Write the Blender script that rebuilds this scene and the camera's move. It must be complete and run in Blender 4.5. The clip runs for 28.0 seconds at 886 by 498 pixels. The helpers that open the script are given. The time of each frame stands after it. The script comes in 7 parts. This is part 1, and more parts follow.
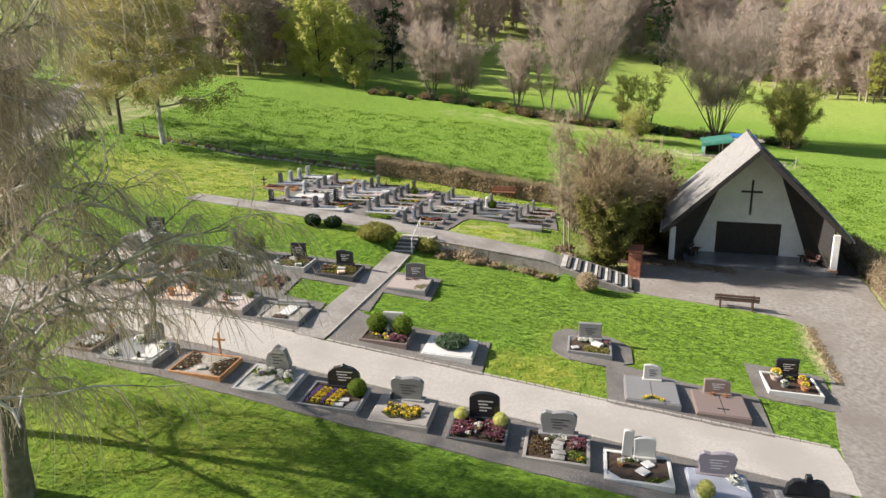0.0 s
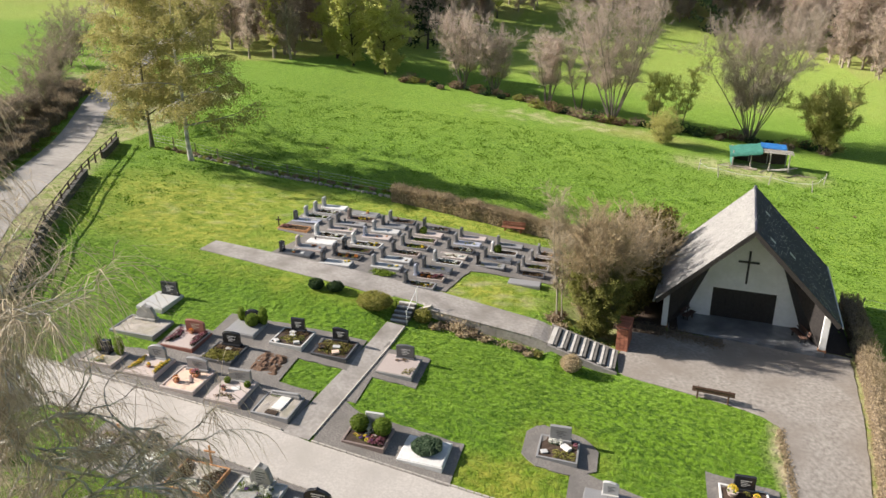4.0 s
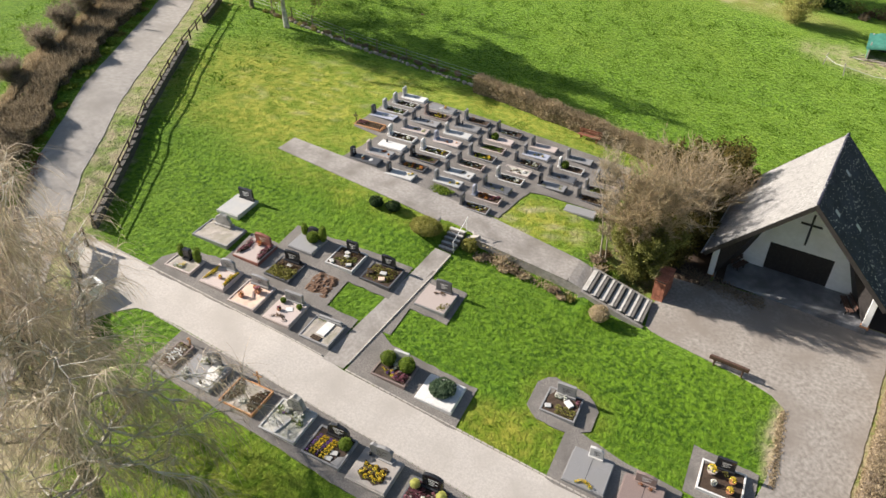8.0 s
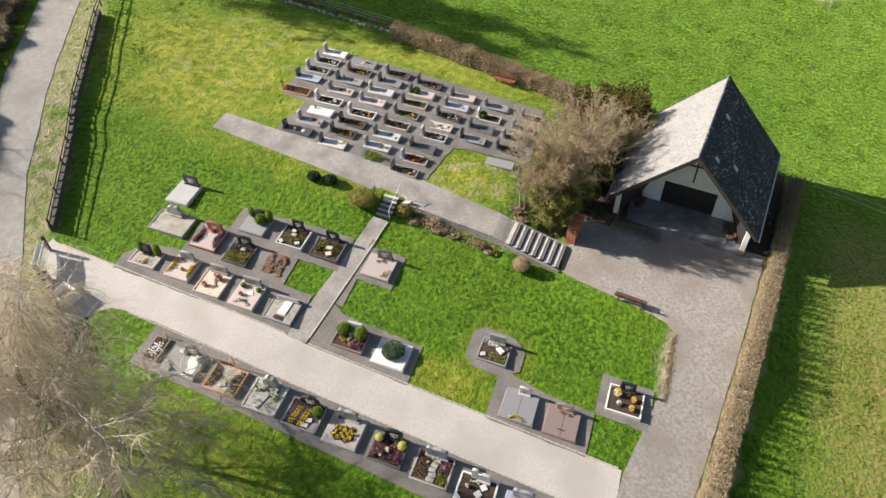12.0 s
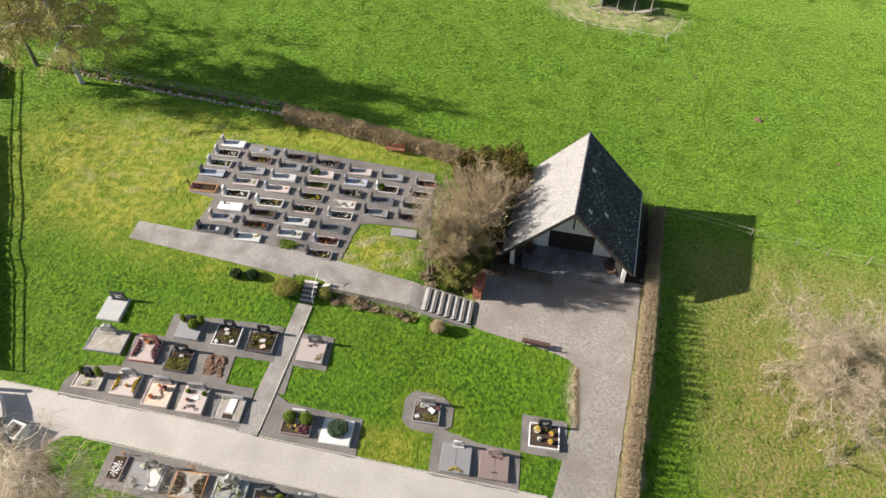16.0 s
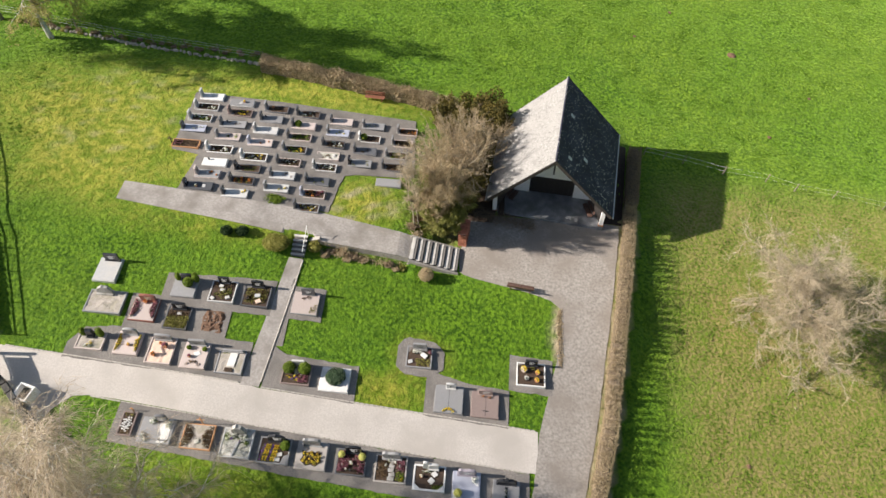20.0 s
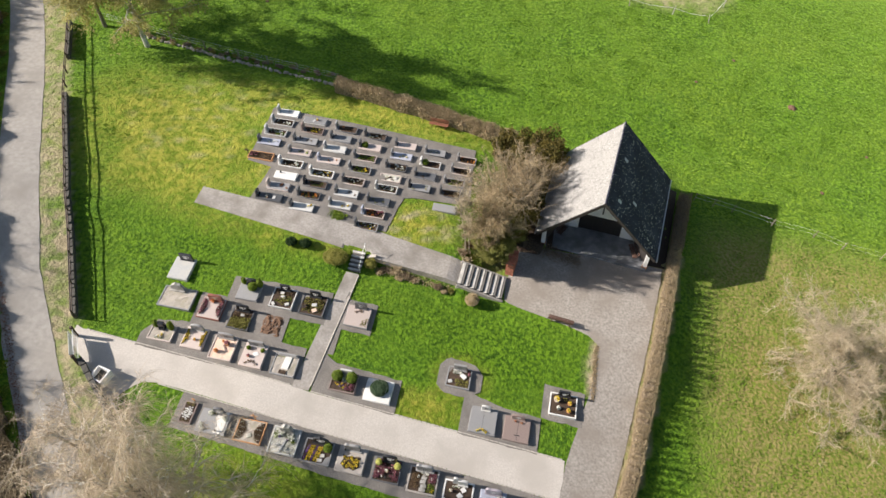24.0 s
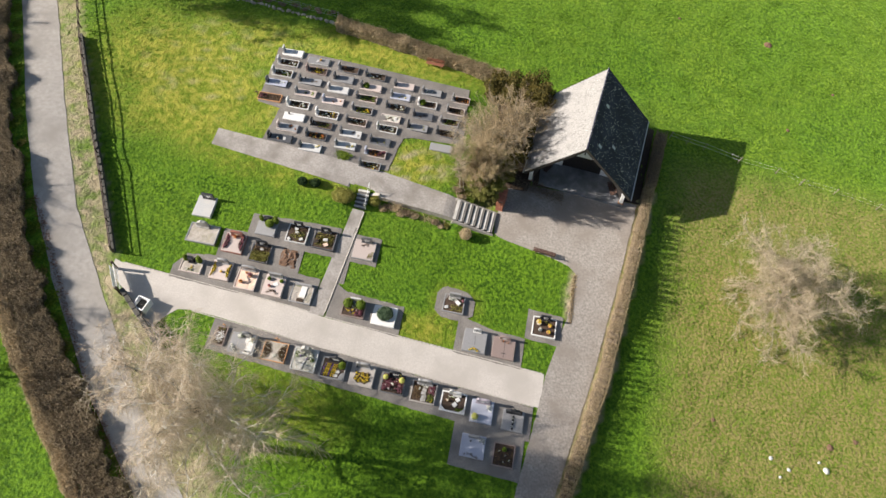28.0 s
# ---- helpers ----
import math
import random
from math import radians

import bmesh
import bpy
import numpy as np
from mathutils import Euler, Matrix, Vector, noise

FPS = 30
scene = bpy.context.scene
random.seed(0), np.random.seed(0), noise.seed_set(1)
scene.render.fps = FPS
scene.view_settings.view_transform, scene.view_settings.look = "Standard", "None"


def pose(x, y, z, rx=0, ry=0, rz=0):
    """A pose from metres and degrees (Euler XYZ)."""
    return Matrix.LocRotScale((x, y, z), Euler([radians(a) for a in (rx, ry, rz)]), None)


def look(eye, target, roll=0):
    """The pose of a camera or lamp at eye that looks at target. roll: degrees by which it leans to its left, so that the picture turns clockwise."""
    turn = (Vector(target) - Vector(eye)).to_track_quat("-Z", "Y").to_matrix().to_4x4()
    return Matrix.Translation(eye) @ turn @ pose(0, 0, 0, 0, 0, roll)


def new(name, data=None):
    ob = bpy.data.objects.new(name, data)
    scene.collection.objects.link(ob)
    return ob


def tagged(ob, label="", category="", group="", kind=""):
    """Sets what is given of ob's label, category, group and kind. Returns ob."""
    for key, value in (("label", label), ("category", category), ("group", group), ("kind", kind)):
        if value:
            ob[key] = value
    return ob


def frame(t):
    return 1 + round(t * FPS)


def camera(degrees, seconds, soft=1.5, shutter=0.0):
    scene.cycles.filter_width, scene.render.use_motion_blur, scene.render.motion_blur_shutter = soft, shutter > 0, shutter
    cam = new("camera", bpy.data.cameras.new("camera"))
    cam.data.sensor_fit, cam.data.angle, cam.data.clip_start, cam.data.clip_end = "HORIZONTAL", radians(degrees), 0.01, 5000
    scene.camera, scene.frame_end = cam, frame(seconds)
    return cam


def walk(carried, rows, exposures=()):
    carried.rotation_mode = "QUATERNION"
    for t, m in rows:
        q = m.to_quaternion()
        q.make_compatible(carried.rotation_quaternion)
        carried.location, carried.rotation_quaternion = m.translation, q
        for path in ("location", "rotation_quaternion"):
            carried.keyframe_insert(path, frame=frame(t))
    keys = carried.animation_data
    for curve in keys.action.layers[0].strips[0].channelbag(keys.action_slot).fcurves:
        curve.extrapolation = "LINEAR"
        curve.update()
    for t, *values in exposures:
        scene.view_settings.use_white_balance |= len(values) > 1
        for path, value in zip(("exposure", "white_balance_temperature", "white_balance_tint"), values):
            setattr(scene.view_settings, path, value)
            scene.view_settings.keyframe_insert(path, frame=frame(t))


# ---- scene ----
cam = camera(63.9, 28.0)
PATH = [
    (0, (10.867, -27.114, 11.976), (10.485, -25.227, 11.435), -1.1),
    (0.5, (11.016, -27.208, 13.062), (10.57, -25.351, 12.467), -1.2),
    (1, (10.96, -27.156, 14.047), (10.517, -25.301, 13.446), -1.1),
    (1.5, (10.879, -27.076, 15.064), (10.438, -25.221, 14.462), -1.0),
    (2, (10.782, -26.974, 16.097), (10.345, -25.118, 15.494), -0.9),
    (2.5, (11.127, -26.804, 17.135), (10.685, -24.949, 16.532), -0.9),
    (4.5, (15.086, -24.834, 21.309), (14.56, -23.068, 20.532), -0.6),
    (5, (16.498, -23.878, 22.38), (15.946, -22.156, 21.525), -0.6),
    (5.5, (17.439, -23.025, 23.4), (16.87, -21.358, 22.452), -0.6),
    (6, (17.616, -22.532, 24.472), (16.999, -20.942, 23.428), -0.5),
    (6.5, (17.49, -22.113, 25.637), (16.838, -20.576, 24.537), -0.5),
    (7, (17.309, -21.914, 26.537), (16.628, -20.386, 25.44), -0.4),
    (7.5, (17.253, -22.02, 27.497), (16.542, -20.531, 26.367), -0.4),
    (8, (17.278, -22.155, 28.494), (16.558, -20.721, 27.3), -0.4),
    (8.5, (17.303, -22.123, 29.403), (16.685, -20.696, 28.146), -0.4),
    (9, (17.316, -22.253, 30.37), (16.713, -20.875, 29.052), -0.5),
    (9.5, (17.373, -22.287, 31.429), (16.808, -20.955, 30.048), -0.7),
    (10, (17.314, -22.308, 32.44), (16.785, -21.025, 31.0), -0.8),
    (10.5, (17.429, -22.232, 33.591), (16.892, -20.972, 32.133), -1.2),
    (11, (17.449, -22.198, 34.634), (16.93, -20.932, 33.175), -1.3),
    (11.5, (17.508, -22.102, 35.802), (17.009, -20.832, 34.339), -1.6),
    (12, (17.524, -22.083, 36.836), (17.055, -20.802, 35.374), -1.6),
    (12.5, (17.643, -21.975, 37.897), (17.204, -20.685, 36.433), -1.9),
    (13, (17.466, -22.036, 38.941), (17.103, -20.724, 37.477), -1.6),
    (13.5, (17.365, -22.105, 40.003), (17.036, -20.783, 38.539), -1.5),
    (15.5, (16.914, -22.244, 43.955), (16.685, -20.904, 42.488), -1.5),
    (16, (16.74, -22.302, 44.768), (16.541, -20.956, 43.303), -1.4),
    (16.5, (16.507, -22.415, 45.353), (16.326, -21.061, 43.891), -1.4),
    (17, (16.313, -22.431, 46.011), (16.129, -21.079, 44.549), -1.5),
    (17.5, (16.154, -22.408, 46.541), (15.975, -21.055, 45.079), -1.3),
    (18, (16.197, -22.32, 46.988), (16.051, -20.965, 45.525), -1.4),
    (18.5, (16.284, -22.321, 47.201), (16.135, -20.965, 45.738), -1.5),
    (19, (15.991, -22.447, 47.088), (15.856, -21.117, 45.6), -1.2),
    (19.5, (15.904, -22.398, 47.132), (15.782, -21.135, 45.587), -1.1),
    (20, (15.848, -22.158, 47.211), (15.734, -20.959, 45.615), -1.1),
    (20.5, (15.833, -22.2, 47.214), (15.717, -20.998, 45.619), -1.2),
    (21, (15.64, -22.339, 47.135), (15.433, -21.145, 45.543), -1.0),
    (21.5, (15.766, -22.298, 47.093), (15.517, -21.112, 45.502), -1.2),
    (23.5, (15.766, -22.773, 49.835), (15.516, -21.577, 48.252), -1.0),
    (24, (15.9, -22.864, 50.934), (15.648, -21.669, 49.35), -1.1),
    (24.5, (15.934, -23.04, 51.96), (15.684, -21.844, 50.376), -1.0),
    (25, (16.035, -23.468, 52.854), (15.795, -22.305, 51.245), -1.0),
    (25.5, (15.988, -23.482, 53.939), (15.764, -22.378, 52.286), -0.7),
    (26, (15.875, -23.694, 54.967), (15.656, -22.588, 53.314), -0.5),
    (26.5, (15.847, -23.757, 56.005), (15.65, -22.744, 54.292), -0.3),
    (27, (15.71, -23.534, 57.203), (15.522, -22.561, 55.466), -0.2),
    (27.5, (15.568, -23.475, 58.242), (15.385, -22.509, 56.5), -0.0),
    (28, (15.394, -23.621, 59.144), (15.218, -22.667, 57.395), 0.2),
]
walk(cam, [(t, look(eye, target, roll)) for t, eye, target, roll in PATH])

# ---------------------------------------------------------------- world, sun
SUN_EL, SUN_AZ = radians(30.2), radians(5.5)
world = bpy.data.worlds.new("world")
scene.world = world
world.use_nodes = True
wn = world.node_tree.nodes
sky = wn.new("ShaderNodeTexSky")
sky.sky_type, sky.sun_disc = "NISHITA", False
sky.sun_elevation, sky.sun_rotation = SUN_EL, radians(-96)
sky.air_density, sky.dust_density = 1.2, 2.0
world.node_tree.links.new(sky.outputs[0], wn["Background"].inputs[0])
wn["Background"].inputs[1].default_value = 0.055
sun_data = bpy.data.lights.new("sun", "SUN")
sun_data.energy, sun_data.angle, sun_data.color = 5.0, radians(0.55), (1.0, 0.91, 0.82)
sun = new("sun", sun_data)
ray = Vector((math.cos(SUN_AZ) * math.cos(SUN_EL), math.sin(SUN_AZ) * math.cos(SUN_EL), -math.sin(SUN_EL)))
sun.matrix_world = Matrix.Translation((-60, 0, 60)) @ ray.to_track_quat("-Z", "Y").to_matrix().to_4x4()
scene.view_settings.exposure = 1.0

# ---------------------------------------------------------------- materials
def mat(name, a, b, scale=6.0, rough=0.8, bump=0.25, fine=40.0, c=None, big=0.4, metal=0.0, space="Object", vary=0.0, spec=0.5, detail=4.0):
    """Two-scale mottled surface: fine grain from a to b, larger stains towards c, bump from the grain."""
    m = bpy.data.materials.new(name)
    m.use_nodes = True
    nt = m.node_tree
    n, l = nt.nodes, nt.links
    p = n["Principled BSDF"]
    p.inputs["Roughness"].default_value, p.inputs["Metallic"].default_value = rough, metal
    p.inputs["Specular IOR Level"].default_value = spec
    if space == "World":
        co = n.new("ShaderNodeNewGeometry").outputs["Position"]
    else:
        co = n.new("ShaderNodeTexCoord").outputs["Object"]
    n1 = n.new("ShaderNodeTexNoise")
    n1.inputs["Scale"].default_value, n1.inputs["Detail"].default_value = scale, detail
    l.new(co, n1.inputs["Vector"])
    r1 = n.new("ShaderNodeValToRGB")
    r1.color_ramp.elements[0].position, r1.color_ramp.elements[1].position = 0.32, 0.68
    r1.color_ramp.elements[0].color, r1.color_ramp.elements[1].color = (*a, 1), (*b, 1)
    l.new(n1.outputs["Fac"], r1.inputs["Fac"])
    col = r1.outputs["Color"]
    if c:
        n2 = n.new("ShaderNodeTexNoise")
        n2.inputs["Scale"].default_value, n2.inputs["Detail"].default_value = big, 5.0
        l.new(co, n2.inputs["Vector"])
        r2 = n.new("ShaderNodeValToRGB")
        r2.color_ramp.elements[0].position, r2.color_ramp.elements[1].position = 0.45, 0.68
        l.new(n2.outputs["Fac"], r2.inputs["Fac"])
        mx = n.new("ShaderNodeMixRGB")
        mx.inputs["Color2"].default_value = (*c, 1)
        l.new(r2.outputs["Color"], mx.inputs["Fac"])
        l.new(col, mx.inputs["Color1"])
        col = mx.outputs["Color"]
    if vary:
        oi = n.new("ShaderNodeObjectInfo")
        mr = n.new("ShaderNodeMapRange")
        mr.inputs["To Min"].default_value, mr.inputs["To Max"].default_value = 1 - vary, 1 + vary
        l.new(oi.outputs["Random"], mr.inputs["Value"])
        hs = n.new("ShaderNodeHueSaturation")
        l.new(mr.outputs["Result"], hs.inputs["Value"])
        l.new(col, hs.inputs["Color"])
        col = hs.outputs["Color"]
    l.new(col, p.inputs["Base Color"])
    if bump:
        n3 = n.new("ShaderNodeTexNoise")
        n3.inputs["Scale"].default_value, n3.inputs["Detail"].default_value = fine, 3.0
        l.new(co, n3.inputs["Vector"])
        bp = n.new("ShaderNodeBump")
        bp.inputs["Strength"].default_value, bp.inputs["Distance"].default_value = bump, 0.03
        l.new(n3.outputs["Fac"], bp.inputs["Height"])
        l.new(bp.outputs["Normal"], p.inputs["Normal"])
    return m


def leafy(name, a, b, vary=0.0):
    """Leaves, twigs and blades: colour differs from piece to piece, and light shines through a little."""
    m = bpy.data.materials.new(name)
    m.use_nodes = True
    n, l = m.node_tree.nodes, m.node_tree.links
    p = n["Principled BSDF"]
    p.inputs["Roughness"].default_value = 0.75
    p.inputs["Specular IOR Level"].default_value = 0.25
    g = n.new("ShaderNodeNewGeometry")
    r = n.new("ShaderNodeValToRGB")
    r.color_ramp.elements[0].color, r.color_ramp.elements[1].color = (*a, 1), (*b, 1)
    l.new(g.outputs["Random Per Island"], r.inputs["Fac"])
    col = r.outputs["Color"]
    if vary:
        oi = n.new("ShaderNodeObjectInfo")
        mr = n.new("ShaderNodeMapRange")
        mr.inputs["To Min"].default_value, mr.inputs["To Max"].default_value = 1 - vary, 1 + vary
        l.new(oi.outputs["Random"], mr.inputs["Value"])
        hs = n.new("ShaderNodeHueSaturation")
        l.new(mr.outputs["Result"], hs.inputs["Value"])
        l.new(col, hs.inputs["Color"])
        col = hs.outputs["Color"]
    l.new(col, p.inputs["Base Color"])
    tr = n.new("ShaderNodeBsdfTranslucent")
    l.new(col, tr.inputs["Color"])
    mx = n.new("ShaderNodeMixShader")
    mx.inputs[0].default_value = 0.38
    l.new(p.outputs[0], mx.inputs[1])
    l.new(tr.outputs[0], mx.inputs[2])
    l.new(mx.outputs[0], n["Material Output"].inputs["Surface"])
    return m


def ground_material():
    """Meadow: green with clumps, worn yellow where the grass is thin, brown where moles and cattle opened it."""
    m = bpy.data.materials.new("meadow")
    m.use_nodes = True
    n, l = m.node_tree.nodes, m.node_tree.links
    p = n["Principled BSDF"]
    p.inputs["Roughness"].default_value, p.inputs["Specular IOR Level"].default_value = 0.9, 0.15
    p.inputs["Sheen Weight"].default_value, p.inputs["Sheen Roughness"].default_value = 0.42, 0.42
    p.inputs["Sheen Tint"].default_value = (0.6, 0.85, 0.2, 1)
    co = n.new("ShaderNodeNewGeometry").outputs["Position"]

    def noise_ramp(scale, lo, hi, a, b, detail=5.0):
        t = n.new("ShaderNodeTexNoise")
        t.inputs["Scale"].default_value, t.inputs["Detail"].default_value = scale, detail
        l.new(co, t.inputs["Vector"])
        r = n.new("ShaderNodeValToRGB")
        r.color_ramp.elements[0].position, r.color_ramp.elements[1].position = lo, hi
        r.color_ramp.elements[0].color, r.color_ramp.elements[1].color = (*a, 1), (*b, 1)
        l.new(t.outputs["Fac"], r.inputs["Fac"])
        return r.outputs["Color"], t.outputs["Fac"]

    def mixed(fac, c1, c2):
        x = n.new("ShaderNodeMixRGB")
        l.new(fac, x.inputs["Fac"])
        for sock, v in ((x.inputs["Color1"], c1), (x.inputs["Color2"], c2)):
            if isinstance(v, tuple):
                sock.default_value = (*v, 1)
            else:
                l.new(v, sock)
        return x.outputs["Color"]

    fine, _ = noise_ramp(3.2, 0.42, 0.58, GRASS_A, GRASS_B, 10.0)
    broad, _ = noise_ramp(0.10, 0.42, 0.62, (0, 0, 0), (1, 1, 1))
    col = mixed(broad, fine, noise_ramp(3.8, 0.42, 0.58, GRASS_C, GRASS_D, 10.0)[0])
    patch, _ = noise_ramp(0.7, 0.52, 0.64, (0, 0, 0), (0.75, 0.75, 0.75), 8.0)
    col = mixed(patch, col, noise_ramp(5.0, 0.4, 0.6, GRASS_E, GRASS_B, 8.0)[0])
    tuft, _ = noise_ramp(1.9, 0.56, 0.64, (0, 0, 0), (0.75, 0.75, 0.75), 8.0)
    col = mixed(tuft, col, noise_ramp(7.0, 0.4, 0.6, (0.022, 0.062, 0.004), (0.070, 0.150, 0.010), 4.0)[0])
    dry, _ = noise_ramp(2.3, 0.63, 0.70, (0, 0, 0), (0.35, 0.35, 0.35), 9.0)
    col = mixed(dry, col, (0.18, 0.265, 0.040))
    at = n.new("ShaderNodeAttribute")
    at.attribute_name = "worn"
    sep = n.new("ShaderNodeSeparateColor")
    l.new(at.outputs["Color"], sep.inputs["Color"])
    lush, _ = noise_ramp(3.6, 0.41, 0.58, (0.027, 0.076, 0.003), (0.122, 0.232, 0.011), 9.0)
    col = mixed(at.outputs["Alpha"], col, lush)
    yellow, _ = noise_ramp(1.5, 0.40, 0.60, (0.155, 0.205, 0.015), (0.33, 0.315, 0.048), 9.0)
    col = mixed(sep.outputs["Red"], col, yellow)
    brown, _ = noise_ramp(4.2, 0.43, 0.57, (0.255, 0.210, 0.082), (0.140, 0.178, 0.026), 10.0)
    col = mixed(sep.outputs["Green"], col, brown)
    straw, _ = noise_ramp(1.3, 0.3, 0.7, (0.30, 0.245, 0.16), (0.42, 0.35, 0.24), 6.0)
    thin, _ = noise_ramp(1.1, 0.36, 0.56, (0.30, 0.30, 0.30), (1, 1, 1), 8.0)
    cover = n.new("ShaderNodeMath")
    cover.operation = "MULTIPLY"
    l.new(thin, cover.inputs[0])
    l.new(sep.outputs["Blue"], cover.inputs[1])
    col = mixed(cover.outputs[0], col, straw)
    l.new(col, p.inputs["Base Color"])
    bp = n.new("ShaderNodeBump")
    bp.inputs["Strength"].default_value, bp.inputs["Distance"].default_value = 0.8, 0.32
    t3 = n.new("ShaderNodeTexNoise")
    t3.inputs["Scale"].default_value, t3.inputs["Detail"].default_value, t3.inputs["Roughness"].default_value = 2.9, 7.0, 0.62
    l.new(co, t3.inputs["Vector"])
    l.new(t3.outputs["Fac"], bp.inputs["Height"])
    l.new(bp.outputs["Normal"], p.inputs["Normal"])
    return m


GRASS_A, GRASS_B = (0.037, 0.099, 0.006), (0.131, 0.252, 0.014)
GRASS_C, GRASS_D = (0.055, 0.121, 0.007), (0.160, 0.264, 0.017)
GRASS_E = (0.055, 0.125, 0.010)
MEADOW = ground_material()
BLADES = leafy("grass_blades", (0.065, 0.145, 0.009), (0.175, 0.300, 0.022))
GRAVEL_PATH = mat("pale_chippings", (0.455, 0.42, 0.38), (0.565, 0.525, 0.48), 9, 0.9, 0.3, 60, (0.43, 0.395, 0.355), 0.35, space="World")
CONCRETE = mat("old_concrete", (0.29, 0.268, 0.245), (0.40, 0.37, 0.34), 5, 0.9, 0.25, 50, (0.22, 0.20, 0.175), 0.5, space="World")
ASPHALT = mat("worn_asphalt", (0.215, 0.194, 0.172), (0.365, 0.335, 0.30), 5.0, 0.9, 0.45, 38, (0.235, 0.206, 0.178), 0.35, space="World", detail=7)
ROAD = mat("road_asphalt", (0.30, 0.28, 0.255), (0.38, 0.355, 0.325), 2.5, 0.9, 0.25, 50, (0.27, 0.25, 0.225), 0.3, space="World", detail=7)
SLATE_CHIPS = mat("slate_chippings", (0.140, 0.128, 0.116), (0.285, 0.262, 0.238), 16, 0.85, 0.6, 45, (0.15, 0.138, 0.125), 0.6, space="World")
SOIL = mat("dark_soil", (0.035, 0.022, 0.014), (0.075, 0.048, 0.032), 14, 0.95, 0.8, 30, vary=0.25)
SOIL_RED = mat("dug_earth", (0.10, 0.055, 0.032), (0.21, 0.125, 0.08), 9, 0.95, 0.9, 22)
GR_GREY = mat("grey_granite", (0.19, 0.19, 0.193), (0.30, 0.30, 0.305), 60, 0.45, 0.05, 80, (0.24, 0.24, 0.24), 2, vary=0.15)
GR_LIGHT = mat("light_granite", (0.38, 0.385, 0.38), (0.53, 0.53, 0.525), 60, 0.5, 0.05, 80, (0.5, 0.49, 0.46), 2, vary=0.1)
GR_DARK = mat("black_granite", (0.016, 0.017, 0.02), (0.04, 0.042, 0.047), 70, 0.22, 0.03, 80, vary=0.3)
GR_ANTH = mat("anthracite_granite", (0.07, 0.073, 0.08), (0.125, 0.128, 0.135), 60, 0.35, 0.04, 80, vary=0.25)
GR_RED = mat("red_granite", (0.20, 0.075, 0.055), (0.30, 0.125, 0.09), 50, 0.4, 0.04, 80)
GR_PINK = mat("pink_granite", (0.40, 0.335, 0.305), (0.54, 0.465, 0.43), 50, 0.5, 0.05, 80, (0.47, 0.40, 0.37), 2, vary=0.12)
GR_BROWN = mat("brown_granite", (0.19, 0.145, 0.13), (0.28, 0.22, 0.20), 50, 0.35, 0.05, 80)
GR_VIOLET = mat("violet_granite", (0.22, 0.20, 0.23), (0.32, 0.29, 0.33), 50, 0.4, 0.05, 80)
GR_BLUE = mat("blue_grey_granite", (0.33, 0.35, 0.42), (0.44, 0.46, 0.54), 50, 0.3, 0.03, 80)
GR_BEIGE = mat("beige_granite", (0.30, 0.275, 0.25), (0.42, 0.39, 0.36), 55, 0.5, 0.05, 80, (0.34, 0.31, 0.28), 2)
MARBLE = mat("white_marble", (0.60, 0.60, 0.59), (0.74, 0.74, 0.725), 6, 0.5, 0.05, 40, (0.62, 0.61, 0.58), 1.5)
ROUGH_STONE = mat("rough_stone", (0.27, 0.265, 0.25), (0.45, 0.44, 0.42), 8, 0.9, 0.8, 12, (0.2, 0.19, 0.17), 2)
GRAVEL_WHITE = mat("white_gravel", (0.40, 0.39, 0.34), (0.62, 0.61, 0.56), 26, 0.9, 0.8, 50, (0.33, 0.33, 0.26), 3)
GRAVEL_BEIGE = mat("beige_gravel", (0.32, 0.285, 0.245), (0.49, 0.445, 0.395), 30, 0.9, 0.8, 50, (0.30, 0.28, 0.22), 2)
GRAVEL_PEACH = mat("peach_gravel", (0.60, 0.43, 0.33), (0.75, 0.58, 0.47), 30, 0.9, 0.6, 50, (0.68, 0.5, 0.38), 2)
TIMBER_ORANGE = mat("oiled_timber", (0.42, 0.20, 0.08), (0.56, 0.30, 0.14), 8, 0.7, 0.2, 40)
TIMBER_DARK = mat("dark_stained_timber", (0.035, 0.02, 0.014), (0.075, 0.045, 0.03), 10, 0.7, 0.25, 40, vary=0.2)
TIMBER_GREY = mat("weathered_timber", (0.16, 0.13, 0.10), (0.27, 0.23, 0.18), 9, 0.85, 0.35, 40, vary=0.2)
BENCH_WOOD = mat("red_brown_bench_wood", (0.15, 0.055, 0.03), (0.27, 0.105, 0.06), 9, 0.65, 0.2, 40, vary=0.15)
WHITE_PAINT = mat("white_render", (0.76, 0.76, 0.76), (0.83, 0.83, 0.83), 4, 0.85, 0.15, 40, (0.70, 0.70, 0.68), 0.7)
DARK_CLADDING = mat("dark_cladding", (0.016, 0.013, 0.012), (0.032, 0.027, 0.025), 7, 0.7, 0.15, 30)
DOOR_BROWN = mat("dark_door", (0.016, 0.013, 0.013), (0.03, 0.025, 0.024), 5, 0.55, 0.1, 30)
BRICK = mat("red_brick", (0.24, 0.085, 0.05), (0.38, 0.15, 0.09), 6, 0.9, 0.3, 40, vary=0.25)
BRICK_ORANGE = mat("orange_brick", (0.42, 0.2, 0.09), (0.55, 0.28, 0.14), 6, 0.9, 0.3, 40, vary=0.15)
ROOF_TILE = mat("red_clay_tile", (0.42, 0.13, 0.07), (0.55, 0.20, 0.12), 6, 0.8, 0.2, 40, vary=0.15)
MORTAR = mat("mortar", (0.30, 0.28, 0.25), (0.4, 0.37, 0.33), 10, 0.95, 0.3, 50)
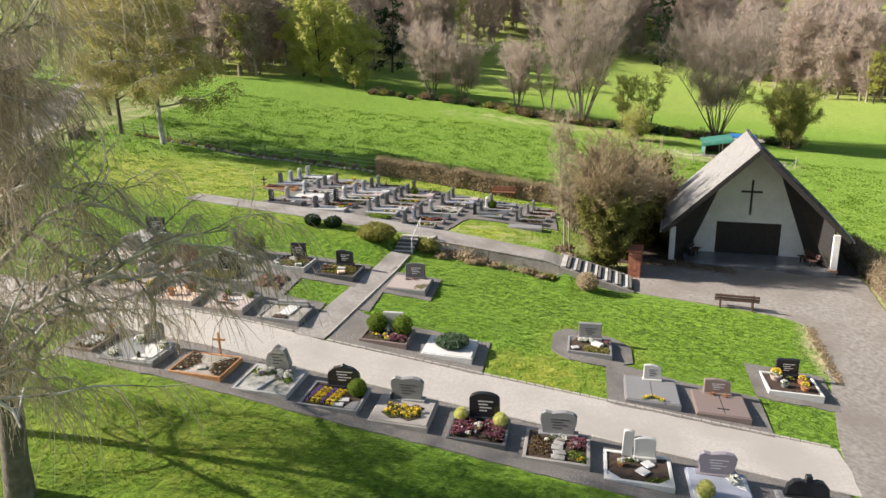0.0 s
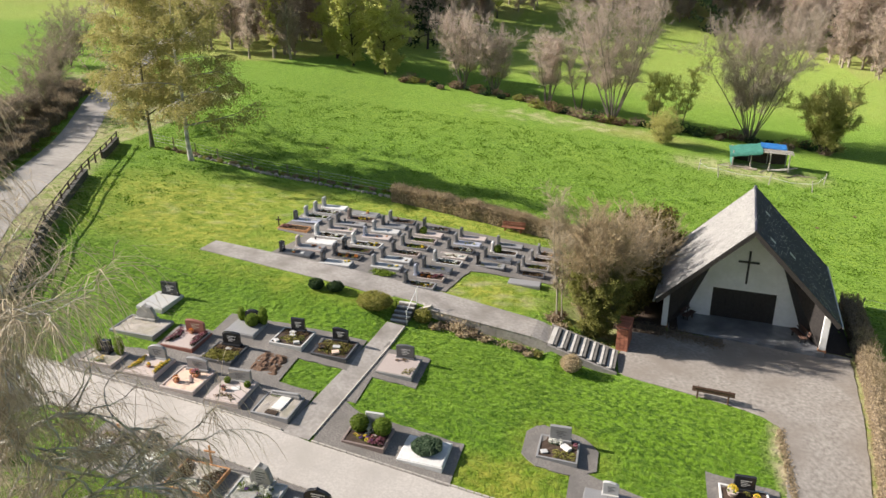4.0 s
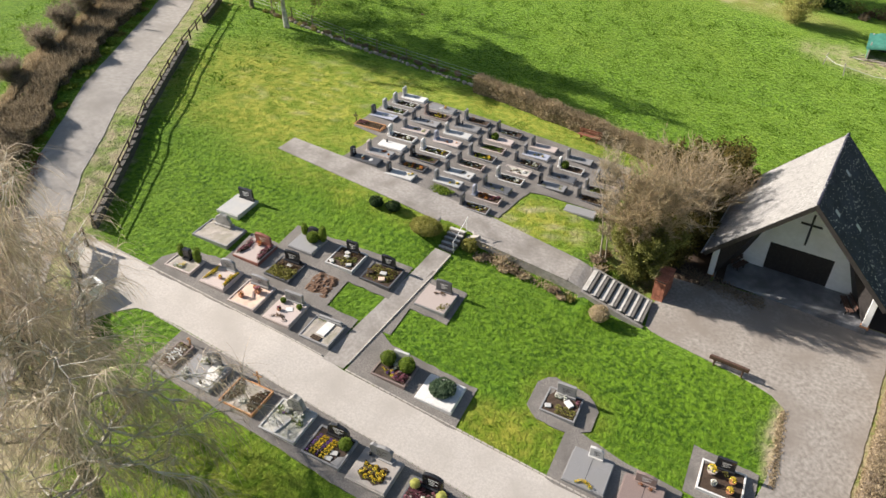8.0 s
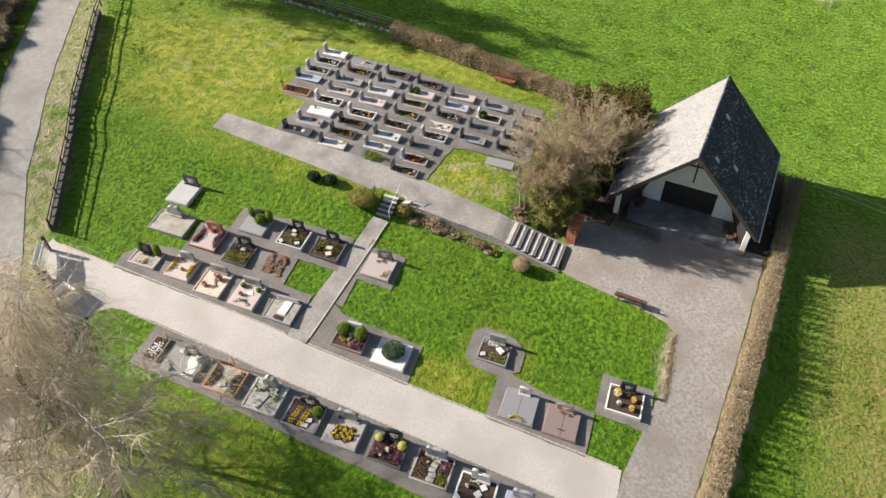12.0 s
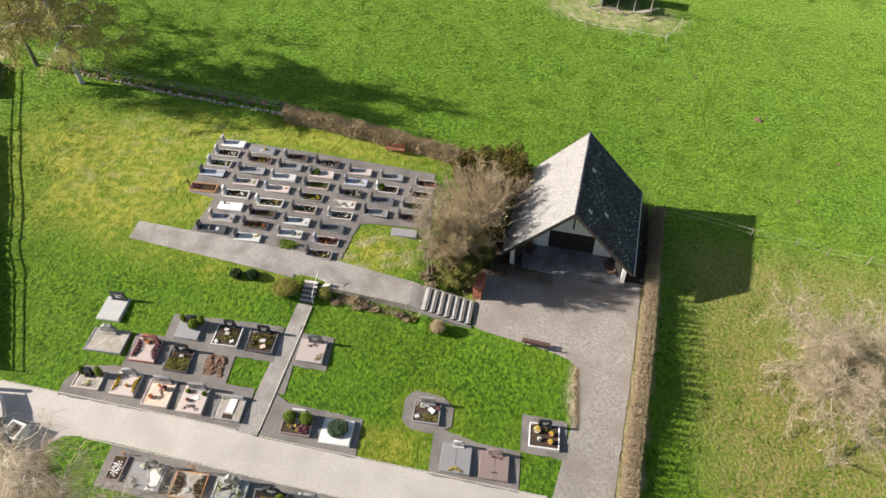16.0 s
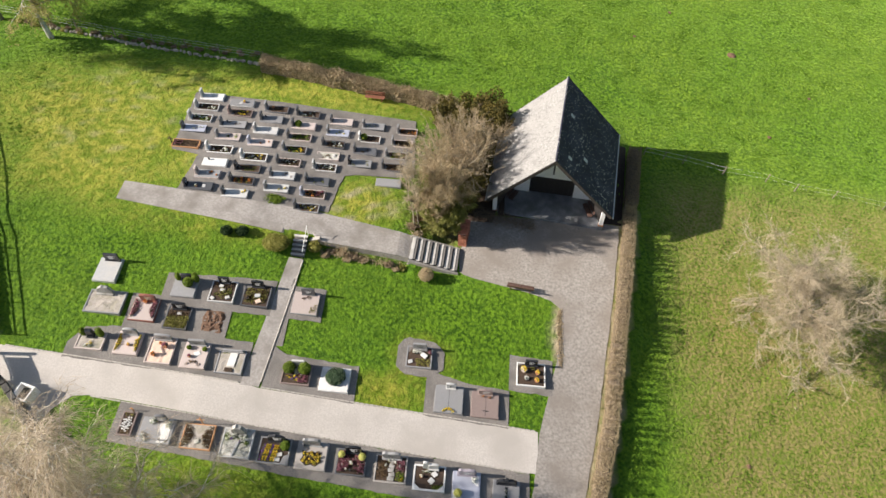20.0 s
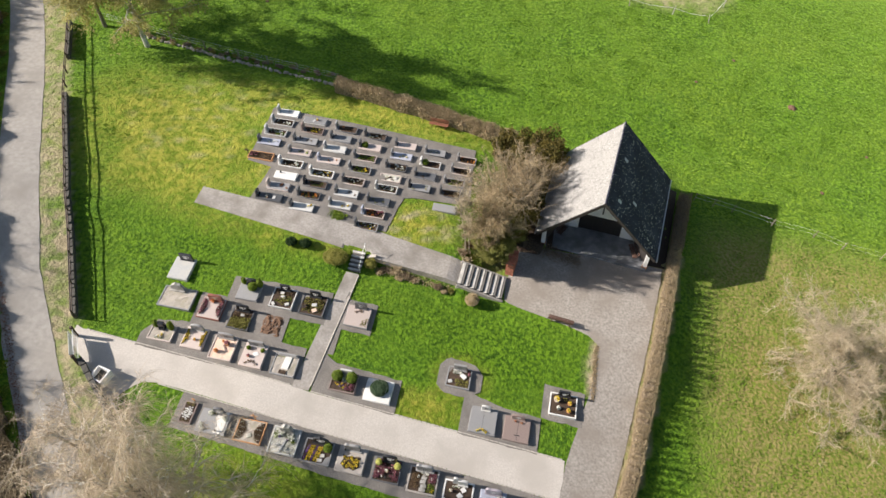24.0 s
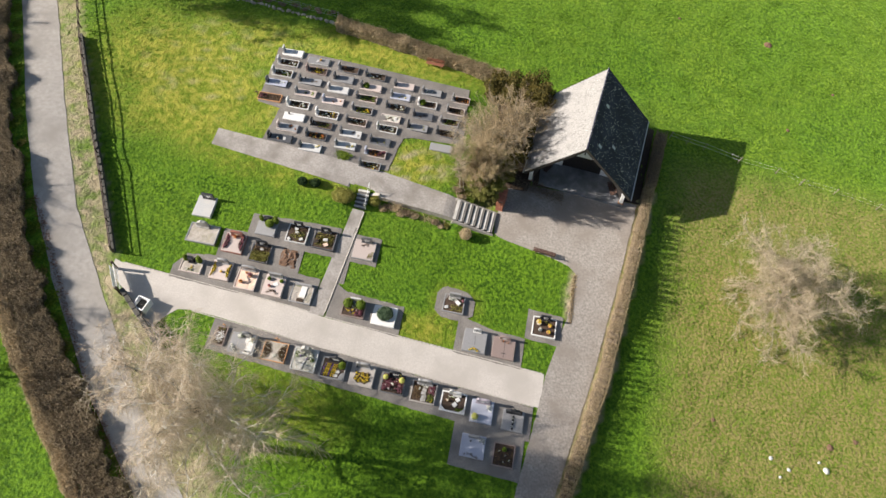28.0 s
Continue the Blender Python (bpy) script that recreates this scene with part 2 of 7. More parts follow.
WALL_STONE = mat("fieldstone", (0.13, 0.12, 0.105), (0.26, 0.24, 0.21), 4, 0.95, 0.6, 12, (0.10, 0.11, 0.07), 1.2, vary=0.3)
WALL_DARK = mat("wall_core", (0.05, 0.047, 0.042), (0.10, 0.095, 0.085), 6, 0.95, 0.6, 14)
METAL_WHITE = mat("white_painted_metal", (0.68, 0.68, 0.67), (0.8, 0.8, 0.79), 8, 0.5, 0.05, 40)
METAL_GALV = mat("galvanised_steel", (0.42, 0.43, 0.44), (0.56, 0.57, 0.58), 12, 0.4, 0.05, 40, metal=0.7)
METAL_DARK = mat("dark_metal", (0.02, 0.02, 0.022), (0.045, 0.045, 0.05), 12, 0.5, 0.05, 40)
GOLD = mat("gilt_lettering", (0.45, 0.40, 0.30), (0.55, 0.5, 0.4), 20, 0.5, 0.0)
PALE_LETTER = mat("pale_lettering", (0.50, 0.50, 0.50), (0.6, 0.6, 0.6), 20, 0.6, 0.0)
DARK_LETTER = mat("dark_lettering", (0.06, 0.06, 0.06), (0.09, 0.09, 0.09), 20, 0.6, 0.0)
CERAMIC = mat("terracotta", (0.38, 0.16, 0.08), (0.5, 0.22, 0.12), 8, 0.7, 0.1)
BARK = mat("grey_brown_bark", (0.10, 0.085, 0.07), (0.20, 0.175, 0.145), 5, 0.95, 0.7, 14, (0.13, 0.13, 0.09), 0.8)
BARK_PALE = mat("pale_grey_bark", (0.25, 0.215, 0.165), (0.43, 0.38, 0.30), 5, 0.95, 0.6, 14, (0.18, 0.16, 0.12), 0.8)
BARK_DARK = mat("dark_bark", (0.035, 0.03, 0.025), (0.09, 0.075, 0.06), 4, 0.95, 0.7, 14)
BIRCH = mat("birch_bark", (0.40, 0.375, 0.335), (0.70, 0.675, 0.625), 3.5, 0.85, 0.5, 18, (0.14, 0.12, 0.10), 1.6)
TWIG = leafy("bare_twigs", (0.19, 0.155, 0.115), (0.40, 0.335, 0.255), 0.12)
TWIG_PALE = leafy("pale_bare_twigs", (0.34, 0.28, 0.195), (0.60, 0.51, 0.38), 0.08)
TWIG_BIRCH = leafy("birch_twigs", (0.31, 0.25, 0.188), (0.60, 0.505, 0.39), 0.1)
# Twigs of the distant trees: the air's haze is put into their pale colour.
TWIG_HAZE = leafy("hazed_woodland_twigs", (0.35, 0.285, 0.245), (0.60, 0.50, 0.43), 0.18)
TWIG_WARM = leafy("warm_brown_twigs", (0.24, 0.185, 0.11), (0.56, 0.45, 0.29), 0.08)
CATKIN = leafy("fresh_birch_leaves", (0.30, 0.285, 0.095), (0.52, 0.46, 0.20), 0.1)
LEAF_SPRING = leafy("spring_leaves", (0.42, 0.44, 0.11), (0.68, 0.67, 0.26), 0.08)
LEAF_BOX = leafy("box_leaves", (0.08, 0.14, 0.014), (0.25, 0.33, 0.045), 0.15)
LEAF_YEW = leafy("yew_needles", (0.024, 0.030, 0.008), (0.19, 0.15, 0.035), 0.1)
LEAF_WILLOW = leafy("willow_leaves", (0.32, 0.32, 0.09), (0.56, 0.53, 0.20), 0.1)
LEAF_SHRUB = leafy("shrub_leaves", (0.10, 0.11, 0.025), (0.29, 0.28, 0.08), 0.1)
LEAF_OLIVE = leafy("olive_leaves", (0.13, 0.135, 0.025), (0.34, 0.32, 0.09), 0.1)
LEAF_DARK = leafy("dark_evergreen", (0.012, 0.032, 0.012), (0.04, 0.075, 0.022), 0.2)
LEAF_JUNIPER = leafy("juniper", (0.045, 0.09, 0.045), (0.16, 0.22, 0.13), 0.1)
LEAF_DRY = leafy("dry_beech_leaves", (0.28, 0.215, 0.125), (0.55, 0.45, 0.30), 0.08)
LEAF_HEDGE = leafy("beech_hedge_leaves", (0.21, 0.16, 0.095), (0.50, 0.405, 0.27), 0.08)
LEAF_DRY_DARK = leafy("withered_hedge", (0.15, 0.11, 0.07), (0.36, 0.28, 0.19), 0.08)
LEAF_BRAMBLE = leafy("bramble_hedge", (0.11, 0.09, 0.055), (0.44, 0.36, 0.25), 0.08)
LEAF_BROWN = leafy("brown_groundcover", (0.10, 0.065, 0.035), (0.23, 0.16, 0.085), 0.15)
LEAF_RUST = leafy("rusty_leaves", (0.17, 0.075, 0.04), (0.34, 0.17, 0.10))
PET_YELLOW = leafy("yellow_petals", (0.60, 0.42, 0.02), (0.85, 0.68, 0.10))
PET_PURPLE = leafy("purple_petals", (0.10, 0.04, 0.22), (0.25, 0.12, 0.42))
PET_WHITE = leafy("white_petals", (0.60, 0.60, 0.55), (0.88, 0.88, 0.82))
PET_PINK = leafy("heather_petals", (0.18, 0.05, 0.07), (0.40, 0.20, 0.24))
PET_ORANGE = leafy("orange_petals", (0.50, 0.16, 0.03), (0.70, 0.32, 0.08))


def slate_roof(name, a, b, c, spots):
    """Dark fibre slates with pale lichen spots and slight course-to-course change."""
    m = mat(name, a, b, 5, 0.7, 0.3, 26, c, 0.7, space="World", spec=0.25)
    n, l = m.node_tree.nodes, m.node_tree.links
    p = n["Principled BSDF"]
    base = p.inputs["Base Color"].links[0].from_socket
    v = n.new("ShaderNodeTexVoronoi")
    v.inputs["Scale"].default_value = 4.6
    l.new(n.new("ShaderNodeNewGeometry").outputs["Position"], v.inputs["Vector"])
    t = n.new("ShaderNodeTexNoise")
    t.inputs["Scale"].default_value, t.inputs["Detail"].default_value = 2.6, 5.0
    th = n.new("ShaderNodeMath")
    th.operation = "MULTIPLY"
    th.inputs[1].default_value = spots
    l.new(t.outputs["Fac"], th.inputs[0])
    lt = n.new("ShaderNodeMath")
    lt.operation = "LESS_THAN"
    l.new(v.outputs["Distance"], lt.inputs[0])
    l.new(th.outputs[0], lt.inputs[1])
    mx = n.new("ShaderNodeMixRGB")
    mx.inputs["Color2"].default_value = (0.50, 0.50, 0.48, 1)
    l.new(lt.outputs[0], mx.inputs["Fac"])
    l.new(base, mx.inputs["Color1"])
    l.new(mx.outputs["Color"], p.inputs["Base Color"])
    return m


# Sun and shade are put into these tones: sunlit slope pale, shaded slope dark.
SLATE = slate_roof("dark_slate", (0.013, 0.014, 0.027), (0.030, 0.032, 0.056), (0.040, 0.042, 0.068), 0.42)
SLATE_SUNLIT = slate_roof("sunlit_slope_slate", (0.185, 0.180, 0.173), (0.34, 0.332, 0.32), (0.29, 0.282, 0.27), 0.28)

# ---------------------------------------------------------------- lie of the land
def ease(a, b, v):
    k = min(max((v - a) / (b - a), 0.0), 1.0)
    return k * k * (3 - 2 * k)


def land(x, y):
    """Height of the ground: a slope falling to +x, a bank up to the upper terrace, a level court before the chapel."""
    xs = 60 * math.tanh(x / 60) if x > -4 else max(-4 + 0.70 * (x + 4) - 5.6 * ease(18, 34, -x), -70.0)
    low = -0.142 * xs + 0.06 * min(max(y, -1), 9) + 0.06 * ease(1.0, 2.6, -y)
    up = 1.25 - 0.135 * xs - 0.045 * (min(y, 32) - 15) + 0.06 * min(max(y - 36, 0), 110)
    k = ease(8.6, 13.4, y)
    if x > 1.4 and y < 12.35 and x < 10:
        k *= 0.30
    if y < 13.0:
        k *= 1 - (1 - 0.25 * ease(8.6, 11.0, y) / max(k, 0.02)) * ease(-0.5, 0.0, x) * (1 - ease(1.4, 1.9, x)) if 8.6 < y else 1
    g = low * (1 - k) + up * k
    w = ease(8.5, 13.5, x) * (1 - ease(26.8, 30, x)) * ease(3, 13, y) * (1 - ease(28, 34, y))
    g = g * (1 - w) + (-1.52 - 0.04 * (x - 17)) * w
    far = max(y - 130 - 0.25 * x, 0)
    g += 0.20 * far * ease(0, 90, far) * (1 - 0.55 * ease(300, 900, far))
    return g


# ---------------------------------------------------------------- mesh helpers
def part(name, bm, material, parent=None, label="", smooth=False):
    me = bpy.data.meshes.new(name)
    bm.to_mesh(me)
    bm.free()
    for m in material if isinstance(material, (list, tuple)) else [material]:
        me.materials.append(m)
    if smooth:
        me.polygons.foreach_set("use_smooth", [True] * len(me.polygons))
    ob = new(name, me)
    ob.parent = parent
    return tagged(ob, label)


def raw(name, verts, faces, material, parent=None, label="", smooth=False, index=None):
    me = bpy.data.meshes.new(name)
    me.from_pydata([tuple(v) for v in verts], [], faces)
    for m in material if isinstance(material, (list, tuple)) else [material]:
        me.materials.append(m)
    if index is not None:
        me.polygons.foreach_set("material_index", index)
    if smooth:
        me.polygons.foreach_set("use_smooth", [True] * len(me.polygons))
    ob = new(name, me)
    ob.parent = parent
    return tagged(ob, label)


def share(name, me, parent, m=None, label=""):
    ob = new(name, me)
    ob.parent = parent
    if m is not None:
        ob.matrix_local = m
    return tagged(ob, label)


def box(bm, c, s, bev=0.02, m=None, seg=1):
    r = bmesh.ops.create_cube(bm, size=1, matrix=Matrix.Translation(c) @ Matrix.Diagonal((*s, 1)))
    vs = r["verts"]
    if bev:
        es = list({e for v in vs for e in v.link_edges})
        out = bmesh.ops.bevel(bm, geom=es, offset=min(bev, min(s) * 0.4), segments=seg, affect="EDGES", profile=0.7)
        vs = list({v for f in out["faces"] for v in f.verts} | {v for v in vs if v.is_valid})
    if m is not None:
        bmesh.ops.transform(bm, matrix=m, verts=vs)
    return vs


def one(c, s, bev=0.02, m=None):
    bm = bmesh.new()
    box(bm, c, s, bev, m)
    return bm


def tube(bm, p, q, r0, r1=None, n=8):
    p, q = Vector(p), Vector(q)
    r1 = r0 if r1 is None else r1
    d = q - p
    m = Matrix.Translation((p + q) / 2) @ d.to_track_quat("Z", "Y").to_matrix().to_4x4()
    return bmesh.ops.create_cone(bm, cap_ends=True, segments=n, radius1=r0, radius2=r1, depth=d.length, matrix=m)["verts"]


def rod(p, q, r0, r1=None, n=8):
    bm = bmesh.new()
    tube(bm, p, q, r0, r1, n)
    return bm


def profile(pts, y0, y1, bev=0.015):
    """A plate: the outline pts in x and z, from y0 to y1, with eased edges."""
    bm = bmesh.new()
    vs = [bm.verts.new((x, y0, z)) for x, z in pts]
    f = bm.faces.new(vs)
    g = bmesh.ops.extrude_face_region(bm, geom=[f])["geom"]
    bmesh.ops.translate(bm, vec=(0, y1 - y0, 0), verts=[v for v in g if isinstance(v, bmesh.types.BMVert)])
    bmesh.ops.recalc_face_normals(bm, faces=bm.faces)
    if bev:
        es = [e for e in bm.edges if len(e.link_faces) == 2 and e.calc_face_angle() > 1.2]
        bmesh.ops.bevel(bm, geom=es, offset=bev, segments=1, affect="EDGES")
    return bm


def top_plate(pts, z0, z1, bev=0.01):
    """A slab: the outline pts in x and y, from z0 up to z1."""
    bm = profile(pts, z0, z1, bev)
    bmesh.ops.transform(bm, matrix=Matrix(((1, 0, 0, 0), (0, 0, 1, 0), (0, 1, 0, 0), (0, 0, 0, 1))), verts=bm.verts)
    bmesh.ops.recalc_face_normals(bm, faces=bm.faces)
    return bm


def at_line(pts, v):
    """Value at v on the line through pts, pairs in rising order."""
    for (a, p), (b, q) in zip(pts, pts[1:]):
        if v <= b:
            return p + (q - p) * (v - a) / (b - a)
    return pts[-1][1]


def drape(name, us, near, far, across, material, lift=0.03, swap=False, thick=0.12, wob=0.0):
    """A paved strip on the ground: for each u along it, from near(u) to far(u), in steps across; with a skirt down its sides."""
    vs, fs, nc = [], [], across + 3
    for i, u in enumerate(us):
        a, b = near(u), far(u)
        if wob:
            a += wob * noise.noise((u * 1.7, a * 0.2, 3.1))
            b += wob * noise.noise((u * 1.7, b * 0.2, 8.7))
        row = []
        for j in range(across + 1):
            v = a + (b - a) * j / across
            x, y = (v, u) if swap else (u, v)
            row.append((x, y, land(x, y) + lift))
        vs += [(row[0][0], row[0][1], row[0][2] - thick)] + row + [(row[-1][0], row[-1][1], row[-1][2] - thick)]
        if i:
            for j in range(nc - 1):
                o = (i - 1) * nc + j
                q = (o, o + 1, o + nc + 1, o + nc)
                fs.append(q if swap else q[::-1])
    return raw(name, vs, fs, material)


def steps(a, b, d):
    n = max(1, round((b - a) / d))
    return [a + (b - a) * i / n for i in range(n + 1)]

# ---------------------------------------------------------------- the ground sheet
def graded(lo, hi, core_lo, core_hi, d, grow=1.28):
    v = steps(core_lo, core_hi, d)
    s, x = d, core_hi
    while x < hi:
        s *= grow
        x += s
        v.append(x)
    s, x = d, core_lo
    while x > lo:
        s *= grow
        x -= s
        v.insert(0, x)
    return v


ROAD_L = [(-60, 36), (-40, 13), (-30, 2), (-18.2, -10.2), (-11.4, -16.6), (-2.5, -23.6), (4.9, -28.4), (14.5, -33.2), (27.4, -40), (50, -53), (80, -66), (140, -84)]
ROAD_R = [(y, x + (4.4 if y < 0 else 3.9)) for y, x in ROAD_L]
FENCE = [(1.4, -19.6), (6.6, -22.4), (14.5, -26.6), (23, -31.3), (35, -37.4)]


WOOD_EDGE = [(-110, 118), (-75, 100), (-58, 80), (-50, 77), (-43, 82), (-38, 91), (-31, 104), (-25, 135), (-19, 162), (-5, 173), (20, 179), (46, 183), (52, 151), (58, 142), (70, 134), (100, 128), (150, 122)]


def bump_at(x, y, cx, cy, rx, ry):
    d = math.hypot((x - cx) / rx, (y - cy) / ry)
    return max(0.0, 1 - d)


def wear(x, y):
    n1 = noise.noise((x * 0.22, y * 0.22, 1.0))
    n2 = noise.noise((x * 0.6, y * 0.6, 5.0))
    red = 2.1 * bump_at(x, y, -19, 23, 14.5, 11.5) * (0.8 + 0.9 * n1) + 1.3 * bump_at(x, y, 5.0, 17.5, 5.0, 4.0) + 1.3 * bump_at(x, y, -2, 31, 18, 3.4)
    red += 1.2 * bump_at(x, y, 9.2, 0.6, 3.6, 2.2) + 1.1 * bump_at(x, y, -7, 13.0, 11, 2.4) * (0.5 + n2) + 0.8 * bump_at(x, y, 11.5, 3.8, 3.0, 2.6)
    # Far field past y 90: dry grass, its colour paled further for haze.
    red += 0.6 * bump_at(x, y, -2, -9, 9, 5) + 0.40 * ease(90, 105, y)
    green = (1.25 * ease(29, 35, x) * (1 - ease(22, 28, y)) * (1 - ease(58, 75, x)) * ease(-40, -12, y)) * (0.8 + 0.5 * n2)
    green += 1.6 * bump_at(x, y, 13.0, 20.5, 5.0, 8.5) + 0.6 * bump_at(x, y, 41, 9, 7, 6) + 0.4 * bump_at(x, y, -9, -14, 7, 7) + 1.5 * bump_at(x, y, 15, 71.5, 11, 3.5)
    if y > at_line(WOOD_EDGE, x):
        green = 1.0
    n3 = noise.noise((x * 0.55 + 0.35 * y, y * 0.95 - 0.3 * x, 7.0))
    blue = 1.1 * ease(0.2, 1, bump_at(x, y, 3, 71.5, 22, 5) * (0.75 + 1.6 * n2)) + 0.9 * ease(0.1, 0.7, bump_at(x, y, 27, 63.0, 12, 5) * (1.1 + n2)) + 0.16 * ease(90, 105, y)
    blue += 0.42 * ease(0.12, 0.4, n3) * ease(0.0, 0.45, bump_at(x, y, -16.5, 25, 12, 8.5)) + 0.8 * ease(0.0, 0.4, n3) * ease(0, 0.4, bump_at(x, y, 4.8, 17.5, 4.5, 3.0))
    blue += 0.7 * ease(0.0, 0.5, bump_at(x, y, 12.5, 18, 3.2, 3.5)) + 1.3 * ease(0.0, 0.5, bump_at(x, y, 22.35, 7.2, 1.0, 3.2))
    if y < 60:
        rr, ff = at_line(ROAD_R, y), (at_line(FENCE, y) if y > 1.4 else at_line([(-60, 60), (-6.8, -12.1), (-1.3, -18.5), (1.4, -19.6)], y))
        if rr - 1.2 < x < (ff + 0.2 if y > -3 else min(ff + 0.2, rr + 3.4 + n1)):
            blue = max(blue, 0.92 + 0.4 * n2 if x < rr + 0.9 else 0.85 + 0.8 * n2)
        ll = at_line(ROAD_L, y)
        if -5.5 < x - ll < -3.6:
            blue = max(blue, 0.8)
    if y < 21:
        hx = at_line([(-30, 23.9), (-15.5, 22.6), (-5, 24.9), (0, 26), (7.4, 27), (16.2, 28.2), (21, 28.8)], y)
        if -2.4 < x - hx < 0.9:
            green = max(green, 0.95)
            blue = max(blue, 0.75 + 0.5 * n2)
    deep = 1.5 * bump_at(x, y, -16, 8.5, 12, 8) + 1.6 * bump_at(x, y, 14, 7.5, 12, 6.5) + 1.2 * bump_at(x, y, 4, -12, 22, 6.5) + 0.9 * bump_at(x, y, -4, 4.5, 4, 3) + 0.55 * ease(0.0, 0.4, n1) * ease(34, 38, y) * (1 - ease(80, 95, y))
    return [min(max(v, 0.0), 1.0) for v in (red, green, blue, deep * (0.7 + 1.0 * n2 + 0.5 * n1))]


gx, gy = graded(-900, 900, -50, 60, 0.5), graded(-500, 40, -28, 40, 0.5) + graded(81, 1800, 41, 80, 1.0)
verts, cols = [], []
for y in gy:
    for x in gx:
        near = abs(x) < 130 and y < 330
        rough = 0.05 * noise.noise((x * 0.5, y * 0.5, 0)) + (0.03 * noise.noise((x * 1.7, y * 1.7, 2.0)) if near else 0)
        if 13.5 < x < 28 and 8 < y < 30 or -20 < x < 25 and -11.5 < y < 30:
            rough *= 0.3
        if y < 130 and at_line(ROAD_L, y) - 1.2 < x < at_line(ROAD_R, y) + 1.2:
            rough *= 0.15
        under = 1.4 < x < 10 and 12.2 < y < 12.9
        verts.append((x, y, land(x, 12.2 if under else y) + rough))
        cols.append(tuple(wear(x, y)) if near else (0.35, 0, 0.1, 0))
nx = len(gx)
faces = [(j * nx + i, j * nx + i + 1, (j + 1) * nx + i + 1, (j + 1) * nx + i) for j in range(len(gy) - 1) for i in range(nx - 1)]
ground = raw("ground", verts, faces, MEADOW, smooth=True)
ca = ground.data.color_attributes.new("worn", "FLOAT_COLOR", "POINT")
ca.data.foreach_set("color", [c for col in cols for c in col])
tagged(ground, "sloping green spring meadow with worn yellow patches", "ground", kind="structure")


def line(*pts):
    return lambda u: at_line(pts, u)


# paved surfaces
S = dict(kind="structure")
main_path = drape("main_path", steps(-19.4, 20.6, 0.5), line((-19.5, -0.5), (-18.9, -0.7), (-17.3, -2.0), (-15.0, -4.0), (-13.95, -4.75), (-13.4, -3.6), (-12.5, -2.5), (-11.4, -2.3), (-9.6, -2.35), (0.4, -3.07), (20.2, -4.1), (30, -4.6)),
                  line((-19.5, 1.0), (-18.8, 0.75), (-1.3, -0.07), (0.1, -0.27), (20.5, -0.94), (30, -1.3)), 8, GRAVEL_PATH, 0.03)
tagged(main_path, "pale beige chippings cemetery path with stone edging", "path", **S)
centre_path = drape("centre_path", steps(-0.2, 11.0, 0.5), line((-0.2, -1.28), (11.2, 0.12)), line((-0.2, 0.08), (11.2, 1.22)), 3, CONCRETE, 0.045, swap=True)
tagged(centre_path, "narrow concrete path up to the steps", "path", **S)
driveway = drape("driveway", steps(-30, 18.4, 0.3),
                 line((-30, 18.0), (-11, 19.5), (-7, 20.05), (-4.2, 20.4), (-0.9, 20.75), (4.9, 22.05), (8.0, 22.45), (9.4, 22.3), (10.1, 21.4), (10.6, 19.4), (11.0, 17.6), (11.5, 15.2), (11.9, 13.95), (14.4, 13.8), (15.2, 14.2), (19, 14.4)),
                 line((-30, 19.6), (-15, 22.0), (-5, 24.05), (0, 25.1), (7.3, 26.2), (16, 27.4), (19, 27.8)), 14, ASPHALT, 0.035, swap=True, wob=0.07)
tagged(driveway, "worn grey-brown asphalt driveway and chapel forecourt", "driveway", **S)
lane = drape("lane", steps(-60, 130, 1.0), line(*ROAD_L), line(*ROAD_R), 6, ROAD, 0.03, swap=True, wob=0.12)
tagged(lane, "narrow weathered asphalt country lane", "road", **S)


def chips(us, near, far, lift0, swap=False, wob=0.1, n=6):
    ob = drape("chippings", us, near, far, n, SLATE_CHIPS, lift0 + 0.02, swap, 0.1, wob)
    return tagged(ob, "dark slate chippings between the graves", "ground cover", **S)


chips(steps(-14.3, -1.05, 0.45), line((-20, 0.55), (-1.35, 0.0)), line((-14.3, 1.6), (-13.4, 2.9), (-11.3, 3.3), (-1.2, 3.2)), 0.022)
chips(steps(-10.9, -3.2, 0.45), line((-11, 3.1), (0, 3.0)), line((-11, 6.2), (-6, 6.1), (-3.2, 6.0)), 0.026)
chips(steps(-8.8, -0.35, 0.45), line((-9, 5.6), (-3.3, 5.5), (-0.3, 5.6)), line((-8.8, 8.3), (-0.3, 8.7)), 0.030)
chips(steps(0.25, 7.0, 0.45), line((0.2, -0.22), (7, -0.55)), line((0.2, 3.4), (1.4, 2.6), (7, 2.4)), 0.022)
chips(steps(0.72, 3.55, 0.35), line((0.7, 5.6), (4, 5.6)), line((0.7, 8.5), (4, 8.5)), 0.022)
chips(steps(0.1, 1.1, 0.2), line((0, 3.2), (2, 3.2)), line((0.1, 4.2), (1.1, 10.8)), 0.018)
chips(steps(12.1, 18.4, 0.45), line((12.1, -0.75), (18.4, -0.95)), line((12.1, 2.9), (13.2, 2.6), (15.6, 2.1), (18.4, 2.0)), 0.022)
chips(steps(9.7, 13.3, 0.4), line((9.7, 2.9), (10.4, 2.3), (12.2, 2.2), (13.3, 3.0)), line((9.7, 4.6), (10.3, 5.4), (12.6, 5.2), (13.3, 4.4)), 0.026)
chips(steps(18.35, 21.7, 0.4), line((18, 2.05), (22, 1.95)), line((18, 4.95), (22, 4.85)), 0.022)
chips(steps(-9.0, 20.0, 0.45), line((-9, -5.45), (4, -6.35), (20, -7.3)), line((-9, -2.5), (0.4, -3.15), (20.1, -4.2)), 0.024)
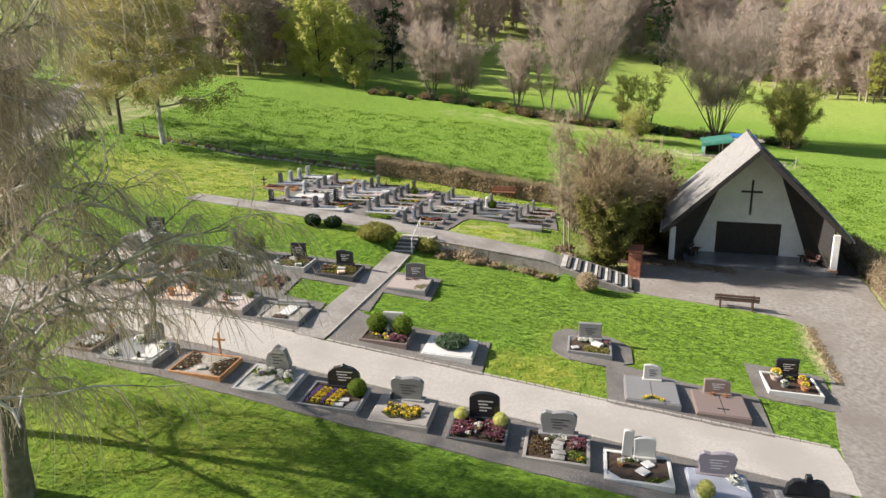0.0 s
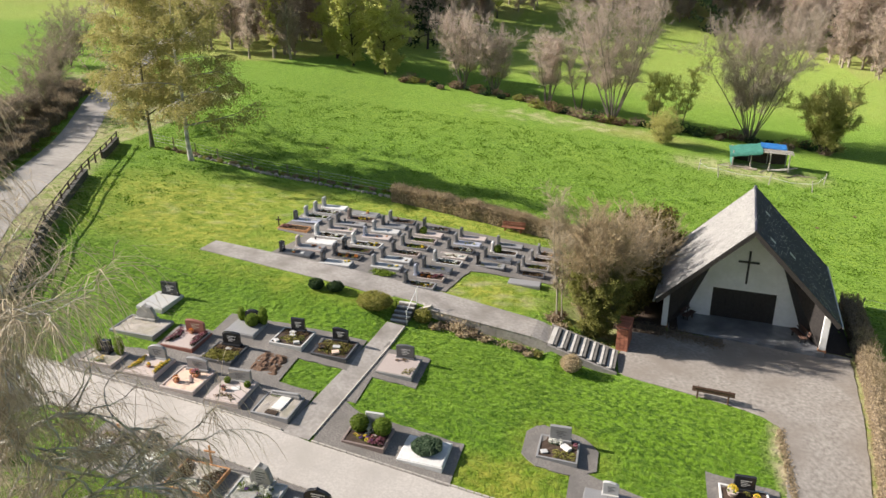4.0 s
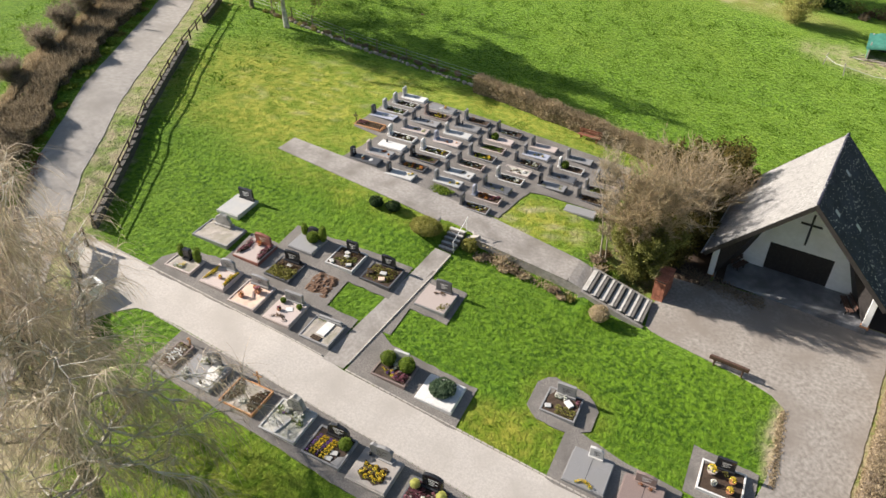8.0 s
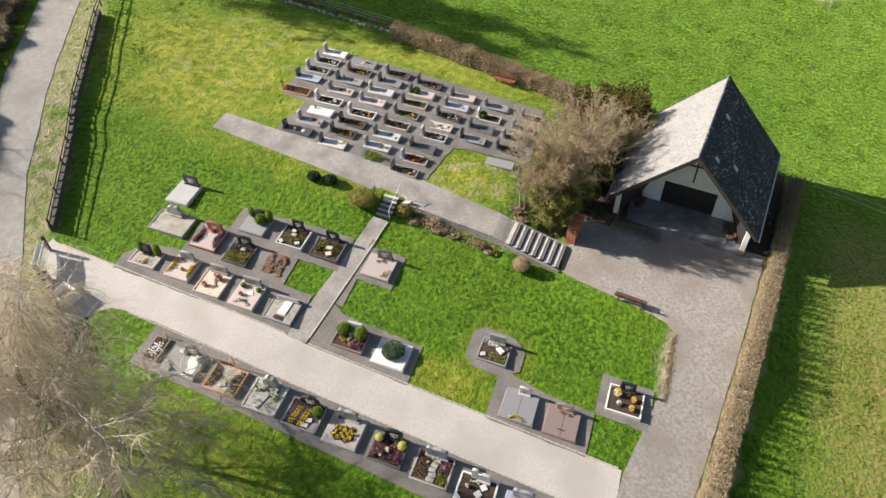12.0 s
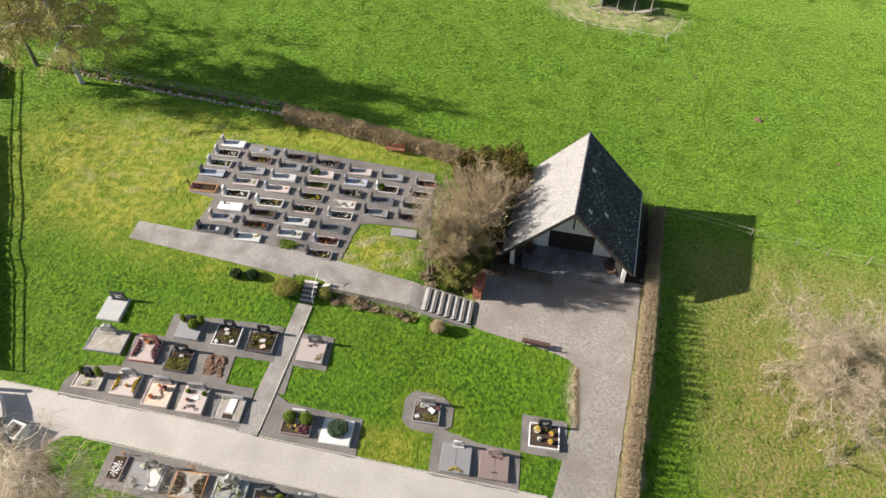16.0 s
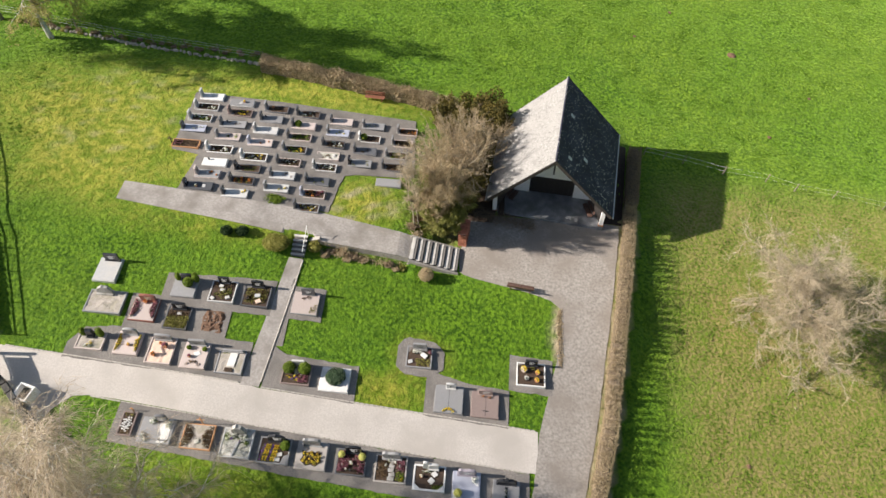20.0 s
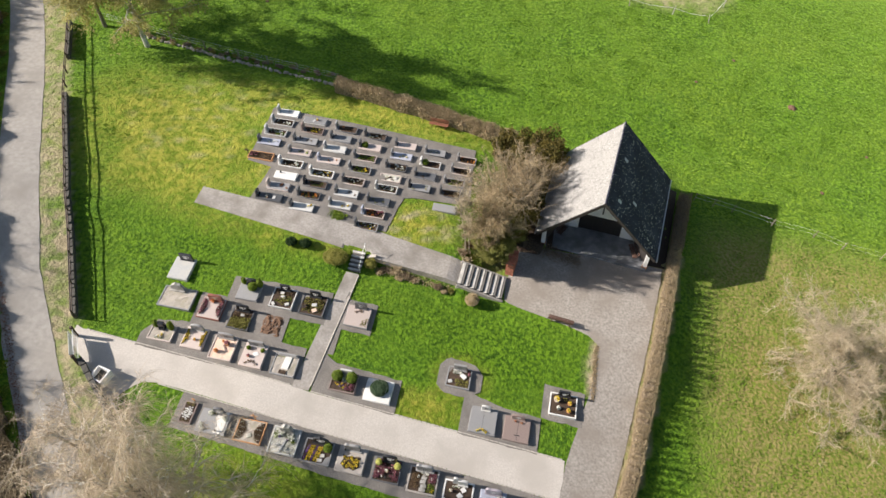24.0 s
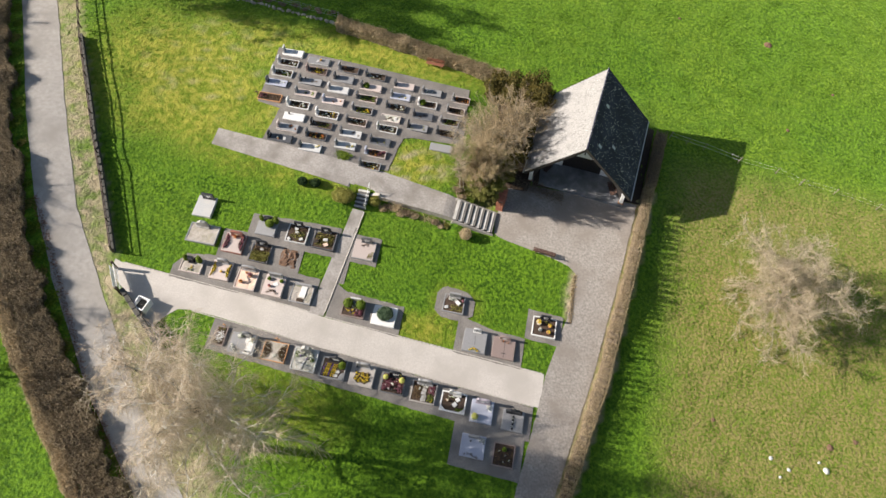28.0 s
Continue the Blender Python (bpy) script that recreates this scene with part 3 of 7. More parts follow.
chips(steps(13.4, 19.6, 0.45), line((13.4, -10.6), (19.6, -10.9)), line((13.4, -6.75), (19.6, -7.1)), 0.028)
chips(steps(15.85, 29.0, 0.35), line((15.8, -10.5), (20.7, -9.9), (21.0, -12.4), (29, -12.5)), line((14.9, 2.3), (20.6, 3.1), (21.2, 9.2), (29, 8.6)), 0.024, True, n=14)
upper_path = drape("upper_path", steps(-14.9, 9.75, 0.5), line((-15, 14.55), (-0.5, 12.95), (9.75, 12.35)), line((-15, 16.6), (1.4, 15.75), (9.75, 14.65)), 5, CONCRETE, 0.05)
tagged(upper_path, "old grey concrete terrace path with cracks", "path", **S)

# edging stones along the main path
EDGE_STONE = mat("edging_concrete", (0.40, 0.37, 0.33), (0.52, 0.485, 0.435), 8, 0.9, 0.2, 50, vary=0.12)
edge_me = part("edging_stone", one((0, 0, 0.004), (0.325, 0.09, 0.18), 0.015), EDGE_STONE)
edge_mesh = edge_me.data
bpy.data.objects.remove(edge_me)


def edging(pts):
    for (a, b), (c, d) in zip(pts, pts[1:]):
        n = max(1, round(math.hypot(c - a, d - b) / 0.36))
        for i in range(n):
            x, y = a + (c - a) * (i + 0.5) / n, b + (d - b) * (i + 0.5) / n
            ang = math.atan2(d - b, c - a)
            sl = math.atan2(land(x + 0.4 * math.cos(ang), y + 0.4 * math.sin(ang)) - land(x - 0.4 * math.cos(ang), y - 0.4 * math.sin(ang)), 0.8)
            share("edging_stone", edge_mesh, main_path, Matrix.Translation((x, y, land(x, y) + 0.0)) @ Euler((0, -sl, ang)).to_matrix().to_4x4())


edging([(-18.5, 0.78), (-1.4, -0.04)])
edging([(0.2, -0.2), (20.4, -0.9)])
edging([(-11.2, -2.36), (0.4, -3.13), (20.0, -4.16)])
edging([(0.14, 0.2), (1.24, 10.9)])


# ---------------------------------------------------------------- woody growth
def ring_tube(vs, fs, pts, radii, n=5):
    base = len(vs)
    up = Vector((0.3, 0.2, 1)).normalized()
    for i, (p, r) in enumerate(zip(pts, radii)):
        d = (pts[min(i + 1, len(pts) - 1)] - pts[max(i - 1, 0)])
        d = d.normalized() if d.length > 1e-6 else up
        a = d.orthogonal().normalized()
        b = d.cross(a)
        for k in range(n):
            t = 2 * math.pi * k / n
            vs.append(p + (a * math.cos(t) + b * math.sin(t)) * r)
        if i:
            for k in range(n):
                o, q = base + (i - 1) * n, base + i * n
                fs.append((o + k, o + (k + 1) % n, q + (k + 1) % n, q + k))


def wander(rng, start, direction, length, segs, bend, wild):
    pts, d = [start.copy()], direction.normalized()
    for _ in range(segs):
        d = (d + Vector((rng.gauss(0, wild), rng.gauss(0, wild), rng.gauss(0, wild) + bend))).normalized()
        pts.append(pts[-1] + d * length / segs)
    return pts


def sliver(vs, fs, rng, p, d, length, width, bend):
    """A twig: a narrow bent blade of two pieces."""
    side = d.cross(Vector((rng.gauss(0, 1), rng.gauss(0, 1), rng.gauss(0, 1))))
    side = side.normalized() * width if side.length > 1e-5 else Vector((width, 0, 0))
    mid = p + d * length * 0.5
    d2 = (d + Vector((rng.gauss(0, 0.2), rng.gauss(0, 0.2), bend))).normalized()
    tip = mid + d2 * length * 0.5
    o = len(vs)
    vs += [p - side, p + side, mid + side * 0.7, mid - side * 0.7, tip]
    fs += [(o, o + 1, o + 2, o + 3), (o + 3, o + 2, o + 4)]


def leaf(vs, fs, rng, p, s):
    a = Vector((rng.gauss(0, 1), rng.gauss(0, 1), rng.gauss(0, 1))).normalized()
    b = a.orthogonal().normalized()
    o = len(vs)
    vs += [p - a * s, p + b * s * 0.55, p + a * s, p - b * s * 0.55]
    fs.append((o, o + 1, o + 2, o + 3))


def grow(seed, height, spread, trunk_r, stems=1, first=0.25, limbs=10, subs=6, twigs=8, rise=0.9, droop=0.0, twig_len=0.7, twig_w=0.008, lean=(0, 0), leaves=0, leaf_s=0.06, flare=0.25, limb_bend=0.1, subl=0.32, fine=0.006):
    """Wood and twigs of a tree or shrub with its foot at the origin."""
    rng = random.Random(seed)
    wv, wf, tv, tf = [], [], [], []
    for s in range(stems):
        if stems > 1:
            t = 2 * math.pi * (s + rng.random() * 0.6) / stems
            foot = Vector((math.cos(t), math.sin(t), 0)) * trunk_r * 2.2
            d = Vector((math.cos(t) * flare, math.sin(t) * flare, 1))
        else:
            foot, d = Vector((0, 0, 0)), Vector((lean[0], lean[1], 1))
        h = height * (1 if stems == 1 else rng.uniform(0.72, 1.0))
        segs = 8
        stem = wander(rng, foot - Vector((0, 0, 0.15)), d, h, segs, 0.06, 0.06)
        r0 = trunk_r * (1 if stems == 1 else rng.uniform(0.6, 1))
        ring_tube(wv, wf, stem, [r0 * (1.25 if i == 0 else 1) * (1 - 0.88 * i / segs) for i in range(segs + 1)], 7)
        for k in range(limbs):
            f = first + (0.97 - first) * (k + rng.random() * 0.7) / limbs
            i = min(int(f * segs), segs - 1)
            p = stem[i].lerp(stem[i + 1], f * segs - i)
            t = 2.4 * k + rng.uniform(-0.5, 0.5) + s
            taper = math.sin(math.pi * min(1, 0.22 + 0.78 * (1 - f) / (1 - first) + 0.08)) if droop < 0.2 else 1.0 - 0.45 * f
            ln = spread * (0.35 + 0.65 * max(0.15, taper)) * rng.uniform(0.75, 1.1)
            ld = Vector((math.cos(t), math.sin(t), rise * rng.uniform(0.6, 1.2)))
            limb = wander(rng, p, ld, ln, 5, limb_bend - droop * 0.25, 0.17)
            lr = max(0.012, r0 * (1 - 0.85 * f) * 0.55)
            ring_tube(wv, wf, limb, [lr * (1 - 0.8 * j / 5) for j in range(6)], 5)
            for m in range(subs):
                g = 0.2 + 0.8 * (m + rng.random()) / subs
                j = min(int(g * 5), 4)
                q = limb[j].lerp(limb[j + 1], g * 5 - j)
                sd = (limb[j + 1] - limb[j]).normalized() + Vector((rng.gauss(0, 0.6), rng.gauss(0, 0.6), rng.gauss(0.1, 0.4) - droop * 0.3))
                sl = ln * subl * rng.uniform(0.69, 1.31)
                sub = wander(rng, q, sd, sl, 3, 0.05 - droop * 0.35, 0.2)
                sr = max(fine, lr * 0.32)
                ring_tube(wv, wf, sub, [sr, sr * 0.75, sr * 0.5, sr * 0.2], 3)
                for w in range(twigs):
                    e = rng.uniform(0.15, 1.0) * 3
                    jj = min(int(e), 2)
                    b = sub[jj].lerp(sub[jj + 1], e - jj)
                    td = (sub[jj + 1] - sub[jj]).normalized() * 0.8 + Vector((rng.gauss(0, 0.6), rng.gauss(0, 0.6), rng.gauss(0.15, 0.45) - droop * 1.4))
                    td.normalize()
                    tl = twig_len * rng.uniform(0.5, 1.3)
                    sliver(tv, tf, rng, b, td, tl, twig_w * rng.uniform(0.7, 1.3), -droop * 0.8)
                    for _ in range(leaves):
                        leaf(tv, tf, rng, b + td * tl * rng.uniform(0.2, 1.1) + Vector((rng.gauss(0, 0.08), rng.gauss(0, 0.08), rng.gauss(0, 0.08) - droop * rng.random() * tl * 0.6)), leaf_s * rng.uniform(0.6, 1.3))
    return wv, wf, tv, tf


def tree(name, x, y, label, category, bark, twig, group="", rot=0.0, sink=0.0, **kw):
    wv, wf, tv, tf = grow(**kw)
    base = new(name)
    base.matrix_world = pose(x, y, land(x, y) - sink, 0, 0, rot)
    raw("trunk", wv, wf, bark, base, smooth=True)
    raw("crown", tv, tf, twig, base)
    return tagged(base, label, category, group)


def puff(seed, rx, ry, rz, count, s, shell=0.75, wob=0.10):
    """Leaves crowding the outer shell of a rounded bush that sits on the ground."""
    rng = random.Random(seed)
    vs, fs = [], []
    for _ in range(count):
        t, u = rng.uniform(0, 2 * math.pi), rng.uniform(-0.92, 1)
        q = math.sqrt(1 - u * u)
        r = shell + (1 - shell) * rng.random() ** 0.6
        lump = 1 + wob * noise.noise((q * math.cos(t) * 2.2 + seed, q * math.sin(t) * 2.2, u * 2.2))
        leaf(vs, fs, rng, Vector((rx * q * math.cos(t), ry * q * math.sin(t), rz * (0.95 + u))) * r * lump, s * rng.uniform(0.7, 1.3))
    o = len(vs)
    n, m = 10, 6
    for i in range(m + 1):
        for j in range(n):
            a, b = math.pi * i / m, 2 * math.pi * j / n
            k = shell * 0.96
            vs.append(Vector((rx * k * math.sin(a) * math.cos(b), ry * k * math.sin(a) * math.sin(b), rz * (0.95 * k + k * math.cos(a)))))
    for i in range(m):
        for j in range(n):
            fs.append((o + i * n + j, o + i * n + (j + 1) % n, o + (i + 1) * n + (j + 1) % n, o + (i + 1) * n + j))
    return vs, fs


def bush(name, x, y, label, category, material, rx, ry, rz, count, s, seed=1, z=None, parent=None, shell=0.75, group="", wob=0.10):
    vs, fs = puff(seed, rx, ry, rz, count, s, shell, wob)
    ob = raw(name, vs, fs, material, parent)
    ob.matrix_local = Matrix.Translation((x, y, (land(x, y) - 0.04) if z is None else z))
    if parent is None:
        tagged(ob, label, category, group)
    return ob


def hedge(name, pts, half, height, label, twig, core, density, s, sprout=0.0, seed=3, zoff=0.0, rag=0.12, solid=0.72, gaps=0.0):
    """A clipped hedge along pts: a dense heart with inner shade in its colour, leaves and twigs through its outer
    layer, shoots over the top.
    """
    rng = random.Random(seed)
    base = new(name)
    vs, fs = [], []
    cv, cf = [], []
    for (a, b), (c, d) in zip(pts, pts[1:]):
        ln = math.hypot(c - a, d - b)
        ux, uy = (c - a) / ln, (d - b) / ln
        n = max(1, int(ln / 0.5))
        o = len(cv)
        for i in range(n + 1):
            x, y = a + (c - a) * i / n, b + (d - b) * i / n
            z = land(x, y) + zoff
            wob = 1 + rag * noise.noise((x * 0.9, y * 0.9, 1.5)) + 2 * (rag - 0.12) * noise.noise((x * 0.33, y * 0.33, 4.5))
            hh = height * (0.9 + (rag - 0.04) * noise.noise((x * 0.7, y * 0.7, 9.0)))
            for off, top in ((-0.82, -0.1), (-0.80, solid * 0.76), (-0.5, solid), (0.5, solid), (0.80, solid * 0.76), (0.82, -0.1)):
                cv.append((x - uy * half * off * wob, y + ux * half * off * wob, z + hh * top))
            if i:
                for k in range(5):
                    q = o + (i - 1) * 6 + k
                    cf.append((q, q + 1, q + 7, q + 6))
        cf += [tuple(o + k for k in range(6)), tuple(o + n * 6 + k for k in reversed(range(6)))]
        clumps, u = [], 0.1
        while gaps and u < ln:
            clumps.append((u / ln, rng.uniform(0.72, 1.0), rng.uniform(0.05, 0.13) / ln))
            u += rng.uniform(0.32, 0.72)
        for _ in range(int(ln * density)):
            t, tall = rng.random(), 1.0
            upper = rng.random() < (0.66 if gaps else 0.5)
            if gaps and upper:
                tall = solid + 0.12
                if rng.random() < 0.85:
                    c0, tall, wide = rng.choice(clumps)
                    t = min(max(rng.gauss(c0, wide), 0), 1)
            x, y = a + (c - a) * t, b + (d - b) * t
            z = land(x, y) + zoff
            wob = 1 + rag * noise.noise((x * 0.9, y * 0.9, 1.5)) + 2 * (rag - 0.12) * noise.noise((x * 0.33, y * 0.33, 4.5))
            hh = height * (0.93 + (rag - 0.04) * noise.noise((x * 0.7, y * 0.7, 9.0)))
            if upper:
                off, zz = rng.uniform(-0.95, 0.95), hh * (rng.uniform(solid * 0.9, max(tall, solid)) if gaps else rng.uniform(solid * 0.97, 1.02))
            else:
                off, zz = rng.choice((-1, 1)) * rng.uniform(0.8, 1.02), hh * rng.uniform(0.02, solid if gaps else 0.98)
            p = Vector((x - uy * half * off * wob, y + ux * half * off * wob, z + zz))
            if rng.random() < 0.35:
                sliver(vs, fs, rng, p, Vector((rng.gauss(0, 0.5), rng.gauss(0, 0.5), 1)).normalized(), s * 4, s * 0.13, 0.1)
            else:
                leaf(vs, fs, rng, p, s * rng.uniform(0.6, 1.3))
        for _ in range(int(ln * sprout)):
            t, off = rng.random(), rng.uniform(-0.8, 0.8)
            x, y = a + (c - a) * t - uy * half * off, b + (d - b) * t + ux * half * off
            sliver(vs, fs, rng, Vector((x, y, land(x, y) + zoff + height * 0.85)), Vector((rng.gauss(0, 0.25), rng.gauss(0, 0.25), 1)).normalized(), rng.uniform(0.25, 0.7), 0.012, 0)
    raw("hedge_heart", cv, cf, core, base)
    raw("foliage", vs, fs, twig, base)
    return tagged(base, label, "hedge")


# HEART carries the shade between the twigs as a dark brown colour.
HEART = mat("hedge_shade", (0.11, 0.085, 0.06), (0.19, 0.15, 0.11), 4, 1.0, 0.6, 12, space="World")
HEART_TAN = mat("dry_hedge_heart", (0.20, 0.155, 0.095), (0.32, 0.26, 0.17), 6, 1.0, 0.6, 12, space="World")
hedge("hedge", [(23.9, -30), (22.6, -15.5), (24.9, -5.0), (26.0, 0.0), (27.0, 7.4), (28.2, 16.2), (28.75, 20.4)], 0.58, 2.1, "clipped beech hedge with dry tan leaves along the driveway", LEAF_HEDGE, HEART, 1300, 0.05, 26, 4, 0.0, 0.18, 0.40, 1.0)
# Leaves darker here: the chapel's shadow on this stretch is in their colour.
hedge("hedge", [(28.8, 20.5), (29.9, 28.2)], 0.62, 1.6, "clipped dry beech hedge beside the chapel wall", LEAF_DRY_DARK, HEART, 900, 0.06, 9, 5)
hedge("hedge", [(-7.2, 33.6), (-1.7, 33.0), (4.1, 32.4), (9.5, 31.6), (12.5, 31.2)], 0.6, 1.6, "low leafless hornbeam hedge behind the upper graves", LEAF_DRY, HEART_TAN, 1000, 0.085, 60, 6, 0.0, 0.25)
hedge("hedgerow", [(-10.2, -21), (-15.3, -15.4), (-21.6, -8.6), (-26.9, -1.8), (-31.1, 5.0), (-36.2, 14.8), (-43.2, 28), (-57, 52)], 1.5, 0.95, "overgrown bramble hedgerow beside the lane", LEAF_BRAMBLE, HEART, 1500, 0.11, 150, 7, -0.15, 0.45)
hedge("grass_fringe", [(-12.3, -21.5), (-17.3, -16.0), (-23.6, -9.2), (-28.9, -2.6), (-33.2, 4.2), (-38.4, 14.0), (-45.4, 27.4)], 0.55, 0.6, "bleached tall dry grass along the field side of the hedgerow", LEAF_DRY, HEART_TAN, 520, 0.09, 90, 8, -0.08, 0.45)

# ---------------------------------------------------------------- chapel
# Riser colour is darker than the treads: their shade is painted in.
STEP_DARK = mat("shaded_step_risers", (0.10, 0.095, 0.088), (0.17, 0.16, 0.15), 6, 0.95, 0.3, 30)
FLOOR_DAMP = mat("polished_dark_floor", (0.16, 0.165, 0.178), (0.27, 0.277, 0.29), 1.6, 0.3, 0.06, 40, (0.11, 0.113, 0.12), 0.6, detail=7)
STEP_PALE = mat("pale_concrete", (0.42, 0.41, 0.385), (0.54, 0.525, 0.50), 6, 0.9, 0.25, 50, (0.36, 0.35, 0.32), 1.2, vary=0.1)
CH = pose(21.3, 18.65, -1.62, 0, 0, -7)
chapel = new("chapel")
chapel.matrix_world = CH
tagged(chapel, "white A-frame funeral chapel with dark slate roof and black cross", "chapel")
EAVE_Z, RIDGE_Z, HALF = 2.27, 7.47, 5.4
part("floor_slab", one((0, 4.6, -0.17), (9.7, 9.9, 0.56), 0.03), FLOOR_DAMP, chapel, "grey concrete floor slab")


def slope(sign):
    """One side of the roof: a boarded deck and courses of slates that overlap downwards."""
    ef, eb, rf, rb = Vector((sign * HALF, -0.9, EAVE_Z)), Vector((sign * HALF, 9.4, EAVE_Z)), Vector((0, -0.3, RIDGE_Z)), Vector((0, 10.2, RIDGE_Z))
    nrm = (ef - rf).cross(rb - rf).normalized()
    if nrm.z < 0:
        nrm = -nrm
    bm = bmesh.new()
    top = [bm.verts.new(v) for v in (ef, eb, rb, rf)]
    bot = [bm.verts.new(v - nrm * 0.16) for v in (ef, eb, rb, rf)]
    bm.faces.new(top), bm.faces.new(bot[::-1])
    for i in range(4):
        bm.faces.new((top[i], top[(i + 1) % 4], bot[(i + 1) % 4], bot[i]))
    bmesh.ops.recalc_face_normals(bm, faces=bm.faces)
    deck = part("roof_deck", bm, DARK_CLADDING, chapel, "dark boarded roof deck")
    n, cols, rng = 34, 40, random.Random(5 + sign)
    vs, fs = [], []
    for i in range(n):
        a, b = i / n, (i + 1.25) / n
        for j in range(cols):
            sh = 0.5 * (i % 2) / cols
            c, d = j / cols + sh - 0.25 / cols, (j + 0.97) / cols + sh - 0.25 / cols
            c, d = max(c, 0), min(d, 1)
            if d - c < 0.004:
                continue
            q = []
            for u, v, lift in ((a, c, 0.022), (a, d, 0.022), (min(b, 1), d, 0.006), (min(b, 1), c, 0.006)):
                p = ef.lerp(eb, v).lerp(rf.lerp(rb, v), u)
                q.append(p + nrm * (lift + rng.uniform(0, 0.006)))
            o = len(vs)
            vs += q + [q[0] - nrm * 0.014, q[1] - nrm * 0.014]
            fs += [(o, o + 1, o + 2, o + 3), (o + 4, o + 5, o + 1, o)]
    ob = raw("slate_cladding", vs, fs, SLATE if sign > 0 else SLATE_SUNLIT, deck, "dark slates with lichen spots" if sign > 0 else "pale lichen-spotted slates toned for the sunlit slope")
    ob["kind"] = "stuff"
    # barge board along the front edge, eaves board below
    for p, q in ((ef, rf), (eb, rb)):
        d = (q - p)
        m = Matrix.Translation((p + q) / 2 - nrm * 0.12) @ Matrix((d.normalized(), Vector((0, 1, 0)), d.normalized().cross(Vector((0, 1, 0))))).transposed().to_4x4()
        part("barge_board", one((0, 0, 0), (d.length, 0.07, 0.28), 0.01, m), DARK_CLADDING, chapel, "dark barge board")
    part("gutter", rod(ef + Vector((sign * 0.07, 0, -0.08)), eb + Vector((sign * 0.07, 0, -0.08)), 0.06), METAL_GALV, chapel, "grey metal gutter")
    for v, u, w in ((0.16, 0.80, 0.45), (0.30, 0.55, 0.5), (0.62, 0.85, 0.45)):
        if sign > 0:
            p = ef.lerp(eb, v).lerp(rf.lerp(rb, v), u) + nrm * 0.045
            d = (rf - ef).normalized()
            m = Matrix.Translation(p) @ Matrix((Vector((0, 1, 0)), d, nrm)).transposed().to_4x4()
            part("repair_plate", one((0, 0, 0), (0.34, w, 0.025), 0.006, m), GR_BLUE, chapel, "pale replacement slate")


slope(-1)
slope(1)
part("ridge_cap", rod((0, -0.32, RIDGE_Z + 0.01), (0, 10.22, RIDGE_Z + 0.01), 0.10, 0.10, 8), SLATE, chapel, "slate ridge capping")


def roof_at(x, drop=0.2):
    return RIDGE_Z - drop - abs(x) * (RIDGE_Z - EAVE_Z) / HALF


def gable(y, t, material, name, inset, label, door=None, parent=chapel):
    w = HALF - inset
    pts = [(-w, 0.05), (-w, roof_at(w)), (0, roof_at(0)), (w, roof_at(w)), (w, 0.05)]
    if door:
        dw, dh = door
        pts += [(dw, 0.05), (dw, dh), (-dw, dh), (-dw, 0.05)]
    return part(name, profile(pts, y, y + t, 0), material, parent, label)


FACADE = 2.7
gable(FACADE, 0.25, WHITE_PAINT, "front_wall", 1.35, "white rendered gable wall", (1.98, 2.25))
gable(9.0, 0.25, WHITE_PAINT, "rear_wall", 0.9, "white rendered rear wall")
door = part("door", one((0, FACADE + 0.17, 1.15), (3.94, 0.08, 2.2), 0.01), DOOR_BROWN, chapel, "closed dark brown double door")
for k in range(9):
    part("door_board", one((-1.76 + 0.44 * k, FACADE + 0.118, 1.15), (0.43, 0.024, 2.18), 0.008), DOOR_BROWN, door)
cross = part("cross", one((0, FACADE - 0.05, 3.95), (0.13, 0.09, 2.3), 0.012), METAL_DARK, chapel, "tall slim black cross on the gable")
part("cross_arm", one((0, FACADE - 0.051, 4.32), (1.28, 0.08, 0.13), 0.012), METAL_DARK, cross)
for sx in (-1, 1):
    # side walls splay from the gable to the white posts at the mouth of the porch
    t = 0.06
    q = [(sx * 4.60, 0.16, 0.05), (sx * 4.60, 0.16, roof_at(4.60, 0.22)), (sx * 1.50, FACADE - 0.02, roof_at(1.5, 0.22)), (sx * 3.66, FACADE - 0.02, 0.05)]
    bm = bmesh.new()
    inner = [bm.verts.new(p) for p in q]
    outer = [bm.verts.new((p[0] + sx * t * 1.5, p[1] + t, p[2])) for p in q]
    for f in ((0, 1, 2), (0, 2, 3)):
        bm.faces.new([inner[i] for i in f]), bm.faces.new([outer[i] for i in reversed(f)])
    for i in range(4):
        bm.faces.new((inner[i], outer[i], outer[(i + 1) % 4], inner[(i + 1) % 4]))
    bmesh.ops.recalc_face_normals(bm, faces=bm.faces)
    part("porch_wall", bm, DARK_CLADDING, chapel, "dark boarded porch wall")
    part("side_wall", one((sx * 4.35, 5.9, 1.4), (0.22, 6.3, 2.7), 0.01), DARK_CLADDING, chapel, "dark boarded side wall")
    post = part("post", one((sx * 4.72, 0.0, 1.28), (0.36, 0.26, 2.2), 0.015), WHITE_PAINT, chapel, "white painted porch post")
    for r in range(2):
        for k in range(2):
            part("brick", one((sx * 4.72 - 0.125 + 0.25 * k, -0.02, 0.045 + 0.085 * r), (0.24, 0.34, 0.075), 0.008), BRICK_ORANGE, post)
# stacked benches in the porch
BENCH_DARK = mat("dark_bench_wood", (0.06, 0.032, 0.024), (0.12, 0.065, 0.048), 9, 0.7, 0.2, 40, vary=0.15)


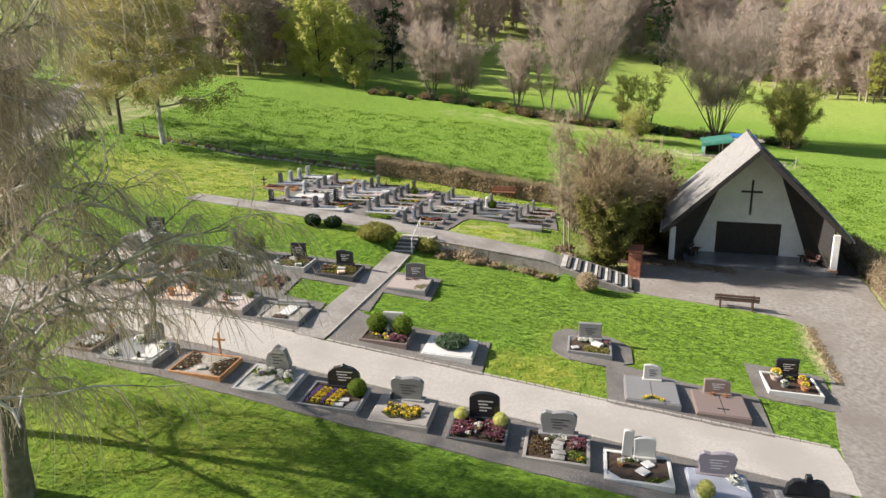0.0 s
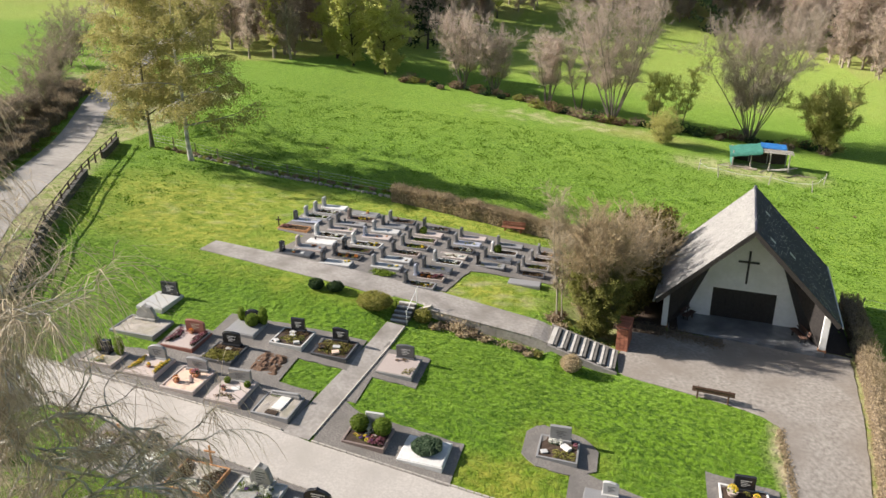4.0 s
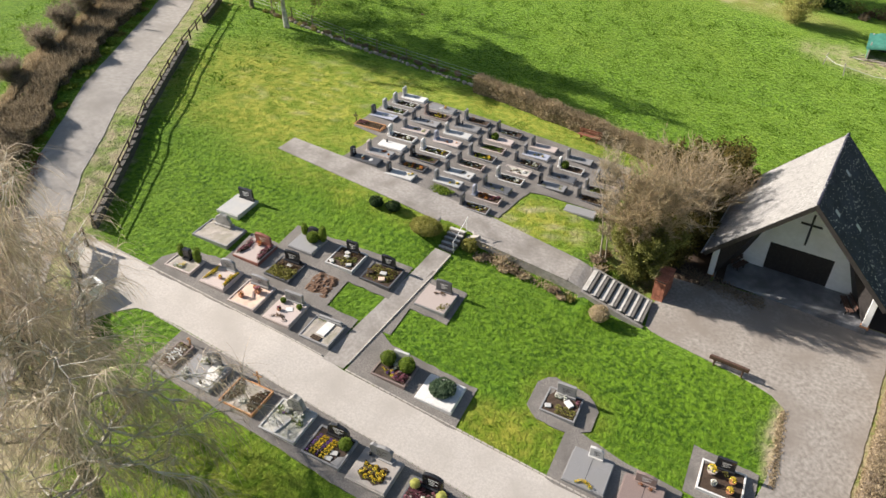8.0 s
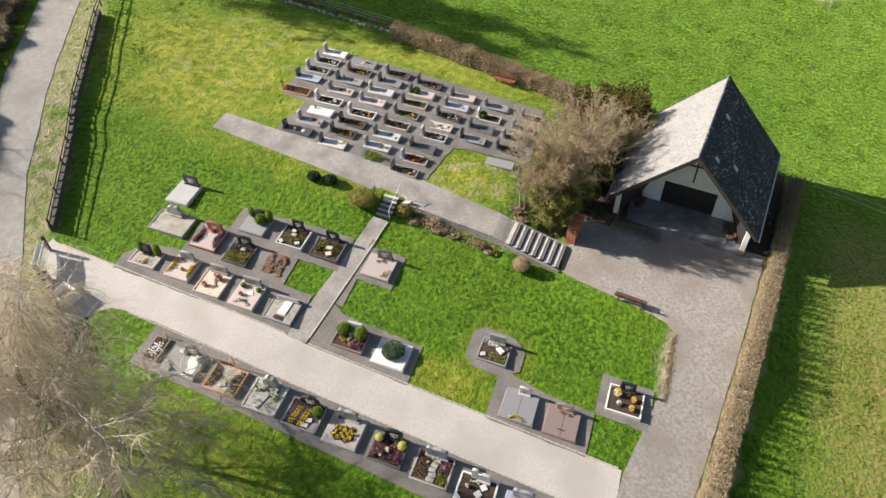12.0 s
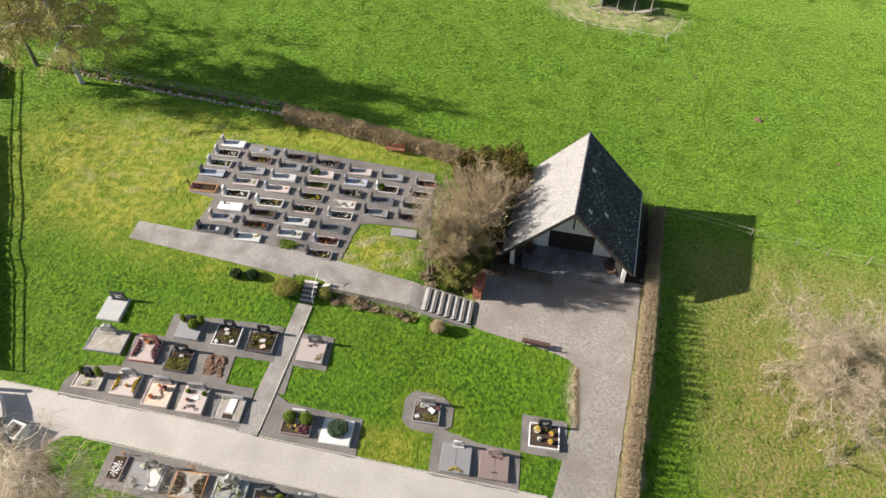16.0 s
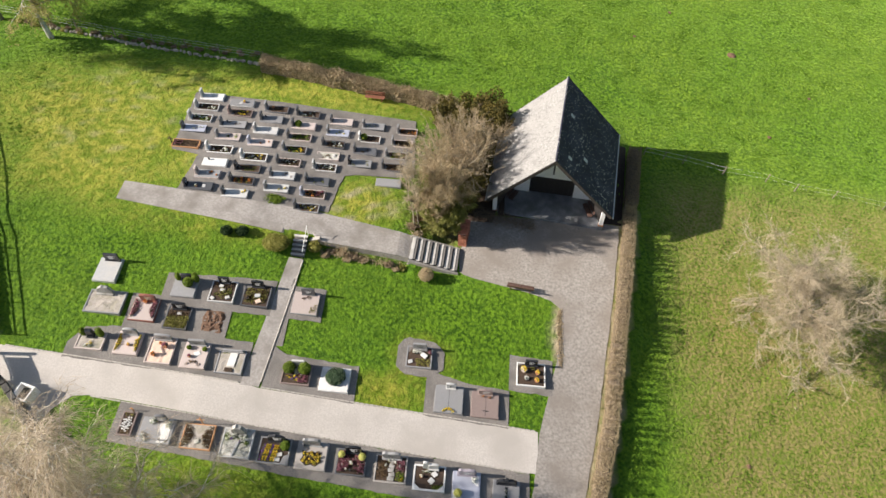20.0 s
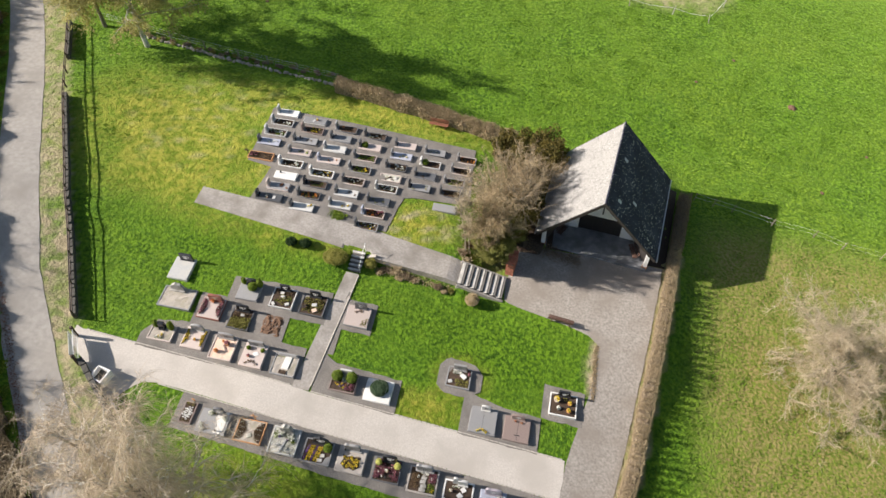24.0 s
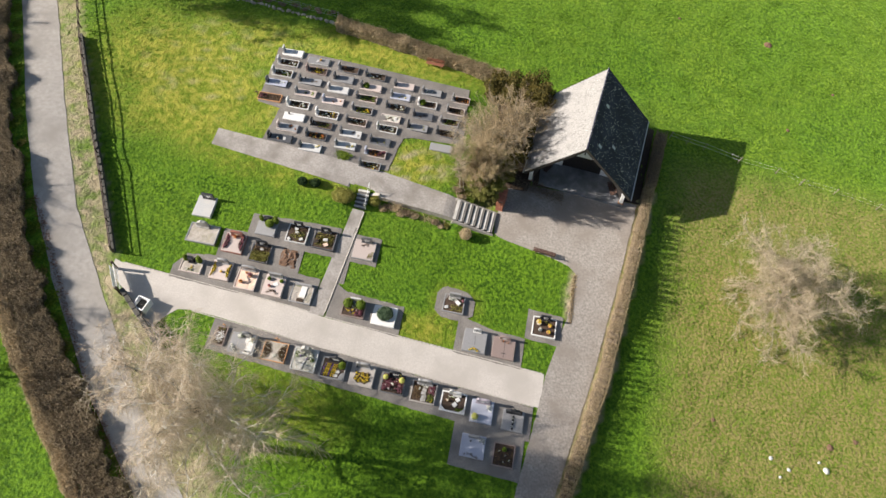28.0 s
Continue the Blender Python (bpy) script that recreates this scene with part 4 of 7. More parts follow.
def slat_bench(name, m, length, label, slats_seat=3, slats_back=2, material=BENCH_DARK, legs=METAL_DARK, category="bench"):
    b = new(name)
    b.matrix_world = m
    for k in range(slats_seat):
        part("seat_slat", one((0, -0.17 + 0.15 * k, 0.45), (length, 0.12, 0.045), 0.008), material, b)
    for k in range(slats_back):
        part("back_slat", one((0, 0.27 + 0.045 * k, 0.60 + 0.17 * k), (length, 0.04, 0.13), 0.008), material, b)
    for sx in (-1, 1):
        x = sx * (length / 2 - 0.3)
        part("leg", one((x, -0.12, 0.19), (0.09, 0.09, 0.48), 0.01), legs, b, "concrete bench leg")
        part("leg", one((x, 0.16, 0.19), (0.09, 0.09, 0.48), 0.01), legs, b, "concrete bench leg")
        part("bracket", one((x, 0.25, 0.56), (0.07, 0.05, 0.6), 0.01, Matrix.Identity(4)), legs, b)
    return tagged(b, label, category)


slat_bench("bench", CH @ pose(3.45, 1.15, 0.05, 0, 0, -66), 1.6, "dark wooden bench against the porch wall")
slat_bench("bench", CH @ pose(-3.3, 1.7, 0.05, 0, 0, 66), 1.2, "small dark bench inside the chapel porch")
slat_bench("bench", pose(19.05, 10.75, land(19.05, 10.75) + 0.03, 0, 0, 172), 2.2, "dark brown slatted park bench beside the lawn", legs=BENCH_DARK)
slat_bench("bench", pose(4.3, 31.3, land(4.3, 31.3), 0, 0, -6), 2.0, "red-brown slatted bench under the hornbeam hedge", material=BENCH_WOOD, legs=BENCH_WOOD)

# brick pier beside the court
pier = new("brick_pier")
pier.matrix_world = pose(14.05, 15.2, land(14.5, 15.3), 0, 0, -8)
tagged(pier, "red brick pier wall with clay tile coping", "wall")
part("core", one((0, 0.45, 0.72), (0.62, 1.64, 1.6), 0), MORTAR, pier)
brick_me = part("brick", one((0, 0, 0), (0.235, 0.115, 0.068), 0.007), BRICK)
brick_mesh = brick_me.data
bpy.data.objects.remove(brick_me)
for r in range(19):
    z = 0.02 + 0.081 * r
    off = 0.06 if r % 2 else 0.0
    for k in range(3):
        share("brick", brick_mesh, pier, Matrix.Translation((-0.24 + 0.24 * k + off * 0.2, -0.40, z)))
    for k in range(7):
        for sx in (-0.29, 0.29):
            share("brick", brick_mesh, pier, pose(sx, -0.25 + 0.245 * k + off, z, 0, 0, 90))
for k in range(6):
    part("coping_tile", one((0, -0.24 + 0.28 * k, 1.60), (0.80, 0.27, 0.06), 0.012, pose(0, 0, 0, 0, 0, 0)), ROOF_TILE, pier, "orange clay coping tile")

# ---------------------------------------------------------------- steps and retaining wall
def stair(name, m, n, rise, run, width, label, tread_mat, riser_mat):
    st = new(name)
    st.matrix_world = m
    for k in range(n):
        z = -rise * k
        part("step_block", one((run * (k + 0.5), 0, z - rise / 2 - 0.2), (run * 0.98, width - 0.1, rise + 0.36), 0), riser_mat, st)
        part("tread", one((run * (k + 0.40), 0, z - 0.02), (run * 0.52, width, 0.07), 0.012), tread_mat, st, "pale concrete tread")
    return tagged(st, label, "steps", kind="structure")


court_steps = stair("court_steps", pose(9.72, 13.3, land(9.6, 13.4) + 0.08, 0, 0, -3), 7, 0.172, 0.58, 2.3, "flight of seven pale concrete steps down to the forecourt", STEP_PALE, STEP_DARK)
garden_steps = stair("garden_steps", pose(0.82, 13.02, land(0.7, 13.3) + 0.07, 0, 0, -94), 5, 0.135, 0.37, 1.15, "short flight of pale concrete garden steps", STEP_PALE, STEP_DARK)
rail = new("handrail")
rail.matrix_world = pose(1.28, 11.2, land(1.2, 11.2), 0, 0, 0)
part("post", rod((0, 0, 0), (0, 0, 0.95), 0.018), METAL_WHITE, rail)
part("post", rod((0.06, 1.9, 0.5), (0.06, 1.9, 1.6), 0.022), METAL_WHITE, rail)
part("rail_tube", rod((0, -0.1, 0.93), (0.07, 2.1, 1.66), 0.024), METAL_WHITE, rail)
tagged(rail, "white tubular handrail beside the garden steps", "handrail")

retaining_wall = new("retaining_wall")
tagged(retaining_wall, "low grey concrete retaining wall along the terrace path", "wall", kind="structure")
WALL_LINE = [(0, 12.92), (9.75, 12.35)]
for x in steps(1.45, 9.75, 1.0)[:-1]:
    x2 = x + 1.0375
    cx, cy = (x + x2) / 2, at_line(WALL_LINE, (x + x2) / 2) - 0.02
    m = pose(cx, cy, land(cx, 12.9), 0, math.degrees(math.atan((land(x, 12.9) - land(x2, 12.9)) / (x2 - x))), -3.3)
    part("wall_block", one((0, 0, -0.5), (1.045, 0.26, 1.1), 0.01, m), CONCRETE, retaining_wall)
    part("coping", one((0, 0, 0.085), (1.03, 0.32, 0.06), 0.012, m), CONCRETE, retaining_wall)
top = land(9.6, 13.4) + 0.08
fall = math.degrees(math.atan(0.172 / 0.58))
for y, dz in ((12.0, -0.02), (14.5, 0.06)):
    m = pose(9.75 + 2.03, y - 0.11, top - 0.602 + dz, 0, fall, -3)
    part("string_wall", one((0, 0, -0.42), (4.3, 0.2, 0.9), 0.012, m), CONCRETE, retaining_wall, "sloping concrete stair string")

# ---------------------------------------------------------------- graves: planting
def tuft_mesh(name, leafs, petals, r, seed, n=26):
    rng = random.Random(seed)
    vs, fs, ix = [], [], []
    for k in range(n):
        t, q = rng.uniform(0, 6.28), math.sqrt(rng.random())
        z = 0.5 * r * (1 - q * q) + 0.03
        leaf(vs, fs, rng, Vector((r * q * math.cos(t), r * q * math.sin(t), z * rng.uniform(0.4, 1))), r * 0.30)
        ix.append(0)
    if petals:
        for k in range(n):
            t, q = rng.uniform(0, 6.28), math.sqrt(rng.random()) * 0.85
            leaf(vs, fs, rng, Vector((r * q * math.cos(t), r * q * math.sin(t), 0.62 * r * (1 - q * q) + 0.07)), r * 0.34)
            ix.append(1)
    ob = raw(name, vs, fs, [leafs, petals or leafs], index=ix)
    me = ob.data
    bpy.data.objects.remove(ob)
    return me


TUFT = {k: tuft_mesh("flower_tuft", l, p, r, s) for k, l, p, r, s in (
    ("yellow", LEAF_BOX, PET_YELLOW, 0.11, 1), ("purple", LEAF_BOX, PET_PURPLE, 0.11, 2), ("white", LEAF_BOX, PET_WHITE, 0.13, 3), ("heather", LEAF_DARK, PET_PINK, 0.14, 4),
    ("green", LEAF_BOX, None, 0.15, 5), ("brown", LEAF_BROWN, None, 0.15, 6), ("orange", LEAF_BROWN, PET_ORANGE, 0.12, 7), ("olive", LEAF_OLIVE, None, 0.16, 8), ("grey", LEAF_JUNIPER, PET_WHITE, 0.13, 9))}


def balls_mesh(name, material, rx, rz, count, s, seed):
    vs, fs = puff(seed, rx, rx, rz, count, s, 0.86)
    ob = raw(name, vs, fs, material)
    me = ob.data
    bpy.data.objects.remove(ob)
    return me


BALL = balls_mesh("box_ball", LEAF_BOX, 0.40, 0.40, 1500, 0.035, 11)
BALL_GOLD = balls_mesh("box_ball", LEAF_SPRING, 0.40, 0.42, 1300, 0.035, 12)
CYPRESS = balls_mesh("dwarf_cypress", LEAF_BOX, 0.22, 0.50, 900, 0.035, 13)
JUNIPER = balls_mesh("spreading_juniper", LEAF_JUNIPER, 0.78, 0.24, 2200, 0.05, 14)


def shrub(g, me, name, x, y, z, s=1.0, label=""):
    m = g.matrix_world @ Matrix.Translation((x, y, z - 0.03))
    ob = new(name, me)
    ob.matrix_world = Matrix.Translation(m.translation) @ Matrix.Diagonal((s, s, s, 1))
    return tagged(ob, label or "round clipped green box ball planted on a grave", "shrub")


# ---------------------------------------------------------------- graves: stones
def outline(kind, w, h):
    a = w / 2
    if kind == "arch":
        return [(-a, 0)] + [(a * math.cos(math.pi * (1 - k / 12)), h - a * 0.45 + a * 0.45 * math.sin(math.pi * k / 12)) for k in range(13)] + [(a, 0)]
    if kind == "wave":
        return [(-a * 0.86, 0), (-a * 0.92, h * 0.35), (-a, h * 0.62), (-a * 0.95, h * 0.88), (-a * 0.7, h * 0.98), (-a * 0.35, h * 0.92), (0, h * 0.97), (a * 0.4, h), (a * 0.8, h * 0.93), (a, h * 0.78), (a * 0.97, h * 0.5), (a * 0.88, h * 0.25), (a * 0.86, 0)]
    if kind == "bell":
        return [(-a, 0), (-a, h * 0.45), (-a * 0.9, h * 0.66), (-a * 0.6, h * 0.83), (-a * 0.15, h * 0.92), (0, h), (a * 0.15, h * 0.92), (a * 0.6, h * 0.83), (a * 0.9, h * 0.66), (a, h * 0.45), (a, 0)]
    if kind == "slant":
        return [(-a, 0), (-a, h * 0.95), (-a * 0.2, h), (a * 0.6, h * 0.9), (a, h * 0.78), (a, 0)]
    if kind == "rough":
        return [(-a * 0.9, 0), (-a, h * 0.3), (-a * 0.75, h * 0.65), (-a * 0.45, h * 0.78), (-a * 0.1, h), (a * 0.25, h * 0.9), (a * 0.6, h * 0.85), (a * 0.85, h * 0.5), (a, h * 0.2), (a * 0.92, 0)]
    if kind == "wing":
        return [(-a, 0), (-a * 0.95, h * 0.45), (-a * 0.7, h * 0.72), (-a * 0.4, h * 0.78), (-a * 0.16, h * 0.7), (-a * 0.14, h), (a * 0.14, h), (a * 0.16, h * 0.7), (a * 0.4, h * 0.78), (a * 0.7, h * 0.72), (a * 0.95, h * 0.45), (a, 0)]
    if kind == "cap":
        return [(-a, 0), (-a, h * 0.9), (-a * 0.6, h * 0.97), (0, h), (a * 0.6, h * 0.97), (a, h * 0.9), (a, 0)]
    return [(-a, 0), (-a, h), (a, h), (a, 0)]


def headstone(g, fix, x, y, z, kind, w, h, t, material, letters, tilt=0.0, plinth=True, label=""):
    hs = part("headstone", profile(outline(kind, w, h), -t / 2, t / 2, 0.02), material, g, label)
    base = Matrix.Translation((x, y, z + (0.10 if plinth else 0))) @ fix
    hs.matrix_local = base @ pose(0, 0, 0, tilt)
    if plinth:
        part("plinth", one((0, 0, -0.07), (w * 1.08, t * 1.9, 0.16), 0.012), material, hs)
    if letters:
        bm = bmesh.new()
        lw = w * 0.5
        for k, f in enumerate((1.0, 0.62, 0.8, 0.5)):
            box(bm, (0.04 * w * (-1) ** k, -t / 2 - 0.003, h * (0.66 - 0.13 * k)), (lw * f, 0.008, h * 0.045), 0)
        part("inscription", bm, letters, hs, "plain engraved lettering bars")
    return hs


def grave(x0, x1, y0, y1, kerb, fill, look_label, stone=None, slab=False, h=0.17, kt=0.10, rot=0, follow=0.45, group="family graves"):
    cx, cy, w, d = (x0 + x1) / 2, (y0 + y1) / 2, x1 - x0, y1 - y0
    slope_x = math.atan((land(x1, cy) - land(x0, cy)) / w)
    g = new("grave")
    fit_m = Matrix.Translation((cx, cy, land(cx, cy))) @ Euler((0, -slope_x * follow, 0)).to_matrix().to_4x4() @ pose(0, 0, 0, 0, 0, rot)
    g.matrix_world = fit_m
    tagged(g, look_label, "grave", group)
    if rot:
        w, d = d, w
    fix = Euler((0, 0, 0)).to_matrix().to_4x4()
    inv = (Euler((0, -slope_x * follow, 0)).to_matrix().to_4x4() @ pose(0, 0, 0, 0, 0, rot)).inverted() @ pose(0, 0, 0, 0, 0, rot)
    zb = -0.32
    for nm, c, s in (("kerb", (0, -d / 2 + kt / 2, (h + zb) / 2), (w, kt, h - zb)), ("kerb", (0, d / 2 - kt / 2, (h + zb) / 2), (w, kt, h - zb)),
                     ("kerb", (-w / 2 + kt / 2, 0, (h + zb) / 2), (kt, d - 2 * kt - 0.004, h - zb)), ("kerb", (w / 2 - kt / 2, 0, (h + zb) / 2), (kt, d - 2 * kt - 0.004, h - zb))):
        part(nm, one(c, s, 0.012), kerb, g)
    if slab:
        part("slab", one((0, 0, h + 0.005), (w - kt * 0.9, d - kt * 0.9, 0.07), 0.012), fill, g)
    else:
        rng = random.Random(int(cx * 37 + cy * 91))
        n, vs, fs = 7, [], []
        for j in range(n + 1):
            for i in range(n + 1):
                vs.append(((w - 2 * kt) * (i / n - 0.5), (d - 2 * kt) * (j / n - 0.5), h - 0.05 + rng.uniform(-0.012, 0.03)))
        for j in range(n):
            for i in range(n):
                o = j * (n + 1) + i
                fs.append((o, o + 1, o + n + 2, o + n + 1))
        raw("bed", vs, fs, fill, g)
    g["w"], g["d"], g["top"] = w, d, h
    if stone:
        kind, sw, sh, st, sm, letters, *more = stone
        headstone(g, inv, more[0] if more else 0, d / 2 - kt - st * 0.6, h - 0.02, kind, sw, sh, st, sm, letters)
    return g


def plant(g, kind, spots, z=None, s=1.0):
    rng = random.Random(len(spots) * 7 + int(g["w"] * 100))
    for x, y in spots:
        k = s * rng.uniform(0.85, 1.2)
        share("flower_tuft", TUFT[kind], g, Matrix.Translation((x + rng.uniform(-0.02, 0.02), y + rng.uniform(-0.02, 0.02), (g["top"] - 0.04) if z is None else z)) @ pose(0, 0, 0, 0, 0, rng.uniform(0, 360)) @ Matrix.Diagonal((k, k, k, 1)))


def rows(x0, x1, nx_, y0, y1, ny_):
    return [(x0 + (x1 - x0) * (i + 0.5) / nx_, y0 + (y1 - y0) * (j + 0.5) / ny_) for j in range(ny_) for i in range(nx_)]


def crescent(side, w, d, n, deep=0.55):
    """Spots in a bed that bows in from one side edge."""
    out = []
    for j in range(n):
        v = -0.42 + 0.84 * (j + 0.5) / n
        reach = deep * w * 0.5 * math.cos(v / 0.45 * 1.35)
        k = max(1, round(reach / 0.17))
        for i in range(k):
            out.append((side * (w / 2 - 0.17 - reach * (i + 0.2) / k), v * d))
    return out


def plate(g, x, y, sx, sy, material, rot=0, z=None, label="", t=0.05):
    part("plaque", one((0, 0, 0), (sx, sy, t), 0.01, pose(x, y, (g["top"] + 0.0) if z is None else z, 0, 0, rot)), material, g, label)


def pot(g, x, y, kind="yellow", r=0.17, z=None, material=None):
    z0 = (g["top"] - 0.05) if z is None else z
    m = g.matrix_world @ Matrix.Translation((x, y, z0))
    p = new("flower_bowl")
    p.matrix_world = Matrix.Translation(m.translation)
    bm = bmesh.new()
    tube(bm, (0, 0, 0), (0, 0, r * 0.9), r * 0.65, r, 12)
    part("bowl", bm, material or CERAMIC, p)
    share("flower_tuft", TUFT[kind], p, Matrix.Translation((0, 0, r * 0.8)) @ Matrix.Diagonal((r / 0.12,) * 3 + (1,)))
    return tagged(p, "planted flower bowl standing on a grave", "flower pot")


def lantern(g, x, y, z=None):
    m = g.matrix_world @ Matrix.Translation((x, y, (g["top"] - 0.02) if z is None else z))
    p = new("grave_lantern")
    p.matrix_world = Matrix.Translation(m.translation)
    part("lamp_body", one((0, 0, 0.11), (0.11, 0.11, 0.2), 0.01), METAL_DARK, p)
    part("lamp_cap", rod((0, 0, 0.21), (0, 0, 0.29), 0.085, 0.02, 6), METAL_DARK, p)
    return tagged(p, "small dark metal grave lantern", "lantern")


def wood_cross(g, x, y, hh, material=TIMBER_ORANGE):
    m = g.matrix_world @ Matrix.Translation((x, y, 0))
    p = new("wooden_cross")
    p.matrix_world = Matrix.Translation(m.translation)
    part("upright", one((0, 0, hh / 2 - 0.1), (0.09, 0.05, hh + 0.2), 0.008), material, p)
    part("crossbar", one((0, -0.02, hh * 0.72), (hh * 0.52, 0.05, 0.09), 0.008), material, p)
    return tagged(p, "simple wooden grave cross", "cross")


# ---------------------------------------------------------------- lower row along the main path
g = grave(-8.5, -7.5, -4.95, -3.2, GR_BROWN, SOIL, "narrow grave with brown kerb, dark soil and white pebbles")
for k in range(26):
    t = 2.399 * k
    q = 0.10 + 0.011 * k
    plate(g, q * math.cos(t), -0.05 + 1.5 * q * math.sin(t), 0.11, 0.09, MARBLE, 40 * k, None, "white pebble", 0.07)
plant(g, "olive", [(-0.2, 0.65), (0.15, 0.68)])
plant(g, "brown", rows(-0.3, 0.3, 3, -0.8, -0.55, 1))
wood_cross(g, 0.1, 0.98, 0.55)
g = grave(-7.05, -4.72, -5.3, -3.42, GR_GREY, GR_GREY, "polished grey granite grave with white marble curve and rounded stone", ("arch", 0.8, 0.85, 0.2, GR_ANTH, PALE_LETTER, 0.25), True)
part("marble_curve", top_plate([(0.15, 0.88), (0.95, 0.88), (0.95, -0.6), (0.78, -0.86), (0.2, -0.86), (0.42, -0.3), (0.15, 0.2)], 0.205, 0.235), MARBLE, g, "white marble inlay")
plant(g, "white", [(0.62, 0.45), (0.78, 0.52), (0.7, 0.3), (0.85, 0.25), (0.62, 0.62)], 0.22)
plant(g, "grey", [(-0.85, -0.55), (-0.7, -0.7), (-0.9, -0.3), (-0.72, -0.42), (-0.55, -0.72)], 0.20)
plant(g, "white", [(-0.3, 0.72), (-0.18, 0.8), (-0.38, 0.6)], 0.25, 1.5)
lantern(g, 0.45, -0.7, 0.2)
g = grave(-4.12, -2.0, -5.35, -3.53, TIMBER_ORANGE, GRAVEL_BEIGE, "new grave framed in orange timber with two curved heather beds", None, kt=0.07)
for sd in (-1, 1):
    bed = [(sd * 0.97, -0.82), (sd * 0.97, 0.82)] + [(sd * (0.97 - 0.62 * math.cos(v * 1.5)), v * 0.82) for v in (0.95, 0.6, 0.3, 0, -0.3, -0.6, -0.95)]
    part("soil_bed", top_plate(bed if sd > 0 else bed[::-1], 0.12, 0.165, 0), SOIL, g)
    plant(g, "brown", crescent(sd, 2.1, 1.8, 9, 0.62), 0.14, 0.75)
    plant(g, "white", crescent(sd, 2.1, 1.8, 4, 0.5), 0.15, 0.4)
plate(g, 0.02, -0.35, 0.34, 0.30, GRAVEL_WHITE, 25)
wood_cross(g, 0.1, 0.98, 1.05)
g = grave(-1.45, 0.68, -5.6, -3.5, GR_LIGHT, GRAVEL_WHITE, "pale grave of white gravel with white flowers and a rough stone", ("rough", 1.0, 0.95, 0.3, ROUGH_STONE, DARK_LETTER))
plate(g, -0.05, -0.45, 0.16, 1.1, GR_LIGHT, -14)
plant(g, "white", [(-0.55, 0.35), (-0.35, 0.42), (0.45, 0.35), (0.3, 0.22), (0.6, 0.2), (0.15, 0.45), (0.5, 0.5), (-0.2, 0.55)], None, 1.25)
plant(g, "green", [(-0.7, 0.3), (-0.75, 0.48), (0.7, 0.0), (0.62, 0.1)], None, 1.2)
plant(g, "purple", [(-0.45, 0.25), (0.2, 0.1)])
g = grave(1.12, 3.3, -5.68, -3.83, GR_GREY, SOIL, "grave planted with rows of yellow and purple pansies", ("bell", 1.25, 0.85, 0.18, GR_DARK, PALE_LETTER, 0.1))
for i, c in enumerate(("purple", "yellow", "yellow", "purple", "yellow", "yellow")):
    plant(g, c, [(-0.85 + 0.19 * i + 0.03 * j, -0.7 + 0.2 * j) for j in range(6)], None, 0.95)
shrub(g, BALL, "box_ball", 0.75, 0.3, 0.15, 0.85)
plate(g, 0.42, -0.25, 0.36, 0.26, GR_LIGHT, 15)
plate(g, 0.3, -0.62, 0.40, 0.26, GR_LIGHT, 5)
part("quarter_slab", top_plate([(1.0, -0.83), (1.0, -0.2), (0.72, -0.35), (0.55, -0.83)], 0.14, 0.19), GR_GREY, g)
g = grave(3.7, 5.87, -5.8, -3.75, GR_BEIGE, GR_BEIGE, "beige granite grave with yellow pansies and a wide grey stone", ("wave", 1.25, 0.85, 0.2, GR_GREY, DARK_LETTER, -0.05), True, kt=0.14)
part("soil_bed", top_plate([(-0.72, -0.45), (-0.3, -0.78), (0.0, -0.66), (0.35, -0.8), (0.72, -0.45), (0.6, 0.0), (0.7, 0.25), (0.2, 0.18), (0.0, 0.3), (-0.35, 0.15), (-0.7, 0.3), (-0.6, -0.1)], 0.19, 0.225, 0), SOIL, g)
plant(g, "yellow", [(-0.5, 0.1), (-0.4, -0.2), (-0.25, 0.02), (-0.1, -0.3), (0.05, -0.05), (0.1, -0.5), (0.3, -0.2), (0.4, 0.05), (0.5, -0.4), (-0.5, -0.42), (-0.2, -0.58), (0.55, -0.1), (-0.02, 0.15), (0.3, -0.58)], 0.21, 1.15)
plant(g, "brown", [(0.45, 0.15), (0.55, -0.3), (-0.3, -0.4)], 0.21)
lantern(g, -0.62, 0.62, 0.2)
g = grave(6.5, 8.57, -5.83, -3.98, GR_ANTH, SOIL, "dark planted grave with two golden box balls and heather", ("arch", 1.1, 0.95, 0.18, GR_DARK, PALE_LETTER, 0.1))
shrub(g, BALL_GOLD, "box_ball", -0.72, 0.42, 0.15, 0.62)
shrub(g, BALL_GOLD, "box_ball", 0.72, 0.36, 0.15, 0.66)
plant(g, "heather", crescent(-1, 2.05, 1.8, 6, 0.85) + crescent(1, 2.05, 1.8, 6, 0.85))
plant(g, "white", [(-0.5, 0.05), (-0.62, -0.25), (0.5, -0.1), (0.55, -0.4), (-0.3, -0.5), (0.3, 0.2)], None, 0.8)
pot(g, 0, -0.1, "white", 0.15)
lantern(g, 0.0, -0.6)
g = grave(9.15, 11.4, -6.02, -4.02, GR_BEIGE, SOIL, "stone-edged grave with a stepping-stone strip between shrubs", ("wave", 1.3, 0.85, 0.2, GR_GREY, DARK_LETTER), kt=0.12)
for k in range(5):
    plate(g, 0.05 + 0.05 * math.sin(k * 2.1), -0.72 + 0.3 * k, 0.46 - 0.03 * k, 0.27, ROUGH_STONE, 12 * math.sin(k * 1.7))
plant(g, "brown", rows(-0.9, -0.3, 3, -0.7, 0.5, 5), None, 1.1)
plant(g, "green", rows(0.42, 0.95, 2, -0.8, -0.2, 2), None, 1.2)
